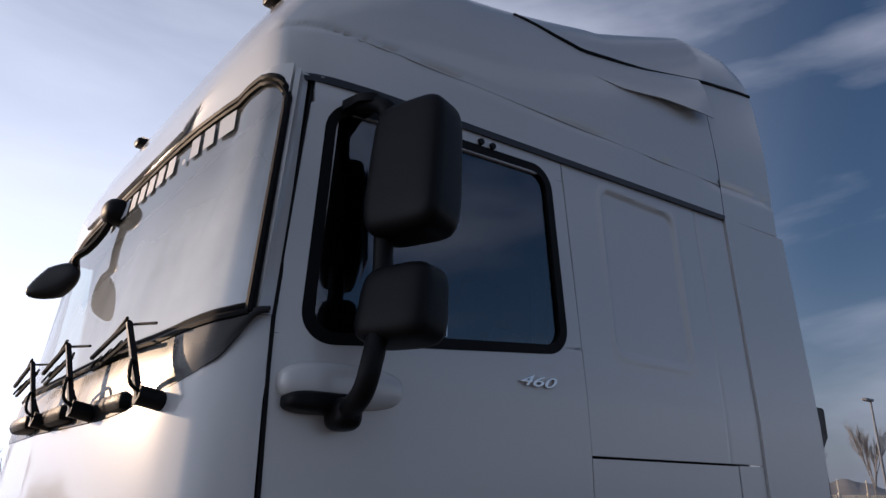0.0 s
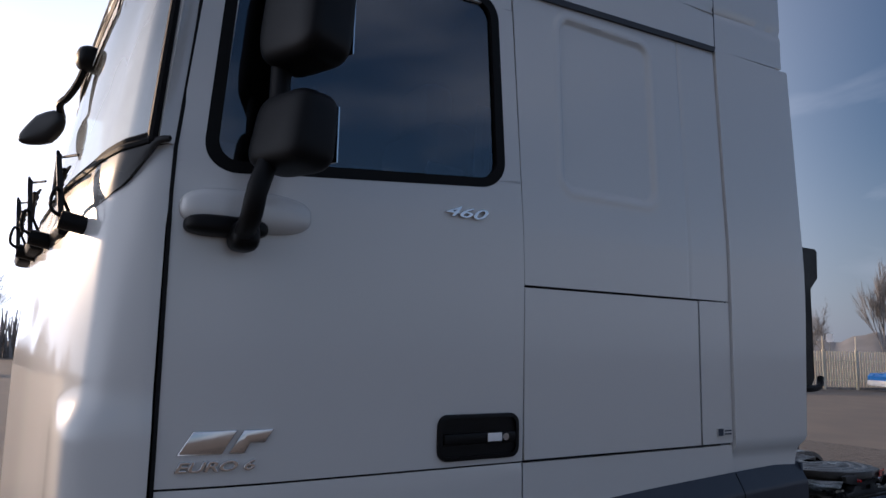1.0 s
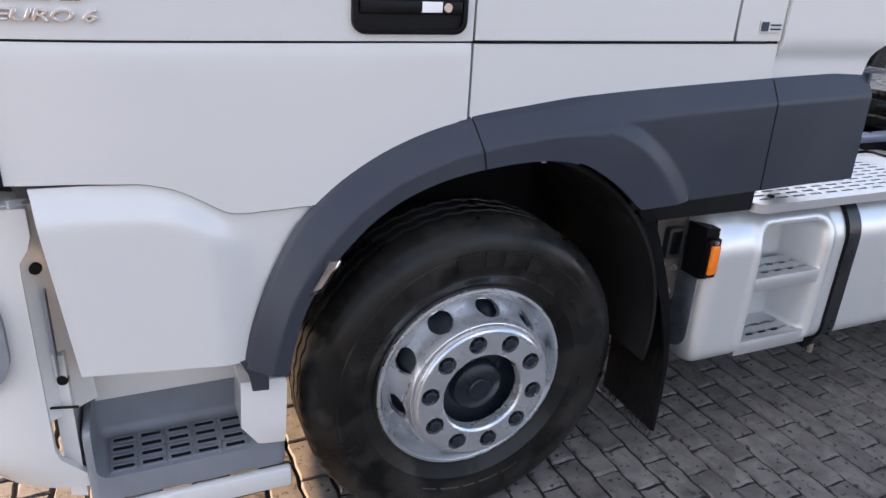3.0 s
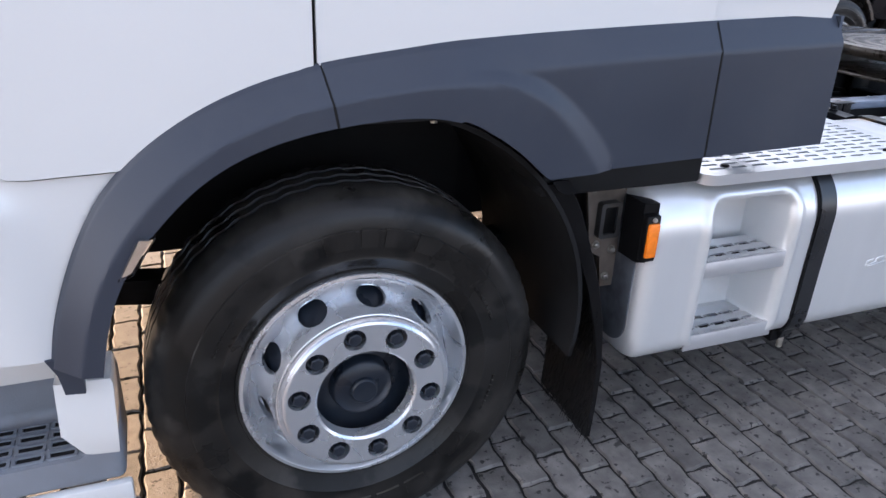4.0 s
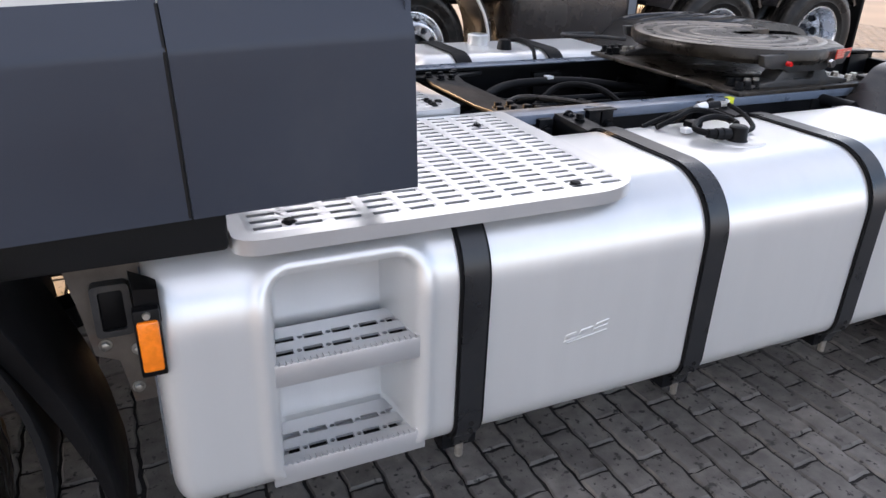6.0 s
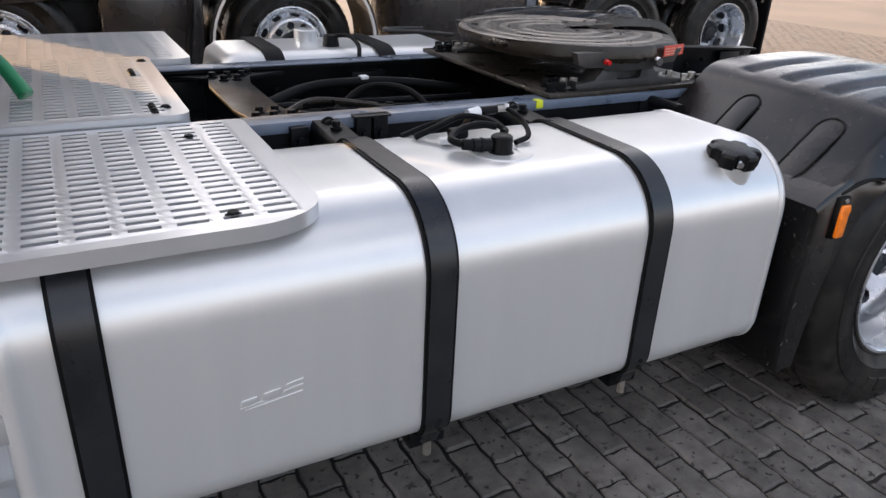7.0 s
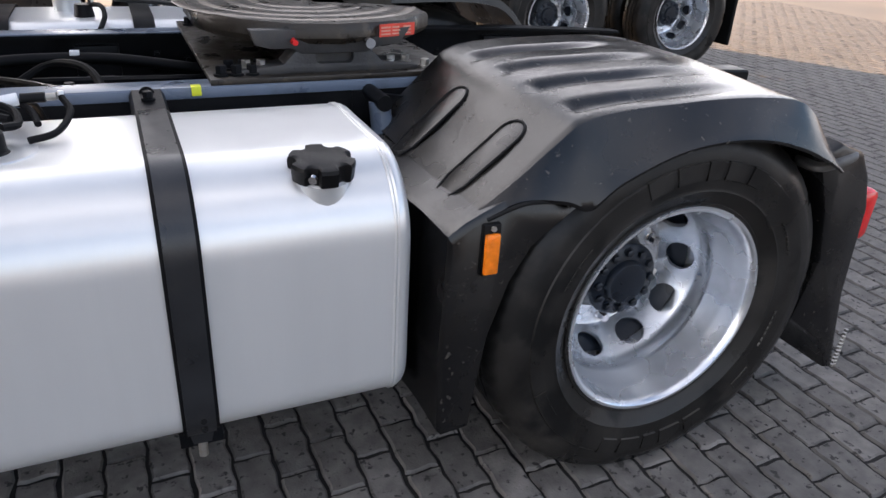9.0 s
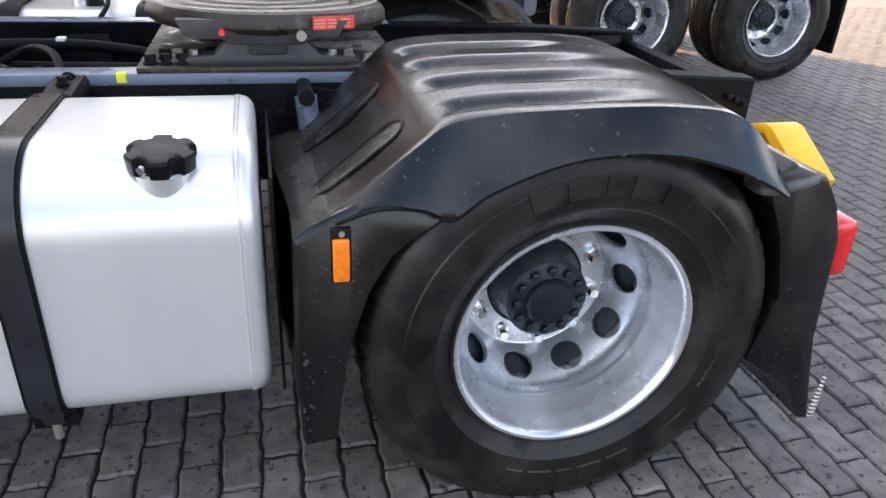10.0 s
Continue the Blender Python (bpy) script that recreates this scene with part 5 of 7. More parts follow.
mir = part("door_mirror", lean(turned(shell(-0.855, -0.175, 2.595, 0.066, 0.104, 0.176, 0.38), (-0.855, -0.175, 2.595), 18), 2.595, 0.176, 0.05, 0.026), M_MIRROR, truck, "black main mirror housing")
part("mirror_glass", turned(box(-0.795, -0.791, -0.25, -0.10, 2.46, 2.73), (-0.87, -0.185, 2.61), 18), M_CHROME, mir)
wide = part("wide_mirror", lean(turned(shell(-0.880, -0.170, 2.262, 0.062, 0.096, 0.092, 0.46), (-0.880, -0.170, 2.262), 18), 2.262, 0.092, 0.05, 0.02), M_MIRROR, truck, "black wide-angle mirror housing")
part("mirror_glass", turned(box(-0.822, -0.818, -0.24, -0.10, 2.20, 2.33), (-0.885, -0.175, 2.262), 18), M_CHROME, wide)
part("mirror_arm", tube(spline([(-0.955, -0.04, 2.045), (-0.962, -0.090, 2.045), (-0.968, -0.145, 2.072), (-0.964, -0.168, 2.13), (-0.930, -0.140, 2.22), (-0.912, -0.118, 2.32), (-0.906, -0.110, 2.50), (-0.900, -0.105, 2.74), (-0.91, -0.08, 2.795), (-0.93, -0.02, 2.818)], 6), 0.024, 10), M_MIRROR, truck, "black tubular mirror arm")
part("mirror_foot", turned(shell(-0.955, -0.050, 2.035, 0.034, 0.045, 0.036, 0.7), (-0.955, -0.055, 2.03), 0), M_BLACK, truck)
part("mirror_bracket", loft([[(x, -0.055 - 0.03 * math.sin(math.pi * k / 6), 2.800), (x, -0.055 - 0.03 * math.sin(math.pi * k / 6), 2.822), (x, 0.02, 2.835), (x, 0.02, 2.806)] for k, x in enumerate(steps(-0.962, -0.892, 6))]), M_MIRROR, truck)
part("mirror_fairing", turned(shell(-0.935, -0.008, 2.100, 0.155, 0.045, 0.050, 0.7), (-0.93, 0, 2.1), -2), M_PAINT, truck, "white fairing at the mirror foot")
part("fairing_base", turned(shell(-0.985, -0.018, 2.058, 0.095, 0.045, 0.024, 0.6), (-0.98, 0, 2.06), -2), M_BLACK, truck)
# front kerb mirror hanging before the windscreen
leaf = shell(0, 0, 0, 0.030, 0.098, 0.062, 0.85)
for v in leaf.verts:
    v.co.z *= 1 - 0.45 * max(0, v.co.y) / 0.098 - 0.20 * max(0, -v.co.y) / 0.098
    v.co.x -= 1.6 * v.co.y * v.co.y
FM = Vector((-1.312, 1.390, 2.585))
leaf.transform(Matrix.Translation(FM) @ Matrix.Rotation(radians(52), 4, "Z") @ Matrix.Rotation(radians(-30), 4, "X"))
bmesh.ops.remove_doubles(leaf, verts=leaf.verts, dist=1e-4)
fm = part("front_mirror", leaf, M_GLOSS, truck, "glossy black front kerb mirror on a bent arm")
part("mirror_arm", tube(spline([FM + Vector((0.055, -0.03, 0.050)), (-1.272, 1.31, 2.668), (-1.250, 1.26, 2.690), (-1.225, 1.21, 2.735), (-1.205, 1.17, 2.80)], 6), 0.014, 8), M_MIRROR, fm)
part("mirror_foot", shell(-1.200, 1.165, 2.815, 0.045, 0.060, 0.045, 0.8), M_MIRROR, fm)
# ---- fuel tank ----
TX0, TX1, TZ0, TZ1, TYB = 0.800, 3.130, 0.388, 0.955, 0.57
SHOULDER, FOOT = 0.165, 0.075


def tank_section(inset=0.0, fine=0.012):
    """Outline in y and z, from the bottom round the front to the top and the back."""
    y0, z0, z1, y1 = -0.008 + inset, TZ0 + inset, TZ1 - inset, TYB - inset
    pts = []
    def arc(cy, cz, r, a0, a1, n):
        for k in range(n + 1):
            a = radians(a0 + (a1 - a0) * k / n)
            pts.append((cy + r * math.cos(a), cz + r * math.sin(a)))
    for y in steps(0.40, y0 + FOOT, 4)[:-1]:
        pts.append((y, z0))
    arc(y0 + FOOT, z0 + FOOT, FOOT, 270, 180, 8)
    for z in steps(z0 + FOOT, z1 - SHOULDER, 27)[1:-1]:
        pts.append((y0, z))
    arc(y0 + SHOULDER, z1 - SHOULDER, SHOULDER, 180, 90, 22)
    for y in steps(y0 + SHOULDER, y1 - 0.14, 6)[1:-1]:
        pts.append((y, z1))
    arc(y1 - 0.14, z1 - 0.14, 0.14, 90, 0, 8)
    arc(y1 - 0.08, z0 + 0.08, 0.08, 0, -90, 5)
    return pts


PK = (1.006, 1.308, 0.425, 0.885, 0.045)          # the step pocket: x, x, z, z, corner


def pocket(x, z):
    cx, cz, hx, hz, k = (PK[0] + PK[1]) / 2, (PK[2] + PK[3]) / 2, (PK[1] - PK[0]) / 2, (PK[3] - PK[2]) / 2, PK[4]
    qx_, qz = abs(x - cx) - hx + k, abs(z - cz) - hz + k
    return math.hypot(max(qx_, 0), max(qz, 0)) + min(max(qx_, qz), 0) - k


def tank_mesh():
    xs = [(TX0 + 0.045 * (1 - math.cos(math.pi / 2 * k / 6)), 0.045 * (1 - math.sin(math.pi / 2 * k / 6))) for k in range(7)]
    xs += [(x, 0) for x in steps(0.86, 1.36, 66)]
    xs += [(x, 0) for x in steps(1.42, 3.08, 12)]
    xs += [(TX1 - 0.012 - 0.030 * (1 - math.sin(math.pi / 2 * k / 5)), 0.028 * (1 - math.cos(math.pi / 2 * k / 5))) for k in range(6)]
    rings = []
    for i, (x, ins) in enumerate(xs):
        ring = []
        for y, z in tank_section(max(ins, 0)):
            if 0.90 < x < 1.38 and y < 0.30:
                d = pocket(x, z)
                if z > TZ0 - 0.001 and y < 0.149:
                    w = ease(-(d + 0.002) / 0.030)
                    y = y + (max(y, 0.150 + 0.02 * (z - 0.45)) - y) * w
                    y -= 0.012 * math.exp(-((d - 0.016) / 0.013) ** 2)
            ring.append((x, y, z))
        rings.append(ring)
    return loft(rings)


tank = part("fuel_tank", tank_mesh(), M_TANK, truck, "long brushed aluminium fuel tank with a step pocket", smooth=50)
# separate dark cap: grime plus painted shadow on the end face
part("tank_end", prism([(y, z) for y, z in tank_section(0.047)], TX0 - 0.004, TX0 + 0.010, 0.002, axis="x"), M_TANKEND, tank, "grimy front end of the tank, darkened for shadow")
weld = loft([[(x, y, z) for y, z in tank_section(-0.0025 if k % 2 else -0.0005)] for k, x in enumerate((3.074, 3.078, 3.082, 3.086))], caps=False)
part("weld_seam", weld, M_TANK, tank)
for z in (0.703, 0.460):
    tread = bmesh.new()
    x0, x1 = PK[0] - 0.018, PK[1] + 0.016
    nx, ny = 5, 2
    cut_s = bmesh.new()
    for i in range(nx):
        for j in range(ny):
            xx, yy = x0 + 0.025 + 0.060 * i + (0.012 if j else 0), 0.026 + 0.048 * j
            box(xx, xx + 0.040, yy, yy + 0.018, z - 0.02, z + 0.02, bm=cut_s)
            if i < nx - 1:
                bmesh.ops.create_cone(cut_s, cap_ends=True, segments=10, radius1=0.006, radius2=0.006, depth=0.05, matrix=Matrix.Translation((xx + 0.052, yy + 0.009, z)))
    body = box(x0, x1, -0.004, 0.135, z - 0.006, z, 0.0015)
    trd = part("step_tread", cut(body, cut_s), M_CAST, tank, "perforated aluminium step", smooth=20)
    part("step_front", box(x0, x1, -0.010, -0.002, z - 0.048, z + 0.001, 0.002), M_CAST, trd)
    # black box fills the hollow so its shade is drawn in
    part("tread_shade_box", box(x0 + 0.004, x1 - 0.004, 0.0, 0.135, z - 0.046, z - 0.016), M_INNER, trd, "black box standing for shade under the tread")
    tooth = bmesh.new()
    for k in range(26):
        box(x0 + 0.004 + 0.0123 * k, x0 + 0.011 + 0.0123 * k, -0.009, 0.004, z - 0.001, z + 0.005, bm=tooth)
    part("anti_slip_teeth", tooth, M_CAST, trd)


def strap_line(off):
    pts = [p for p in tank_section(-off)]
    return [p for p in pts if p[1] < 5 and not (p[0] > 0.545 and p[1] > 0.5) and not (p[0] > 0.25 and p[1] < 0.5)]


def strap(xc, w, off, thick):
    a, b = strap_line(off), strap_line(off + thick)
    return loft([[(x, y, z) for y, z in a + b[::-1]] for x in (xc - w / 2, xc + w / 2)])


for xc in (1.430, 2.086, 2.664):
    s = part("tank_strap", strap(xc, 0.058, 0.0045, 0.004), M_STRAP, truck, "black steel tank strap on a rubber strip")
    part("rubber_strip", strap(xc, 0.072, 0.0008, 0.0042), M_RUBBER, s)
    for z in (0.428, 0.449):
        part("strap_hole", lathe([(0, -0.0185), (0.006 if z < 0.45 else 0.003, -0.0185), (0.007 if z < 0.45 else 0.004, -0.010)], (xc + 0.005, 0, z), 12), M_INNER, s)
    part("strap_hook", loft([[(xc - w, y, z), (xc + w, y, z), (xc + w, y + 0.012, z), (xc - w, y + 0.012, z)] for z, w, y in ((0.43, 0.030, 0.0), (0.40, 0.024, 0.008), (0.365, 0.018, 0.02))]), M_STRAP, s)
    part("strap_bolt", tube([(xc, 0.03, 0.415), (xc, 0.03, 0.325)], 0.010, 8), M_STEEL, s)
    part("tank_bracket", box(xc - 0.045, xc + 0.045, 0.03, 0.70, 0.350, 0.395, 0.004), M_FRAME, s)
    part("bracket_arm", box(xc - 0.035, xc + 0.035, 0.63, 0.70, 0.37, 0.90, 0.004), M_FRAME, s)
    part("strap_anchor", loft([[(xc - w_, 0.47, z), (xc + w_, 0.47, z), (xc + w_, 0.688, z + 0.01), (xc - w_, 0.688, z + 0.01)] for z, w_ in ((0.88, 0.042), (0.925, 0.042), (0.940, 0.034))]), M_FRAME, s)
    part("anchor_bolt", hexbolt((xc, 0.60, 0.948), 0.012, 0.02, "z"), M_FRAME, s)
    part("bracket_bolt", hexbolt((xc, 0.665, 0.945), 0.014, 0.022), M_FRAME, s)
for pts in ([(1.670, 0.606), (1.720, 0.612), (1.722, 0.616), (1.672, 0.610)], [(1.672, 0.612), (1.700, 0.616), (1.702, 0.628), (1.674, 0.624)], [(1.712, 0.617), (1.742, 0.620), (1.748, 0.634), (1.716, 0.630)], [(1.752, 0.621), (1.792, 0.627), (1.792, 0.632), (1.754, 0.626)], [(1.758, 0.634), (1.792, 0.640), (1.792, 0.645), (1.760, 0.639)], [(1.68, 0.600), (1.79, 0.614), (1.79, 0.617), (1.68, 0.603)]):
    part("embossed_mark", prism(pts, -0.0105, -0.006, 0.001), M_TANK, tank)
# filler neck and cap
CAP = Vector((2.945, 0.066, 0.918))
tilt = Matrix.Translation(CAP) @ Matrix.Rotation(radians(6), 4, "X")
neck = lathe([(0.054, -0.10), (0.054, -0.004), (0.057, 0.002), (0.050, 0.006)], (0, 0, 0), 32, "z")
neck.transform(tilt)
nk = part("filler_neck", neck, M_TANK, tank, "aluminium filler neck")
ring = lathe([(0.054, -0.075), (0.0565, -0.060), (0.0565, -0.052), (0.054, -0.045)], (0, 0, 0), 32, "z")
ring.transform(tilt)
part("neck_flange", ring, M_TANK, nk)
capm = bmesh.new()
rings = []
for h, f in ((0.002, 0.90), (0.006, 1.0), (0.034, 1.04), (0.041, 1.0), (0.044, 0.84)):
    rings.append([((0.064 - 0.013 * ease((math.cos(6 * a) - 0.25) / 0.35)) * f * math.cos(a), (0.064 - 0.013 * ease((math.cos(6 * a) - 0.25) / 0.35)) * f * math.sin(a), h) for a in [2 * math.pi * k / 72 for k in range(72)]])
loft(rings, bm=capm)
capm.transform(tilt)
cp = part("tank_cap", capm, M_BLACK, tank, "black lobed tank cap", smooth=25)
lk = lathe([(0, -0.066), (0.008, -0.066), (0.010, -0.06)], (0, 0, 0.022), 16)
lk.transform(tilt @ Matrix.Rotation(radians(-30), 4, "Z"))
part("lock", lk, M_CHROME, cp)
# fuel sender with its leads
SX, SY = 2.372, 0.252
sd = part("fuel_sender", lathe([(0, 0.042), (0.021, 0.042), (0.026, 0.038), (0.027, 0.004), (0.031, 0.0)], (SX, SY, TZ1), 28, "z"), M_BLACK, tank, "black fuel sender with coiled leads")
part("sender_ring", lathe([(0.044, 0.0), (0.075, 0.001), (0.078, -0.003)], (SX, SY, TZ1 + 0.002), 28, "z"), M_TANK, sd)
part("plug", tube([(SX - 0.030, SY + 0.002, 0.975), (SX - 0.075, SY + 0.008, 0.977)], 0.016, 10), M_BLACK, sd)
part("plug_end", tube([(SX - 0.075, SY + 0.008, 0.977), (SX - 0.098, SY + 0.014, 0.979)], 0.013, 10), M_RUBBER, sd, "ribbed black plug")
part("hose_clip", tube([(SX - 0.050, SY + 0.004, 0.976), (SX - 0.056, SY + 0.005, 0.9765)], 0.0175, 12), M_BLACK, sd, "black hose clip")
part("hose", tube(spline([(SX - 0.095, SY + 0.014, 0.979), (SX - 0.110, SY + 0.05, 0.983), (SX - 0.07, SY + 0.085, 0.992), (SX - 0.01, SY + 0.09, 1.000), (SX + 0.03, SY + 0.075, 0.995)], 6), 0.009, 8), M_RUBBER, sd, "ribbed black hose")
for pts, r in (([(SX - 0.150, SY + 0.16, 0.962), (SX - 0.09, SY + 0.155, 0.985), (SX - 0.02, SY + 0.165, 1.002), (SX + 0.03, SY + 0.13, 1.000), (SX + 0.045, SY + 0.06, 0.990), (SX + 0.02, SY + 0.03, 0.993)], 0.008),
               ([(SX - 0.170, SY + 0.20, 0.955), (SX - 0.08, SY + 0.205, 0.978), (SX + 0.02, SY + 0.20, 0.995), (SX + 0.06, SY + 0.15, 0.992), (SX + 0.075, SY + 0.10, 0.975)], 0.007),
               ([(SX + 0.120, SY + 0.17, 1.010), (SX + 0.135, SY + 0.12, 0.992), (SX + 0.110, SY + 0.05, 0.972), (SX + 0.060, SY + 0.03, 0.964)], 0.007),
               ([(SX - 0.12, SY + 0.23, 0.945), (SX - 0.04, SY + 0.19, 0.990), (SX + 0.05, SY + 0.24, 0.985), (SX + 0.07, SY + 0.32, 0.92)], 0.006)):
    part("cable", tube(spline(pts, 6), r, 8), M_RUBBER, sd)
part("connector", tube([(SX + 0.005, SY + 0.175, 1.003), (SX + 0.040, SY + 0.178, 1.008)], 0.013, 12), M_WHITE, sd, "white plug connector")
part("connector", tube([(SX + 0.045, SY + 0.178, 1.008), (SX + 0.090, SY + 0.175, 1.010)], 0.011, 12), M_BLACK, sd)
part("connector", tube([(SX + 0.092, SY + 0.175, 1.010), (SX + 0.112, SY + 0.172, 1.011)], 0.008, 12), M_STEEL, sd)
part("connector", tube([(SX + 0.118, SY + 0.172, 1.004), (SX + 0.120, SY + 0.172, 1.022)], 0.006, 10), M_WHITE, sd)
part("connector", box(SX - 0.075, SX - 0.030, SY + 0.10, SY + 0.14, 0.962, 0.986, 0.008), M_BLACK, sd)
part("connector", box(SX - 0.115, SX - 0.085, SY + 0.08, SY + 0.105, 0.960, 0.975, 0.004), M_WHITE, sd)

# ---- walkway plates ----
def walk_plate(name, parent, x0, x1, y0, y1, z, label, nx, ny, r_near=0.03, r_rear=0.03, lip=0.030):
    """A slotted tread plate: every slot is a hole with its own walls."""
    bm = bmesh.new()
    mx0, mx1, my0, my1 = x0 + 0.030, x1 - 0.045, y0 + 0.030, y1 - 0.022
    px, py = (mx1 - mx0) / nx, (my1 - my0) / ny
    cache = {}
    def vert(x, y, zz):
        k = (round(x, 5), round(y, 5), round(zz, 5))
        if k not in cache:
            cache[k] = bm.verts.new((x, y, zz))
        return cache[k]
    for i in range(nx):
        for j in range(ny):
            a, b, c, d = mx0 + i * px, mx0 + (i + 1) * px, my0 + j * py, my0 + (j + 1) * py
            hx0, hx1, hy0, hy1 = a + 0.15 * px, b - 0.17 * px, c + 0.31 * py, d - 0.31 * py
            o = [vert(a, c, z), vert(b, c, z), vert(b, d, z), vert(a, d, z)]
            h = [bm.verts.new((x, y, z + 0.0025)) for x, y in ((hx0, hy0), (hx1, hy0), (hx1, hy1), (hx0, hy1))]
            g = [bm.verts.new((x, y, z - 0.014)) for x, y in ((hx0, hy0), (hx1, hy0), (hx1, hy1), (hx0, hy1))]
            for k in range(4):
                bm.faces.new((o[k], o[(k + 1) % 4], h[(k + 1) % 4], h[k]))
                bm.faces.new((h[k], h[(k + 1) % 4], g[(k + 1) % 4], g[k]))
    n = 12
    outer, inner = [], []
    for (cx, cy_, r, a0), (ix, iy) in zip(((x1, y1, 0.03, 0), (x0, y1, 0.03, 90), (x0, y0, r_near, 180), (x1, y0, r_rear, 270)), ((mx1, my1), (mx0, my1), (mx0, my0), (mx1, my0))):
        sx, sy = (-1 if cx == x1 else 1), (-1 if cy_ == y1 else 1)
        for k in range(n + 1):
            a = radians(a0 + 90 * k / n)
            outer.append((cx + sx * r + r * math.cos(a), cy_ + sy * r * 0.75 + 0.75 * r * math.sin(a)))
            inner.append((ix, iy))
    top_o = [bm.verts.new((x, y, z)) for x, y in outer]
    top_i = [vert(x, y, z) for x, y in inner]
    mid = [bm.verts.new((x * 0.999 + 0.001 * (x0 + x1) / 2, y, z - 0.006)) for x, y in outer]
    bot = [bm.verts.new((x, y, z - lip)) for x, y in outer]
    m = len(outer)
    for k in range(m):
        q = (k + 1) % m
        vs = [top_o[k], top_o[q], top_i[q], top_i[k]]
        vs = [v for n_, v in enumerate(vs) if v not in vs[:n_]]
        bm.faces.new(vs)
        bm.faces.new((top_o[k], mid[k], mid[q], top_o[q]))
        bm.faces.new((mid[k], bot[k], bot[q], mid[q]))
    inb = [bm.verts.new((x + 0.004 * (1 if x < (x0 + x1) / 2 else -1), y + 0.004 * (1 if y < (y0 + y1) / 2 else -1), z - lip)) for x, y in outer]
    int_ = [bm.verts.new((v.co.x, v.co.y, z - 0.008)) for v in inb]
    for k in range(m):
        q = (k + 1) % m
        bm.faces.new((bot[k], inb[k], inb[q], bot[q]))
        bm.faces.new((inb[k], int_[k], int_[q], inb[q]))
    plate = part(name, bm, M_CAST, parent, label, smooth=30)
    # black sheet added below the slots to paint in their shade
    part("slot_shade", box(mx0 + 0.004, mx1 - 0.004, my0 + 0.004, my1 - 0.004, z - 0.0165, z - 0.0145), M_INNER, plate, "black sheet standing for shade under the slots")
    return plate


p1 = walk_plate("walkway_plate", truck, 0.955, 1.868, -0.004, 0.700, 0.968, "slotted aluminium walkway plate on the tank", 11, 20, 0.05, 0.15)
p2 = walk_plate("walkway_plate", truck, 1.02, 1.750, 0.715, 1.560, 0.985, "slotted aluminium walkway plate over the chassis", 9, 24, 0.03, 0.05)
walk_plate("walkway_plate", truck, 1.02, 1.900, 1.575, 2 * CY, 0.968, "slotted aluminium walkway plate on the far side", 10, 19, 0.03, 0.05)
for p, spots in ((p1, ((1.066, 0.060), (1.702, 0.060), (1.715, 0.565), (1.30, 0.60), (1.075, 0.55))), (p2, ((1.70, 0.80), (1.72, 1.46), (1.1, 0.8)))):
    for x, y in spots:
        part("bolt", hexbolt((x, y, 0.968 if p is p1 else 0.985), 0.011, 0.007, "z"), M_INNER, p)
for y in (0.79, 1.26):
    part("latch", box(1.660, 1.678, y - 0.045, y + 0.045, 0.984, 0.9895, 0.002), M_INNER, p2, "black recessed latch")
    for d in (-0.028, 0.0, 0.026):
        part("latch_stud", hexbolt((1.669, y + d, 0.9895), 0.007, 0.006, "z"), M_BLACK, p2)
part("plate_bearer", box(1.0, 1.75, 0.66, 0.69, 0.90, 0.955), M_FRAME, truck)

part("air_coupling", tube(spline([(1.30, 1.00, 1.12), (1.34, 1.00, 1.085), (1.37, 0.98, 1.04), (1.390, 0.955, 1.004)], 5), 0.016, 10, taper=1.3), material("green_plastic", (0.01, 0.22, 0.09), 0.4), truck, "green air line coupling resting on the plate")

# ---- chassis ----
def rail_mesh(sign):
    """A channel section, open to the middle."""
    y0, y1 = (0.690, 0.770)
    out = []
    prof = [(y0, 0.640), (y0, 0.938), (y0 + 0.008, 0.945), (y1, 0.945), (y1, 0.935), (y0 + 0.012, 0.933), (y0 + 0.012, 0.652), (y1, 0.650), (y1, 0.640)]
    for x, fall in ((-1.0, 0.0), (1.0, 0.0), (3.5, 0.0), (4.1, 0.004), (4.40, 0.016), (4.69, 0.030)):
        out.append([(x, y if sign > 0 else 2 * CY - y, z - (fall if z > 0.8 else -2 * fall)) for y, z in prof])
    return loft(out)


for sign in (1, -1):
    rail = part("chassis_rail", rail_mesh(sign), M_FRAME, truck, "dark painted chassis rail with bolts")
    yy = 0.690 if sign > 0 else 2 * CY - 0.690
    part("rail_edge", box(1.2, 3.62, min(yy, yy - 0.004 * sign), max(yy, yy - 0.004 * sign), 0.921, 0.947, 0.0015), M_RAIL, rail, "lighter grey edge of the rail")
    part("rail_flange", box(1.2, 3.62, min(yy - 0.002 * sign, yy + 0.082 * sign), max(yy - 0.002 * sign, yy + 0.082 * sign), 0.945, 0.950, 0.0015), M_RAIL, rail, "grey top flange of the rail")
    rnd = random.Random(4)
    rb = link("bolt", hexbolt((0, 0, 0), 0.010, 0.014), M_FRAME)
    for k in range(26):
        x = 1.75 + 0.11 * k
        for z in ((0.84, 0.75, 0.68) if k % 3 else (0.86, 0.70)):
            for out, turn in ((-0.004 * sign, 0 if sign > 0 else math.pi), (0.012 * sign, math.pi if sign > 0 else 0)):
                ob = new("bolt", rb)
                ob.parent = rail
                ob.matrix_basis = Matrix.Translation((x + rnd.uniform(-0.01, 0.01), yy + out, z)) @ Matrix.Rotation(turn, 4, "Z")
part("paint_mark", box(2.772, 2.796, 0.682, 0.706, 0.928, 0.9530, 0.001), M_YMARK, truck, "yellow paint mark on the rail")
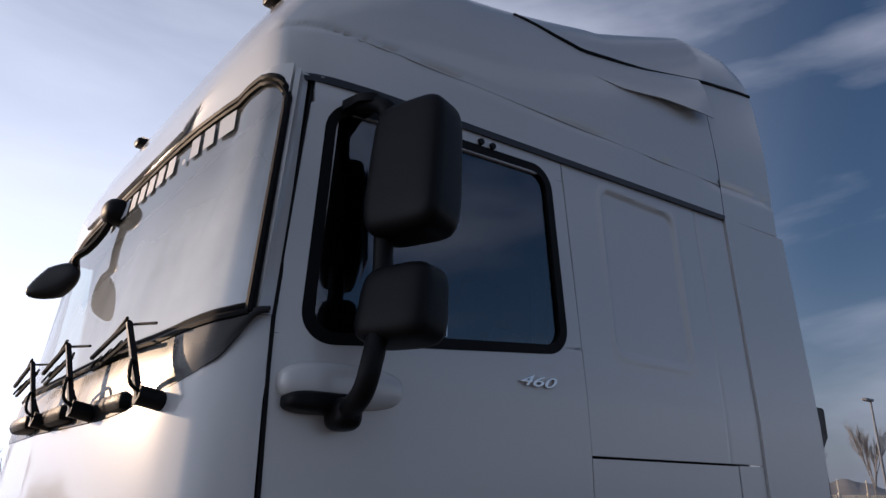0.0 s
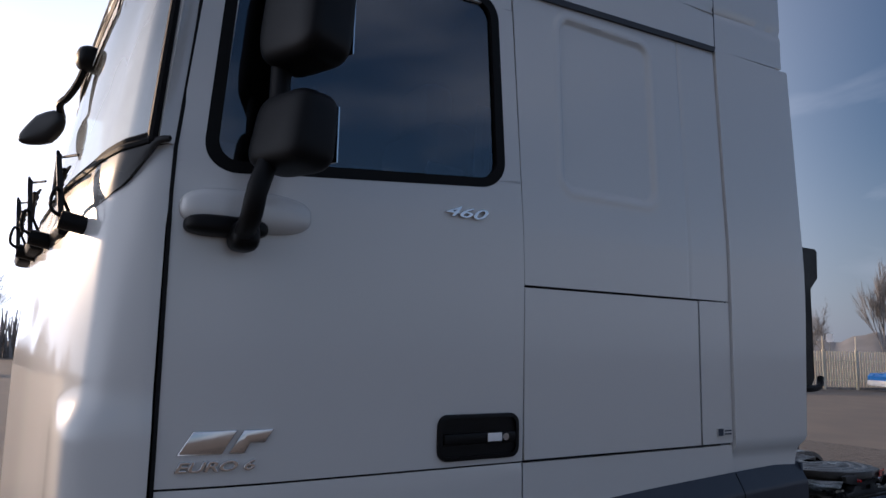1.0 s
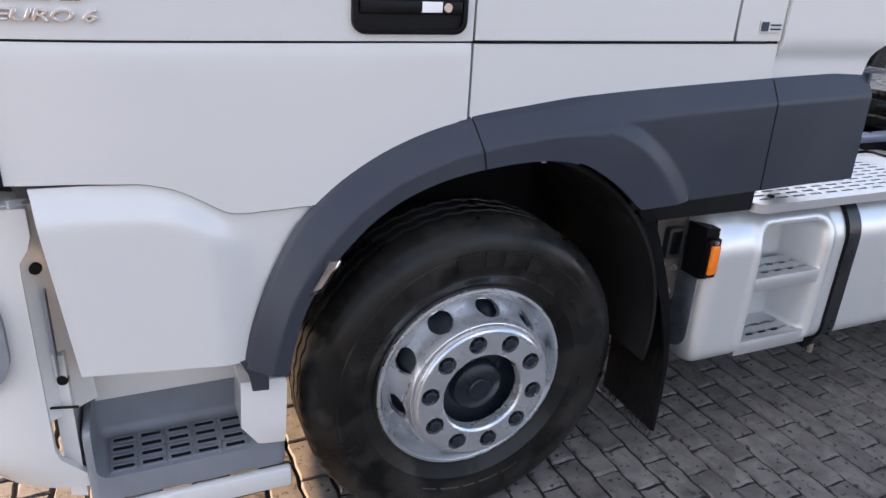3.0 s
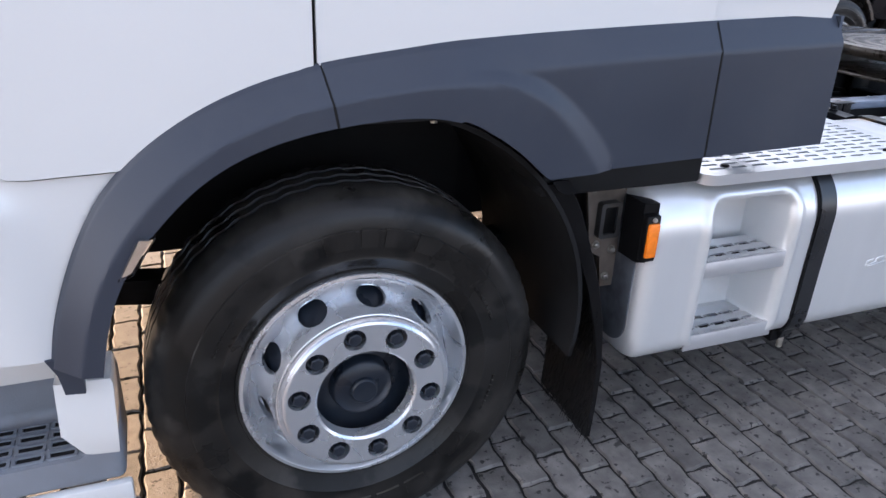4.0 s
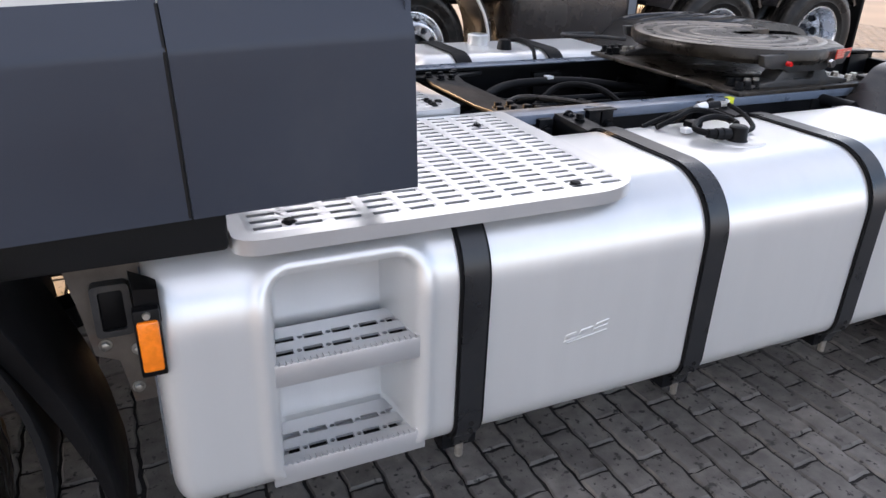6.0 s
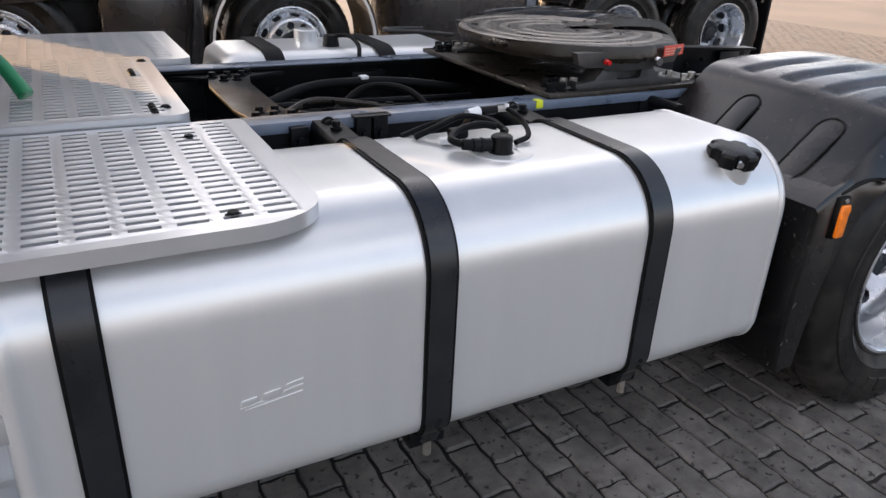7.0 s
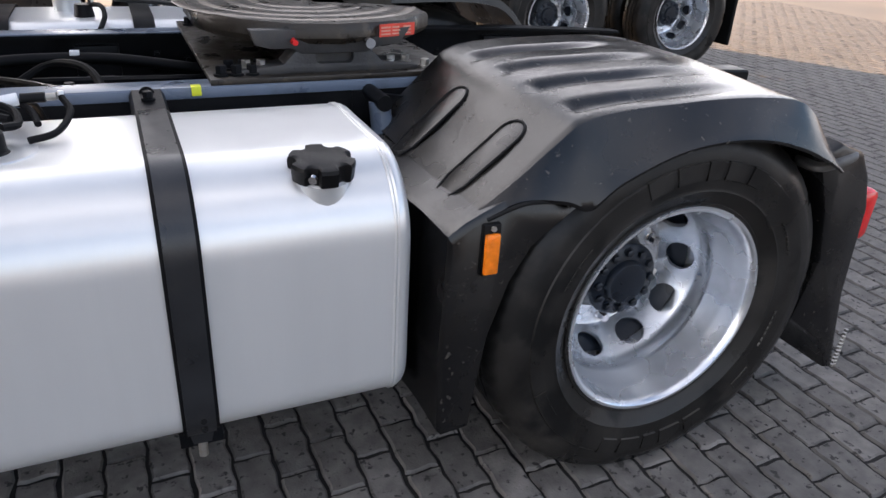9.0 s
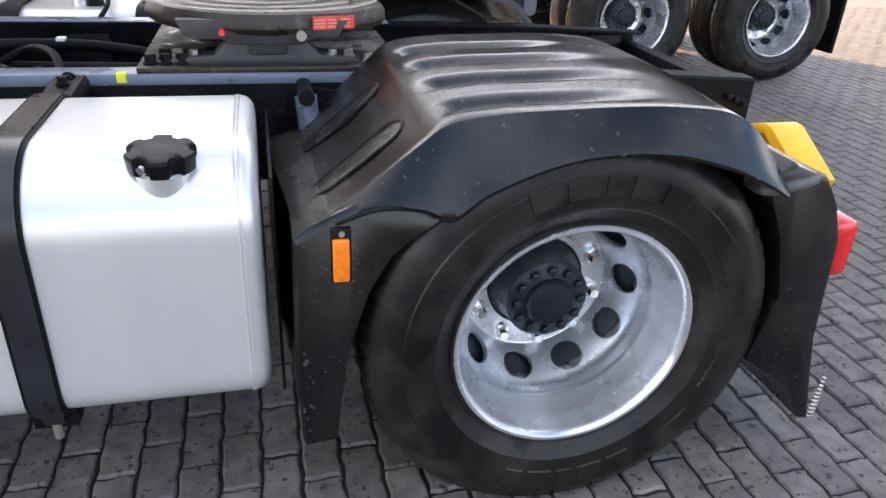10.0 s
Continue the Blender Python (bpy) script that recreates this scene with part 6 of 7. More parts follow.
for x in (1.85, 2.55, 3.35, 4.10, 4.55):
    cm = bmesh.new()
    box(x - 0.05, x + 0.05, 0.70, 1.54, 0.68, 0.80, 0.01, bm=cm)
    box(x - 0.07, x + 0.07, 0.702, 0.73, 0.66, 0.90, 0.004, bm=cm)
    box(x - 0.07, x + 0.07, 1.51, 1.538, 0.66, 0.90, 0.004, bm=cm)
    part("cross_member", cm, M_FRAME, truck)
part("gearbox", loft([[(x, CY + r * math.cos(a), 0.70 + 0.9 * r * math.sin(a)) for a in [2 * math.pi * k / 14 for k in range(14)]] for x, r in ((0.0, 0.27), (0.9, 0.25), (1.3, 0.22), (1.62, 0.18), (1.70, 0.10))]), M_FRAME, truck, "dark gearbox between the rails")
part("propshaft", tube([(1.68, CY, 0.62), (3.5, CY, 0.55)], 0.055, 14), M_FRAME, truck)
part("rear_axle", loft([[(3.816 + r * math.cos(a), y, 0.49 + r * math.sin(a)) for a in [2 * math.pi * k / 20 for k in range(20)]] for y, r in ((0.25, 0.09), (0.85, 0.10), (0.98, 0.24), (CY, 0.27), (1.26, 0.24), (1.40, 0.10), (2 * CY - 0.25, 0.09))]), M_FRAME, truck, "dark rear axle casing")
part("front_axle", box(-0.06, 0.06, 0.2, 2 * CY - 0.2, 0.33, 0.45, 0.02), M_FRAME, truck, "dark front axle beam")
for y in (0.46, 2 * CY - 0.54):
    part("leaf_spring", loft([[(x, y, z), (x, y + 0.08, z), (x, y + 0.08, z + h), (x, y, z + h)] for x, z, h in ((-1.02, 0.62, 0.05), (-0.55, 0.575, 0.07), (0.0, 0.50, 0.10), (0.45, 0.56, 0.07), (0.70, 0.62, 0.05))]), M_FRAME, truck, "dark leaf spring of the front axle")
part("engine", box(-1.0, 0.0, 0.80, 1.44, 0.62, 1.12, 0.06), M_FRAME, truck)
rnd = random.Random(11)
for k in range(11):                               # air lines and harness between the rails
    y = 0.80 + 0.62 * rnd.random()
    z = 0.81 + 0.06 * rnd.random()
    pts = [(2.05, y, z - 0.02)]
    for j in range(1, 7):
        y += rnd.uniform(-0.07, 0.07)
        y = min(1.46, max(0.79, y))
        pts.append((2.05 + 0.145 * j, y, 0.775 + 0.065 * rnd.random()))
    part("air_line" if k % 3 else "cable", tube(spline(pts, 5), rnd.choice((0.007, 0.010, 0.014, 0.020)), 8), M_RUBBER if k % 4 else M_FRAME, truck)
for k in range(9):
    x, y = 2.12 + 0.045 * k + rnd.uniform(-0.02, 0.02), rnd.uniform(0.88, 1.12)
    vb = box(x, x + rnd.uniform(0.05, 0.11), y, y + rnd.uniform(0.05, 0.12), 0.78, rnd.uniform(0.82, 0.865), 0.008)
    lathe([(0, 0.03), (0.014, 0.03), (0.016, 0.0)], (x + 0.03, y + 0.03, 0.84), 10, "z", bm=vb)
    part("valve", vb, M_FRAME, truck)
part("copper_pipe", tube(spline([(2.08, 1.12, 0.85), (2.2, 1.16, 0.885), (2.33, 1.12, 0.88), (2.45, 1.04, 0.87)], 6), 0.012, 8), M_GREASE, truck)
for x0, x1, z0, z1 in ((1.985, 2.035, 0.878, 0.940), (2.168, 2.212, 0.868, 0.952), (2.218, 2.262, 0.868, 0.952)):   # bolted plates on the outside of the rail
    pl = part("rail_bracket", box(x0, x1, 0.664, 0.690, z0, z1, 0.003), M_FRAME, truck)
    part("bolt", hexbolt(((x0 + x1) / 2, 0.664, (z0 + z1) / 2 - 0.005), 0.013, 0.018), M_FRAME, pl)
part("bracket_lip", box(2.160, 2.268, 0.655, 0.690, 0.952, 0.958, 0.002), M_FRAME, truck)
gus = part("gusset_plate", prism([(1.80, 0.775), (2.20, 0.775), (2.06, 0.84), (2.035, 0.95), (2.035, 1.29), (2.06, 1.40), (2.20, 1.465), (1.80, 1.465), (1.92, 1.40), (1.90, 1.29), (1.90, 0.95), (1.92, 0.84)], 0.916, 0.930, 0.002, axis="z"), M_FRAME, truck, "black bolted gusset over the cross member")
for x, y in ((1.935, 0.83), (1.985, 0.83), (2.035, 0.83), (1.96, 0.89), (2.005, 0.89), (1.935, 1.41), (1.985, 1.41), (2.035, 1.41), (1.96, 1.35), (2.005, 1.35), (2.06, 0.80), (2.06, 1.44)):
    part("bolt", hexbolt((x, y, 0.930), 0.013, 0.018, "z"), M_FRAME, gus)
part("main_hose", tube(spline([(2.06, 1.24, 0.86), (2.25, 1.36, 0.885), (2.45, 1.40, 0.885), (2.62, 1.38, 0.88), (2.80, 1.34, 0.86), (3.0, 1.32, 0.83)], 6), 0.019, 10), M_RUBBER, truck, "thick black hose along the far rail")
part("pipe_run", tube([(2.05, 1.24, 0.855), (2.85, 1.22, 0.845)], 0.014, 8), M_FRAME, truck)
part("pipe_run", tube([(2.05, 1.18, 0.845), (2.85, 1.16, 0.840)], 0.010, 8), M_FRAME, truck)
part("hose_loop", tube(spline([(2.30, 1.20, 0.84), (2.42, 1.22, 0.905), (2.52, 1.12, 0.915), (2.56, 1.00, 0.87), (2.53, 0.94, 0.82)], 6), 0.012, 8), M_RUBBER, truck)
part("hose_tag", box(2.47, 2.50, 1.385, 1.42, 0.895, 0.908, 0.003), M_WHITE, truck, "small white tag on a hose")
# out of view; placed to keep low sun off the ground near the tank
part("silencer", box(0.62, 1.84, 1.62, 2 * CY - 0.01, 0.32, 0.92, 0.04), M_FRAME, truck, "unseen exhaust silencer box on the far side, blocking low sun")
# far-side tank, behind the rails
part("far_tank", loft([[(x, 2 * CY - y, z - 0.012) for y, z in tank_section(i)] for x, i in ((2.035, 0.05), (2.05, 0.02), (2.09, 0.0), (3.05, 0.0), (3.10, 0.02), (3.12, 0.05))]), M_TANK, truck, "aluminium tank on the far side", smooth=50)
for xc in (2.24, 2.72):
    s = strap(xc, 0.075, 0.003, 0.006)
    for v in s.verts:
        v.co.y = 2 * CY - v.co.y
        v.co.z -= 0.010
    part("tank_strap", s, M_RUBBER, truck, "black strap of the far tank")
part("far_sender", lathe([(0, 0.045), (0.030, 0.045), (0.036, 0.0)], (2.52, 1.86, TZ1 - 0.012), 20, "z"), M_BLACK, truck, "black sender on the far tank")
part("far_neck", lathe([(0.045, 0.05), (0.050, 0.045), (0.050, -0.01)], (2.46, 2.02, TZ1 - 0.012), 20, "z"), M_TANK, truck)
part("far_lead", tube(spline([(2.54, 1.86, 0.985), (2.58, 1.80, 0.99), (2.59, 1.72, 0.965), (2.57, 1.66, 0.93)], 6), 0.009, 8), M_RUBBER, truck)

# ---- fifth wheel ----
fw_m = part("mounting_plate", box(2.822, 3.535, 0.690, 1.590, 0.950, 0.966, 0.003), M_GREASE, truck, "greasy steel mounting plate")
for y0 in (0.70, 1.47):
    for i in range(3):
        for j in range(2):
            part("bolt", hexbolt((2.855 + 0.04 * i + 0.03 * j, y0 + 0.03 + 0.07 * j, 0.966), 0.015, 0.028, "z"), M_FRAME, fw_m)
    for i in range(4):
        part("bolt", hexbolt((3.33 + 0.055 * i, y0 + 0.04 + 0.02 * (i % 2), 0.966), 0.014, 0.024, "z"), M_STEEL, fw_m)
FWX = 3.155


def fw_outline():
    """Half of the coupling's plan, from the front round to the throat."""
    near_ = [(2.790, 1.05), (2.800, 0.97), (2.840, 0.88), (2.905, 0.800), (3.00, 0.735), (3.10, 0.700), (3.21, 0.690), (3.33, 0.712), (3.45, 0.742), (3.60, 0.900), (3.605, 0.975), (3.60, 1.01)]
    throat = [(3.50, 1.045), (3.36, 1.075), (3.24, 1.09)]
    half = [(2.815 + (x - 2.79) * 0.86, y) for x, y in near_ + throat]
    return half + [(x, 2 * CY - y) for x, y in reversed(half)]


ol = fw_outline()
top = bmesh.new()
rings = []
for z, ins in ((1.045, 0.020), (1.062, 0.0), (1.090, 0.0), (1.100, 0.010)):
    rings.append([(x + (FWX - x) * ins * 1.6, y + (CY - y) * ins * 1.6, z - 0.03 * max(0, (x - 3.35)) ) for x, y in ol])
loft(rings, caps=False, bm=top)
vs = [top.verts.new(p) for p in rings[-1]]
f = top.faces.new(vs)
vs2 = [top.verts.new(p) for p in rings[0]]
top.faces.new(vs2[::-1])
bmesh.ops.triangulate(top, faces=[f_ for f_ in top.faces if len(f_.verts) > 4])
bmesh.ops.remove_doubles(top, verts=top.verts, dist=1e-5)
fwt = part("coupling_plate", top, M_GREASE, truck, "greasy horseshoe coupling plate with ring grooves", smooth=35)
for r in (0.12, 0.19, 0.27, 0.34):
    ringm = lathe([(r, 0.0), (r + 0.010, 0.004), (r + 0.026, 0.004), (r + 0.036, 0.0)], (FWX, CY, 1.0985), 64, "z")
    bmesh.ops.delete(ringm, geom=[v for v in ringm.verts if v.co.x > FWX + 0.10 and abs(v.co.y - CY) < 0.14], context="VERTS")
    part("wear_ring", ringm, M_WEAR, fwt, "polished ring in the grease")
for sign in (1, -1):
    y = lambda a: a if sign > 0 else 2 * CY - a
    ped = bmesh.new()
    prof = [(2.90, 0.965), (3.41, 0.965), (3.41, 0.978), (3.30, 0.992), (3.235, 1.06), (3.085, 1.06), (3.02, 0.992), (2.90, 0.978)]
    prism(prof, min(y(0.72), y(0.80)), max(y(0.72), y(0.80)), 0.004, bm=ped)
    hole = prism(rounded(3.108, 3.215, 0.990, 1.044, 0.015), min(y(0.66), y(0.745)), max(y(0.66), y(0.745)))
    pd = part("pedestal", cut(ped, hole), M_CASTIRON, truck, "cast iron coupling pedestal", smooth=30)
    for x in (2.925, 2.965, 3.34, 3.385):
        part("bolt", hexbolt((x, y(0.76), 0.978), 0.013, 0.022, "z"), M_STEEL, pd)
    skirt = prism([(2.93, 1.085), (2.945, 1.045), (2.985, 1.034), (3.04, 1.034), (3.07, 1.020), (3.25, 1.020), (3.29, 1.036), (3.35, 1.040), (3.38, 1.085)], min(y(0.712), y(0.742)), max(y(0.712), y(0.742)), 0.004)
    part("coupling_skirt", skirt, M_CASTIRON, fwt)
part("grease_nipple", lathe([(0, -0.018), (0.008, -0.018), (0.010, 0.0)], (3.045, 0.704, 1.055), 12), M_RED, fwt, "red plug")
part("release_pin", lathe([(0, -0.03), (0.014, -0.03), (0.016, -0.018), (0.010, -0.016), (0.010, 0.03)], (3.250, 0.704, 1.050), 16), M_CHROME, fwt, "bright steel release pin")
lb = part("warning_label", prism([(3.283, 1.062), (3.398, 1.062), (3.398, 1.096), (3.283, 1.096)], 0.0, 0.003), M_REDLABEL, fwt, "red label with worn pale print")
bars = [part("print", prism([(3.288 + 0.036 * q, z), (3.288 + 0.036 * q + w, z), (3.288 + 0.036 * q + w, z + 0.004), (3.288 + 0.036 * q, z + 0.004)], -0.001, 0.001), M_PRINTRED, lb) for k, z in enumerate((1.067, 1.076, 1.085)) for q, w in ((0, 0.030), (1, 0.022 + 0.006 * (k % 2)), (2, 0.026))]
for ob in [lb] + bars:
    for v in ob.data.vertices:
        v.co.y += 0.696 + 0.255 * (v.co.x - 3.283)
part("release_handle", tube(spline([(2.86, 1.40, 1.045), (2.76, 1.46, 1.05), (2.66, 1.51, 1.05), (2.63, 1.54, 1.05), (2.66, 1.57, 1.05), (2.80, 1.55, 1.05)], 6), 0.008, 8), M_CASTIRON, fwt, "bent steel release handle")
part("valve_block", box(3.50, 3.60, 0.66, 0.76, 0.945, 0.985, 0.01), M_FRAME, truck)
part("air_spring_bracket", loft([[(3.20, 0.685, 0.83), (3.45, 0.60, 0.86), (3.45, 0.60, 0.90), (3.20, 0.685, 0.92)], [(3.20, 0.70, 0.83), (3.45, 0.62, 0.86), (3.45, 0.62, 0.90), (3.20, 0.70, 0.92)]]), M_FRAME, truck)
part("damper", tube([(3.25, 0.60, 0.91), (3.27, 0.56, 0.66)], 0.030, 14), M_RAIL, truck, "grey telescopic damper")
part("damper_mount", tube([(3.25, 0.69, 0.915), (3.25, 0.55, 0.915)], 0.022, 12), M_FRAME, truck)

# ---- rear mudguard ----
GUARD = [(3.246, 0.834), (3.340, 0.903), (3.430, 0.978), (3.490, 1.020), (3.600, 1.036), (3.720, 1.040), (3.850, 1.043), (3.975, 1.040), (4.095, 1.026), (4.170, 0.985), (4.235, 0.915), (4.285, 0.855)]
LIP = [(3.262, 0.836), (3.345, 0.866), (3.430, 0.864), (3.487, 0.852), (3.560, 0.900), (3.700, 0.952), (3.840, 0.968), (3.970, 0.958), (4.085, 0.928), (4.150, 0.902), (4.205, 0.876), (4.245, 0.852)]
gl = spline([(x, 0, z) for x, z in GUARD], 6)
lipl = spline([(x, 0, z) for x, z in LIP], 6)


def guard_rings(pts, yb=0.665):
    """Sections across the guard: a broad top with pressed grooves, a crease, and a side that flares to its lip."""
    rings = []
    n = len(pts)
    for i, p in enumerate(pts):
        d = (pts[min(i + 1, n - 1)] - pts[max(i - 1, 0)]).normalized()
        nrm = Vector((-d.z, 0, d.x))
        t = i / (n - 1)
        lip = lipl[i]
        crown = lambda y: 0.016 * ease((y + 0.02) / 0.40) * ease(t / 0.30)
        ring = [(p.x + nrm.x * crown(yb) - 0.0, yb, p.z + nrm.z * crown(yb) - 0.03), (p.x + nrm.x * crown(yb), yb - 0.004, p.z + nrm.z * crown(yb))]
        for y in steps(yb - 0.02, -0.014, 84):
            dip = 0.0
            for yc, t0, t1 in ((0.055, 0.275, 0.66), (0.205, 0.27, 0.68), (0.360, 0.27, 0.68), (0.515, 0.27, 0.66)):
                u = y - yc
                across = ease((u + 0.040) / 0.007) * ease((0.046 - u) / 0.050)
                dip = max(dip, 0.017 * across * ease((t - t0) / 0.012) * ease((t1 - t) / 0.22))
            ring.append((p.x + nrm.x * (crown(y) - dip), y, p.z + nrm.z * (crown(y) - dip)))
        edge = Vector((p.x, 0, p.z))
        out = -0.092 + 0.052 * (1 - ease(t / 0.30))
        y0 = -0.022
        for u, k in ((0.05, 0.02), (0.13, 0.10), (0.28, 0.24), (0.46, 0.42), (0.64, 0.61), (0.80, 0.78), (0.92, 0.91), (1.0, 1.0), (0.97, 1.06)):
            q = edge.lerp(lip, k)
            ring.append((q.x, y0 + (out - y0) * u, q.z))
        rings.append(ring)
    return rings


gb = loft(guard_rings(gl), closed=False)
guard = part("rear_mudguard", gb, M_FENDER, truck, "weathered black plastic rear mudguard", 0.008, 32)
part("guard_gap", tube([(p.x, -0.046 - 0.030 * k / 18, p.z - 0.006) for k, p in enumerate(lipl[:19])], 0.0055, 6), M_INNER, guard, "dark joint between the guard halves")
far_g = loft([[(x, 2 * CY - y, z) for x, y, z in r] for r in guard_rings(gl)], closed=False)
part("rear_mudguard", far_g, M_FENDER, truck, "weathered black plastic rear mudguard", 0.008, 45)
# tongues that clip the front half to the slope, each in its own groove
def on_slope(a, y, off=0.0):
    off += 0.016 * ease((y + 0.02) / 0.40) * ease(a * 0.777 / 0.30)
    return (3.232 + a * 0.790 - 0.613 * off, y, 0.824 + a * 0.613 + 0.790 * off)


def stadium(y0, w, a1, n=8):
    pts = [(0.0, y0 + 0.62 * w), (0.0, y0 - 0.62 * w), (0.045, y0 - w)]
    pts += [(a1 - w + w * math.sin(t), y0 - w * math.cos(t)) for t in steps(0, math.pi, n)]
    return pts + [(0.045, y0 + w)]


for y0 in (0.118, 0.408):
    loop = stadium(y0, 0.038, 0.240)
    ring = stadium(y0, 0.041, 0.244)
    part("guard_clip", loft([[on_slope(a, y, -0.006) for a, y in loop], [on_slope(a, y, 0.0046) for a, y in loop], [on_slope(0.105 + (a - 0.105) * 0.975, y0 + (y - y0) * 0.94, 0.0052) for a, y in loop]]), M_FENDER, guard, "plastic tongue in a groove")
    part("clip_groove", tube([on_slope(a, y, 0.0050) for a, y in ring + ring[:1]], 0.0036, 6), M_INNER, guard)
side_o = [(3.178, 0.800), (3.215, 0.826), (3.300, 0.866), (3.400, 0.864), (3.494, 0.850), (3.420, 0.800), (3.380, 0.760), (3.330, 0.680), (3.285, 0.550), (3.262, 0.400), (3.252, 0.300), (3.178, 0.292), (3.170, 0.500)]
side_i = [(3.134, 0.800), (3.200, 0.818), (3.240, 0.828), (3.400, 0.860), (3.494, 0.850), (3.420, 0.800), (3.380, 0.760), (3.330, 0.680), (3.285, 0.550), (3.262, 0.400), (3.252, 0.300), (3.140, 0.292), (3.134, 0.500)]
part("mudguard_front", loft([[(3.29 + (x - 3.29) * 0.93, -0.050, z - 0.006 - 0.01 * (z > 0.79)) for x, z in side_o], [(x, -0.040, z) for x, z in side_o], [(x, 0.10, z) for x, z in side_o], [(x, 0.58, z) for x, z in side_i]]), M_FENDER, truck, "black front half of the rear mudguard", smooth=32)
# added black sheet; stands for the shade in this gap, hides bright ground
part("gap_shade_plate", box(3.140, 3.148, 0.14, 0.66, 0.30, 0.86, 0.003), M_INNER, truck, "added black sheet standing for shade behind the tank")
mk = part("side_marker", box(3.250, 3.290, -0.062, -0.044, 0.706, 0.826, 0.003), M_BLACK, truck, "orange side marker on the mudguard")
part("lens", box(3.252, 3.286, -0.072, -0.058, 0.712, 0.806, 0.005), M_ORANGE, mk, "orange reflector lens")
part("lens_ring", lathe([(0.006, -0.0735), (0.010, -0.0745), (0.013, -0.0735)], (3.270, 0, 0.790), 16), M_ORANGE, mk)
part("bolt", lathe([(0, -0.066), (0.006, -0.066), (0.007, -0.058)], (3.271, 0, 0.816), 10), M_STEEL, mk)
rearf = part("mudguard_rear", prism([(4.225, 0.870), (4.300, 0.905), (4.390, 0.872), (4.440, 0.800), (4.478, 0.700), (4.488, 0.560), (4.500, 0.420), (4.530, 0.290), (4.570, 0.135), (4.535, 0.140), (4.470, 0.250), (4.300, 0.370), (4.345, 0.560), (4.300, 0.720)], -0.040, 0.56, 0.016), M_FENDER, truck, "black rear half of the mudguard with spray flap")
pad = shell(0, 0, 0, 0.082, 0.052, 0.016, 0.6)
pad.transform(Matrix.Translation((4.292, -0.002, 0.856)) @ Matrix.Rotation(radians(-10), 4, "Y"))
part("guard_pad", turned(pad, (4.292, 0, 0.856), 0), M_PAD, rearf, "faded grey mudguard corner")
bris = bmesh.new()
for k in range(11):
    box(4.556 - 0.0 + 0.001 * k, 4.575, -0.045, -0.036, 0.145 + 0.013 * k, 0.152 + 0.013 * k, bm=bris)
part("flap_edge", bris, M_STEEL, rearf)
tl = part("tail_lamp", box(4.475, 4.548, -0.020, 0.34, 0.585, 0.742, 0.022), M_RED, truck, "red tail lamp cluster")
part("lamp_base", box(4.44, 4.48, 0.03, 0.33, 0.60, 0.73, 0.01), M_BLACK, tl)
part("end_beam", box(4.64, 4.70, 0.70, 1.54, 0.72, 0.870, 0.008), M_FRAME, truck, "dark rear cross beam")
for k in range(3):
    part("beam_bolt", hexbolt((4.60 + 0.03 * k, 0.688, 0.86 - 0.012 * k), 0.012, 0.016), M_FRAME, truck)

# added plate; darkens the view where sunlit ground would show through
part("chassis_bracket", prism(rounded(0.670, 0.985, 0.470, 0.955, 0.03), 0.665, 0.690, 0.004), M_FRAME, truck, "added dark plate on the chassis, hiding sunlit ground")

# ---- air intake behind the cab ----
stack = part("air_intake", loft([[(1.36, 0.04, z), (x1, 0.04, z), (x1, 0.26, z), (1.36, 0.26, z)] for z, x1 in ((1.66, 1.47), (1.70, 1.500), (2.07, 1.500), (2.12, 1.555), (2.235, 1.560), (2.245, 1.545))]), M_BLACK, truck, "black air intake stack behind the cab")
part("intake_bracket", tube(spline([(1.38, 0.06, 1.66), (1.46, 0.04, 1.655), (1.53, 0.04, 1.665), (1.56, 0.05, 1.70)], 5), 0.014, 8), M_BLACK, stack)

# ---- yellow chock ----
ck = thing("wheel_chock", (4.72, 0.50, 0.67), "yellow plastic wheel chock clipped behind the mudguard", "wheel chock")
ckm = cut(prism([(0.693, 0.735), (0.672, 0.793), (0.502, 0.85), (0.472, 0.848), (0.288, 0.743), (0.299, 0.71)], 4.595, 4.71, 0.005, axis="x"), prism([(0.524, 0.743), (0.52, 0.815), (0.491, 0.819), (0.371, 0.747)], 4.3, 5.0, axis="x", bm=prism([(0.644, 0.754), (0.639, 0.782), (0.557, 0.809), (0.557, 0.747)], 4.3, 5.0, axis="x")))
ckm.transform(Matrix.Translation((0.02, 0, -0.022)))
part("chock_body", ckm, M_YELLOW, ck)
# ---- neighbouring dark truck ----
nb = thing("dark_truck", (4.5, 5.4, 0), "dark multi-axle truck chassis parked alongside", "truck")
build_wheel("steer_wheel", nb, (3.13, 4.45, 0.505), "front", "silver steer wheel of the dark truck")
for x in (6.06, 7.39):
    build_wheel("drive_wheel", nb, (x, 4.12, 0.53), "rear", "silver deep-dish drive wheel of the dark truck")
    build_wheel("drive_wheel", nb, (x, 6.62, 0.53), "rear", "silver deep-dish drive wheel of the dark truck", flip=-1)
build_wheel("steer_wheel", nb, (1.15, 4.30, 0.53), "front", "silver steer wheel of the dark truck")
build_wheel("steer_wheel", nb, (3.17, 6.6, 0.53), "front", "silver steer wheel of the dark truck", flip=-1)
for y in (5.02, 5.82):
    part("chassis_rail", box(1.6, 8.1, y - 0.04, y + 0.04, 0.80, 1.10, 0.01), M_FRAME, nb)
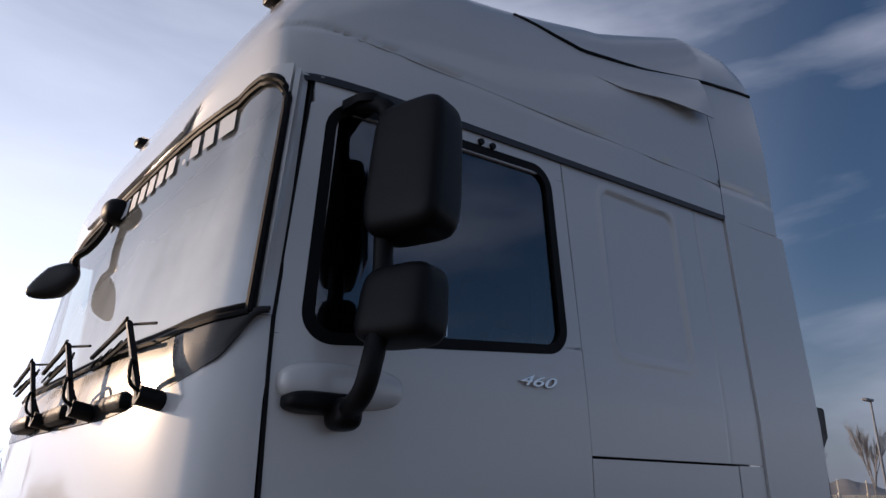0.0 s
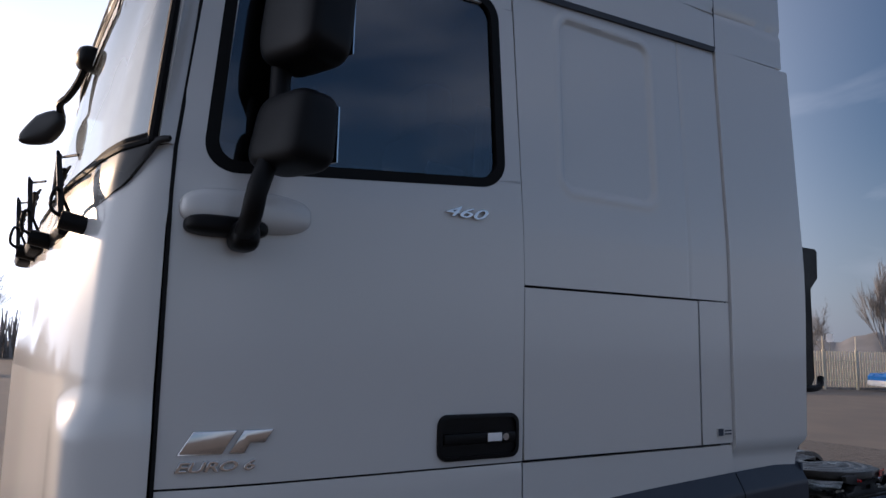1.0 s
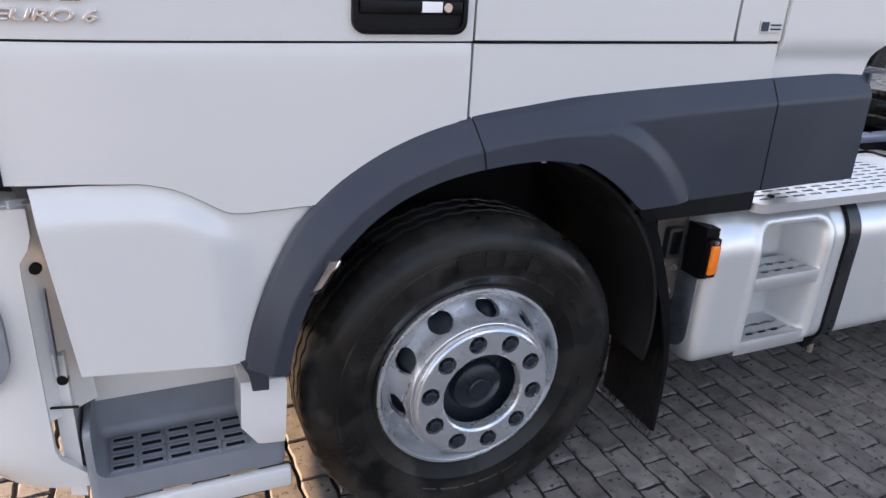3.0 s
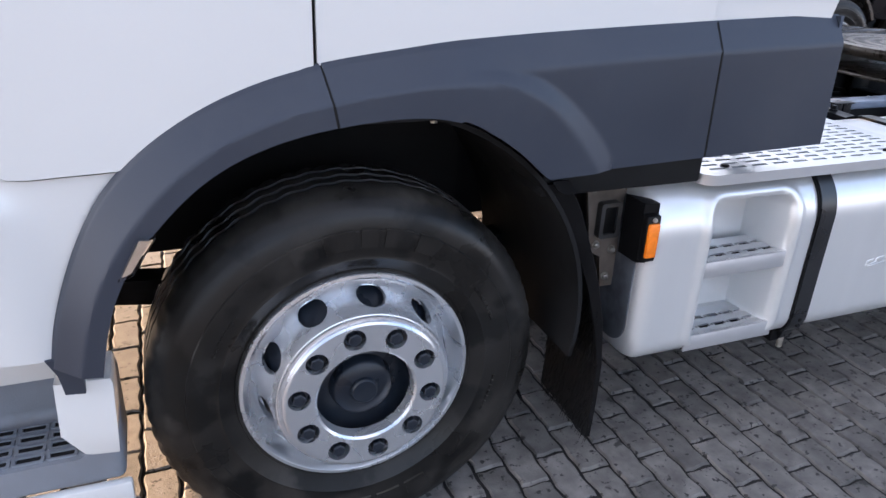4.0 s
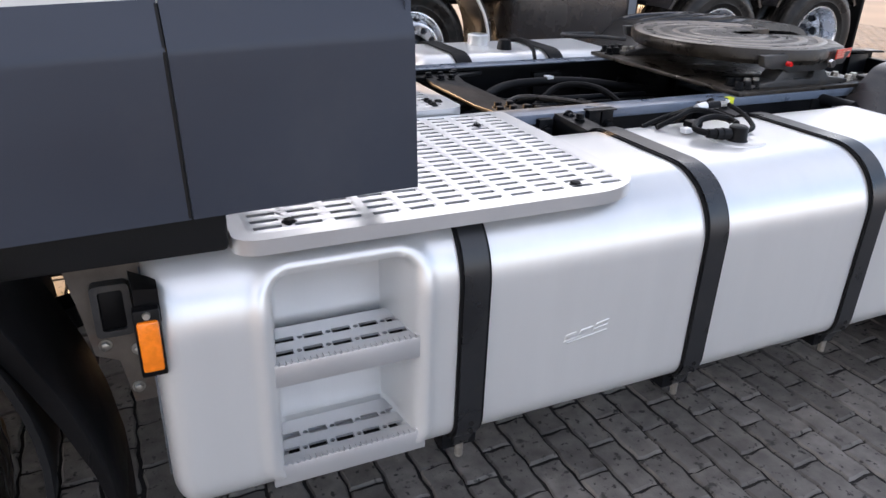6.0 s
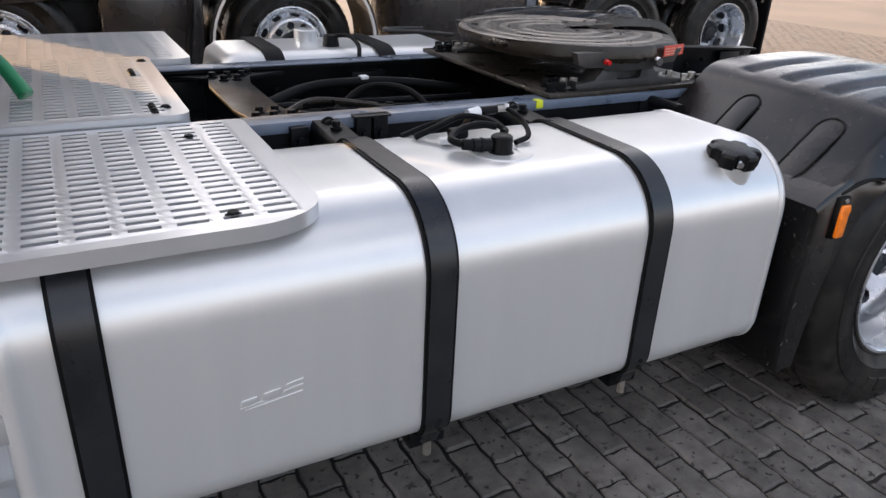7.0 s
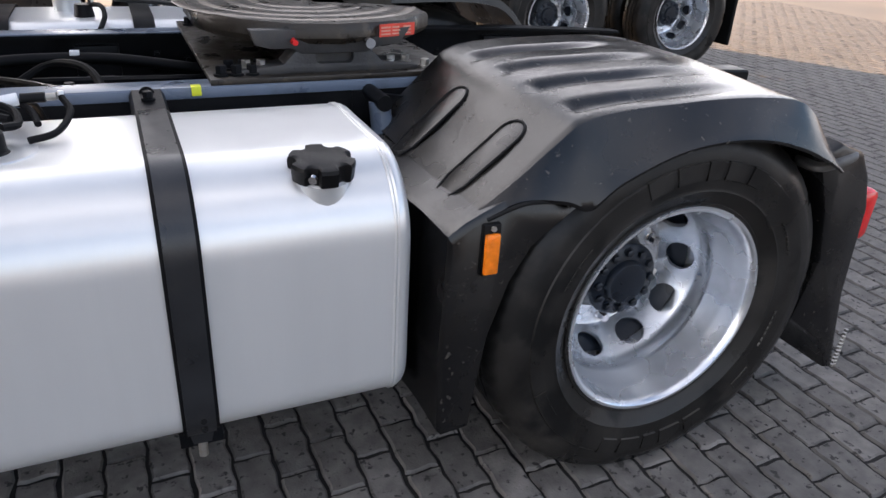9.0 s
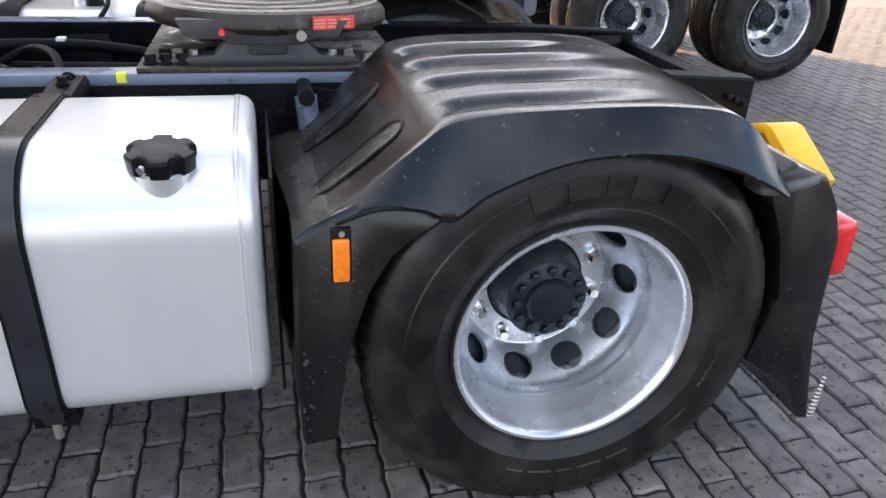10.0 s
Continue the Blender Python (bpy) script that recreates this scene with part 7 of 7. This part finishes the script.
arch = loft([[(3.13 + r * math.cos(a), y + 0.10, 0.53 + r * math.sin(a)) for r, y in ((0.63, 4.22), (0.66, 4.22), (0.66, 4.70), (0.63, 4.70))] for a in steps(radians(-5), radians(185), 24)])
part("wheel_arch", arch, M_CARBODY, nb, "dark wheel arch with a pale edge")
part("arch_edge", loft([[(3.13 + r * math.cos(a), y + 0.10, 0.53 + r * math.sin(a)) for r, y in ((0.622, 4.212), (0.640, 4.212), (0.640, 4.235), (0.622, 4.235))] for a in steps(radians(-5), radians(185), 24)]), M_PAINT, nb, "pale arch edge")
# cab rises out of view; its front and height set where shadow falls
part("cab", loft([[(x, y, z) for x, z in ((0.00, 0.75), (2.20, 0.95), (2.20, 3.30), (0.20, 3.30), (0.00, 2.1))] for y in (4.26, 6.66)]), M_CARBODY, nb, "dark cab of the neighbouring truck")
part("tank", box(3.95, 5.20, 4.30, 4.95, 0.45, 1.20, 0.07), M_CARBODY, nb, "dark tank")
part("tank", box(5.22, 5.35, 4.40, 4.9, 0.5, 1.2, 0.04), M_STEPGREY, nb)
part("cylinder", tube([(4.05, 4.45, 0.75), (4.05, 4.45, 1.25)], 0.06, 16), M_STEPGREY, nb, "grey upright filter")
part("mud_flap", box(8.02, 8.06, 4.12, 4.95, 0.25, 1.15, 0.01), M_RUBBER, nb)
# unseen tall box, added so its shadow covers the yard
part("body", box(2.5, 8.05, 4.3, 6.6, 1.30, 2.90, 0.03), M_CARBODY, nb, "dark body out of view, added to shade the yard")
for x in (6.06, 7.39):
    part("mudguard", loft([[(x + r * math.cos(a), y, 0.56 + r * math.sin(a)) for r, y in ((0.60, 4.14), (0.63, 4.14), (0.63, 4.95), (0.60, 4.95))] for a in steps(radians(25), radians(155), 16)]), M_CARBODY, nb)
part("axle", box(5.98, 6.08, 4.6, 6.3, 0.45, 0.62, 0.03), M_FRAME, nb)
part("axle", box(7.34, 7.44, 4.6, 6.3, 0.45, 0.62, 0.03), M_FRAME, nb)
part("side_box", box(1.78, 2.46, 4.36, 5.0, 0.35, 1.10, 0.03), M_CARBODY, nb, "dark side box")
part("subframe", box(2.3, 8.0, 4.9, 5.95, 1.10, 1.30, 0.02), M_FRAME, nb)
part("inner_frame", box(0.15, 2.2, 4.5, 6.4, 0.40, 0.95, 0.03), M_FRAME, nb)
part("ladder", tube([(2.30, 4.25, 0.45), (2.45, 4.25, 1.6)], 0.025, 8), M_FRAME, nb)

# ---- fence, cars, trees, lamp ----
# grey lifted to paint in the haze over the far trees
M_BARK = material("bark", (0.24, 0.225, 0.215), 0.9, spread=0.3, scale=4)


def placed(bm, at, yaw):
    bm.transform(Matrix.Translation(at) @ Matrix.Rotation(yaw, 4, "Z"))
    return bm


M_FENCE = material("fence_cream", (0.62, 0.56, 0.44), 0.6, spread=0.1, scale=2)
fence = thing("palisade_fence", (34, 18, 0), "cream palisade fence round the yard", "fence")
fd = Vector((0.904, -0.42, 0)).normalized()
f0 = Vector((36.37, 19.85, 0))
pick = link("picket", box(-0.042, 0.042, -0.01, 0.01, 0.14, 2.02, 0.004), M_FENCE, 0)
pole = link("post", box(-0.07, 0.07, -0.05, 0.05, 0.0, 2.10, 0.01), M_FENCE, 0)
ang = math.atan2(fd.y, fd.x)
brace = link("post_top", box(-0.025, 0.025, -0.02, 0.02, 2.08, 2.80, 0.005), M_FENCE, 0)
for k in range(-78, 104):
    at = Matrix.Translation(f0 + fd * (0.148 * k)) @ Matrix.Rotation(ang, 4, "Z")
    for name, me, m in [("picket", pick, at)] + ([("post", pole, at @ Matrix.Translation((0, -0.07, 0))), ("post_top", brace, at @ Matrix.Translation((0, -0.07, 0)))] if k % 13 == 0 else []):
        ob = new(name, me)
        ob.parent = fence
        ob.matrix_parent_inverse = Matrix.Translation(-fence.location)
        ob.matrix_basis = m
part("kerb_board", placed(box(-11.6, 15.3, -0.03, 0.03, 0.0, 0.12), f0, ang), M_BARK, fence, "dark board along the fence's foot")
for z in (0.45, 1.50):
    part("rail", placed(box(-11.6, 15.3, 0.01, 0.05, z, z + 0.05), f0, ang), M_FENCE, fence)


def bare_tree(at, h, seed, spread=0.5):
    r = random.Random(seed)
    tr = thing("bare_tree", at, "leafless winter tree beyond the fence", "tree", "trees beyond the fence")
    bm = bmesh.new()
    tw = bmesh.new()
    def grow(p, d, length, rad, depth):
        q = p + d * length
        tube([p, p + d * length * 0.5 + Vector((r.uniform(-.03, .03), r.uniform(-.03, .03), 0)) * length, q], rad, 5 if depth > 1 else 3, bm if depth > 2 else tw, 0.65)
        if depth == 0:
            return
        for _ in range(4):
            nd = (d + Vector((r.uniform(-1, 1), r.uniform(-1, 1), r.uniform(-0.3, 0.7))) * spread).normalized()
            grow(p + d * length * r.uniform(0.45, 1.0), nd, length * r.uniform(0.6, 0.85), rad * 0.6, depth - 1)
    grow(Vector(at), Vector((0, 0, 1)), h * 0.32, h * 0.010, 5)
    part("trunk", bm, M_BARK, tr)
    part("crown", tw, M_BARK, tr, "bare twigs")
    return tr


for k, (dx, dy, far, h, spread) in enumerate(((0.872, 0.490, 66, 6.6, 0.60), (0.862, 0.507, 70, 5.5, 0.62), (0.900, 0.436, 84, 10.5, 0.20), (0.904, 0.428, 86, 11.0, 0.18), (0.909, 0.416, 85, 10.0, 0.20), (0.930, 0.366, 80, 9.5, 0.24))):
    bare_tree((-1.33 + dx * far, -1.63 + dy * far, 0), h, 20 + k, spread)
for k, (x, y, h) in enumerate(((-9, 52, 7), (-2, 56, 8), (6, 60, 6), (14, 62, 7.5))):
    bare_tree((x, y, 0), h, 40 + k)

# hedge and thicket far off on the sun's side of the yard
hd = new("hedge", bpy.data.meshes.new("tmp_hedge"))
hb_ = bmesh.new()
hr = random.Random(77)
for k in range(2600):
    a = hr.uniform(-75, 45)
    p = Vector((a, 74 + 0.12 * a + hr.uniform(-3, 3), 0))
    top = (2.6 + 1.4 * math.sin(a * 0.21) + 1.1 * math.sin(a * 0.57 + 1)) * hr.uniform(0.45, 1.25)
    tube([p, p + Vector((hr.uniform(-0.6, 0.6), hr.uniform(-0.5, 0.5), max(0.6, top)))], hr.uniform(0.05, 0.22), 4, bm=hb_, taper=0.3)
hd.data = link("hedge", hb_, M_BARK, 0)
tagged(hd, "leafless brown thicket along the yard's edge", "hedge", kind="stuff")

# low wooded rise far off behind the fence
M_WOODS = material("distant_woods", (0.20, 0.20, 0.205), 0.95, spread=0.3, scale=0.05)
rise = bmesh.new()
sheet(lambda u, v: (300 * math.cos(u) + v * 20, 300 * math.sin(u) + v * 10, v * (8.0 + 1.6 * math.sin(u * 31) + 1.1 * math.sin(u * 83 + 1) + 0.5 * math.sin(u * 211))), steps(-0.2, 0.95, 160), [0, 0.5, 1], rise)
tagged(new("backdrop", link("backdrop", rise, M_WOODS, 60)), "hazy grey woods on the horizon", "woods", kind="structure")

M_CARBLUE = material("blue_car_paint", (0.02, 0.20, 0.62), 0.3, coat=0.6, spread=0.05)
M_CARGREEN = material("green_car_paint", (0.12, 0.5, 0.08), 0.3, coat=0.6, spread=0.05)


def car(at, yaw, paint, label):
    c = thing("car", at, label, "car")
    m = Matrix.Translation(at) @ Matrix.Rotation(yaw, 4, "Z")
    def put(bm):
        bm.transform(m)
        return bm
    sec = [(-2.05, 0.35), (-2.1, 0.75), (-1.95, 0.92), (-1.0, 1.0), (-0.35, 1.42), (0.9, 1.45), (1.7, 1.05), (2.05, 0.95), (2.1, 0.4)]
    part("body", put(loft([[(x, y, z if k in (1, 2) else z * 0.97 + 0.01) for x, z in sec] for k, y in enumerate((-0.86, -0.80, 0.80, 0.86))])), paint, c)
    part("door", put(prism([(-0.82, 0.40), (0.42, 0.40), (0.42, 0.97), (-0.82, 0.95)], -0.876, -0.84, 0.004)), M_CARGREEN, c, "green car door")
    part("bumper", put(box(-2.16, -1.78, -0.87, 0.87, 0.26, 0.56, 0.06)), M_WHITE, c, "pale bumper")
    part("side_window", put(prism([(-0.85, 1.0), (-0.32, 1.34), (0.85, 1.37), (1.4, 1.05)], -0.875, -0.865)), M_BLACK, c)
    part("wheel", put(lathe([(0, -0.02), (0.2, -0.02), (0.21, 0.0), (0.31, -0.01), (0.32, 0.03), (0.32, 0.2)], (-1.3, -0.88, 0.32), 20)), M_RIM, c)
    part("wheel", put(lathe([(0, -0.02), (0.2, -0.02), (0.21, 0.0), (0.31, -0.01), (0.32, 0.03), (0.32, 0.2)], (1.25, -0.88, 0.32), 20)), M_RIM, c)
    part("headlamp", put(box(-2.08, -1.95, -0.82, -0.55, 0.68, 0.82, 0.03)), M_LENS, c)
    return c


car(tuple(Vector((36.08, 17.20, 0)) + 3.2 * fd + 0.88 * Vector((-fd.y, fd.x, 0))), ang, M_CARBLUE, "small blue and green car parked at the fence")
sign = thing("sign_board", (40.04, 21.47, 0), "small white sign on a thin pole beyond the fence", "sign")
part("pole", tube([(40.04, 21.47, 0), (40.04, 21.47, 2.95)], 0.03, 8), M_STEPGREY, sign)
part("board", placed(prism(rounded(-0.17, 0.17, 2.55, 3.05, 0.08), -0.02, 0.02), (40.04, 21.44, 0), ang - 0.5), M_WHITE, sign, "white sign plate")

lamp_at = (-1.775 + 1.13 * 26, -1.41 + 0.424 * 26, 0)
sl = thing("street_lamp", lamp_at, "slim grey street lamp mast in the yard", "street lamp")
part("mast", tube([(lamp_at[0], lamp_at[1], 0), (lamp_at[0] - 0.05, lamp_at[1], 5.3)], 0.06, 10, taper=0.6), M_STEPGREY, sl)
part("lantern", box(lamp_at[0] - 0.6, lamp_at[0] + 0.05, lamp_at[1] - 0.1, lamp_at[1] + 0.1, 5.25, 5.35, 0.03), M_STEPGREY, sl)

# ---- ground ----
M_GROUND = material("yard_paving", (0.15, 0.13, 0.11), 0.85, spread=0.2, scale=0.6, grain=0.6, grain_scale=25, dirt=0.4, dirt_color=(0.09, 0.085, 0.08), dirt_scale=0.25)
gm = bmesh.new()
sheet(lambda x, y: (x, y, -0.012), [-400, -60, -6, 16, 60, 400], [-400, -60, -6, 16, 60, 400], gm)
gr = new("ground", link("ground", gm, M_GROUND, 0))
tagged(gr, "broad paved truck yard with sandy joints", "ground", kind="structure")
bed = new("paving_bed", link("paving_bed", sheet(lambda x, y: (x, y, -0.009), steps(-5.0, 13.4, 6), steps(-4.2, 8.4, 6)), M_SAND, 0))
tagged(bed, "dark sandy joints between the pavers", "ground", kind="structure")
pav = thing("pavement", (3.0, 0.5, 0), "worn concrete block pavers laid in running bond", "pavement", kind="structure")
PX, PY, X0 = 0.107, 0.214, 2.641
rnd = random.Random(7)


WAVE = 0.0030                                    # depth of the interlocking zigzag


def block(cx, cy, yaw, j):
    """Top and shoulder outline of one interlocking paver with worn, uneven edges."""
    hx, hy = PX / 2 - 0.0042, PY / 2 - 0.0042
    dz = j.uniform(-0.003, 0.0015)
    tx, ty = j.uniform(-0.014, 0.014), j.uniform(-0.009, 0.009)
    side = [(-1.0, 0), (-0.75, 1), (-0.25, -1), (0.25, 1), (0.75, -1), (1.0, 0)]
    ends = [(0.5, 1), (-0.5, -1)]
    line = [(1, f, w * WAVE, 0) for f, w in side] + [(f, 1, 0, w * WAVE) for f, w in ends] + [(-1, f, w * WAVE, 0) for f, w in reversed(side)] + [(-f, -1, 0, -w * WAVE) for f, w in ends]
    mid, topv = [], []
    for fx, fy, ox, oy in line:
        wob, wob2 = j.uniform(-0.0024, 0.0024), j.uniform(-0.0024, 0.0024)
        x, y = fx * hx + ox + wob, fy * hy + oy + wob2
        z = dz + tx * x + ty * y
        mid.append((cx + x, cy + y, z - 0.008))
        topv.append((cx + x - math.copysign(0.006, fx) * (abs(fx) > 0.9) + j.uniform(-.001, .001), cy + y - math.copysign(0.006, fy) * (abs(fy) > 0.9), z))
    return mid, topv


NB = 16
PAV_MESH = []
for s in range(14):
    j = random.Random(100 + s)
    mid, topv = block(0, 0, 0, j)
    bm = bmesh.new()
    a = [bm.verts.new((x, y, -0.03)) for x, y, z in mid]
    b = [bm.verts.new(p) for p in mid]
    c = [bm.verts.new(p) for p in topv]
    for k in range(NB):
        q = (k + 1) % NB
        bm.faces.new((a[k], a[q], b[q], b[k]))
        bm.faces.new((b[k], b[q], c[q], c[k]))
    bm.faces.new(c)
    PAV_MESH.append(link("paver", bm, M_PAVER, 25))
verts, faces = [], []
near_list = []
for i in range(-76, 104):
    cx = X0 + PX * (i + 0.5)
    off = 0.240 + (0.0 if i % 2 == 0 else PY / 2)
    for k in range(-22, 40):
        cy = off + PY * (k + 0.5)
        if cy < -4.3 or cy > 8.6 or cx < -5.2 or cx > 13.6:
            continue
        if -1.0 < cx < 5.6 and -0.35 < cy < 0.75 and not (0.85 < cx < 3.0 and cy > 0.62) and not (-0.2 < cx < 0.2):
            near_list.append((cx, cy))
        else:
            mid, topv = block(cx, cy, 0, rnd)
            n = len(verts)
            verts += mid + topv
            for q in range(NB):
                faces.append((n + q, n + (q + 1) % NB, n + NB + (q + 1) % NB, n + NB + q))
            faces.append(tuple(n + NB + q for q in range(NB)))
near_list.sort(key=lambda c: abs(c[1] - 0.25) + 0.05 * abs(c[0] - 2.6))
for cx, cy in near_list[300:]:
    mid, topv = block(cx, cy, 0, rnd)
    n = len(verts)
    verts += mid + topv
    for q in range(NB):
        faces.append((n + q, n + (q + 1) % NB, n + NB + (q + 1) % NB, n + NB + q))
    faces.append(tuple(n + NB + q for q in range(NB)))
me = bpy.data.meshes.new("paver_field")
me.from_pydata(verts, [], faces)
me.materials.append(M_PAVER)
fld = new("paver_field", me)
attach(fld, pav)
tagged(fld, "field of worn concrete pavers", kind="stuff")
for n, (cx, cy) in enumerate(near_list[:300]):
    ob = new("paver", PAV_MESH[n % len(PAV_MESH)])
    ob.parent = pav
    ob.matrix_parent_inverse = Matrix.Translation(-pav.location)
    ob.matrix_basis = Matrix.Translation((cx, cy, 0)) @ Matrix.Rotation(math.pi if rnd.random() < 0.5 else 0, 4, "Z")
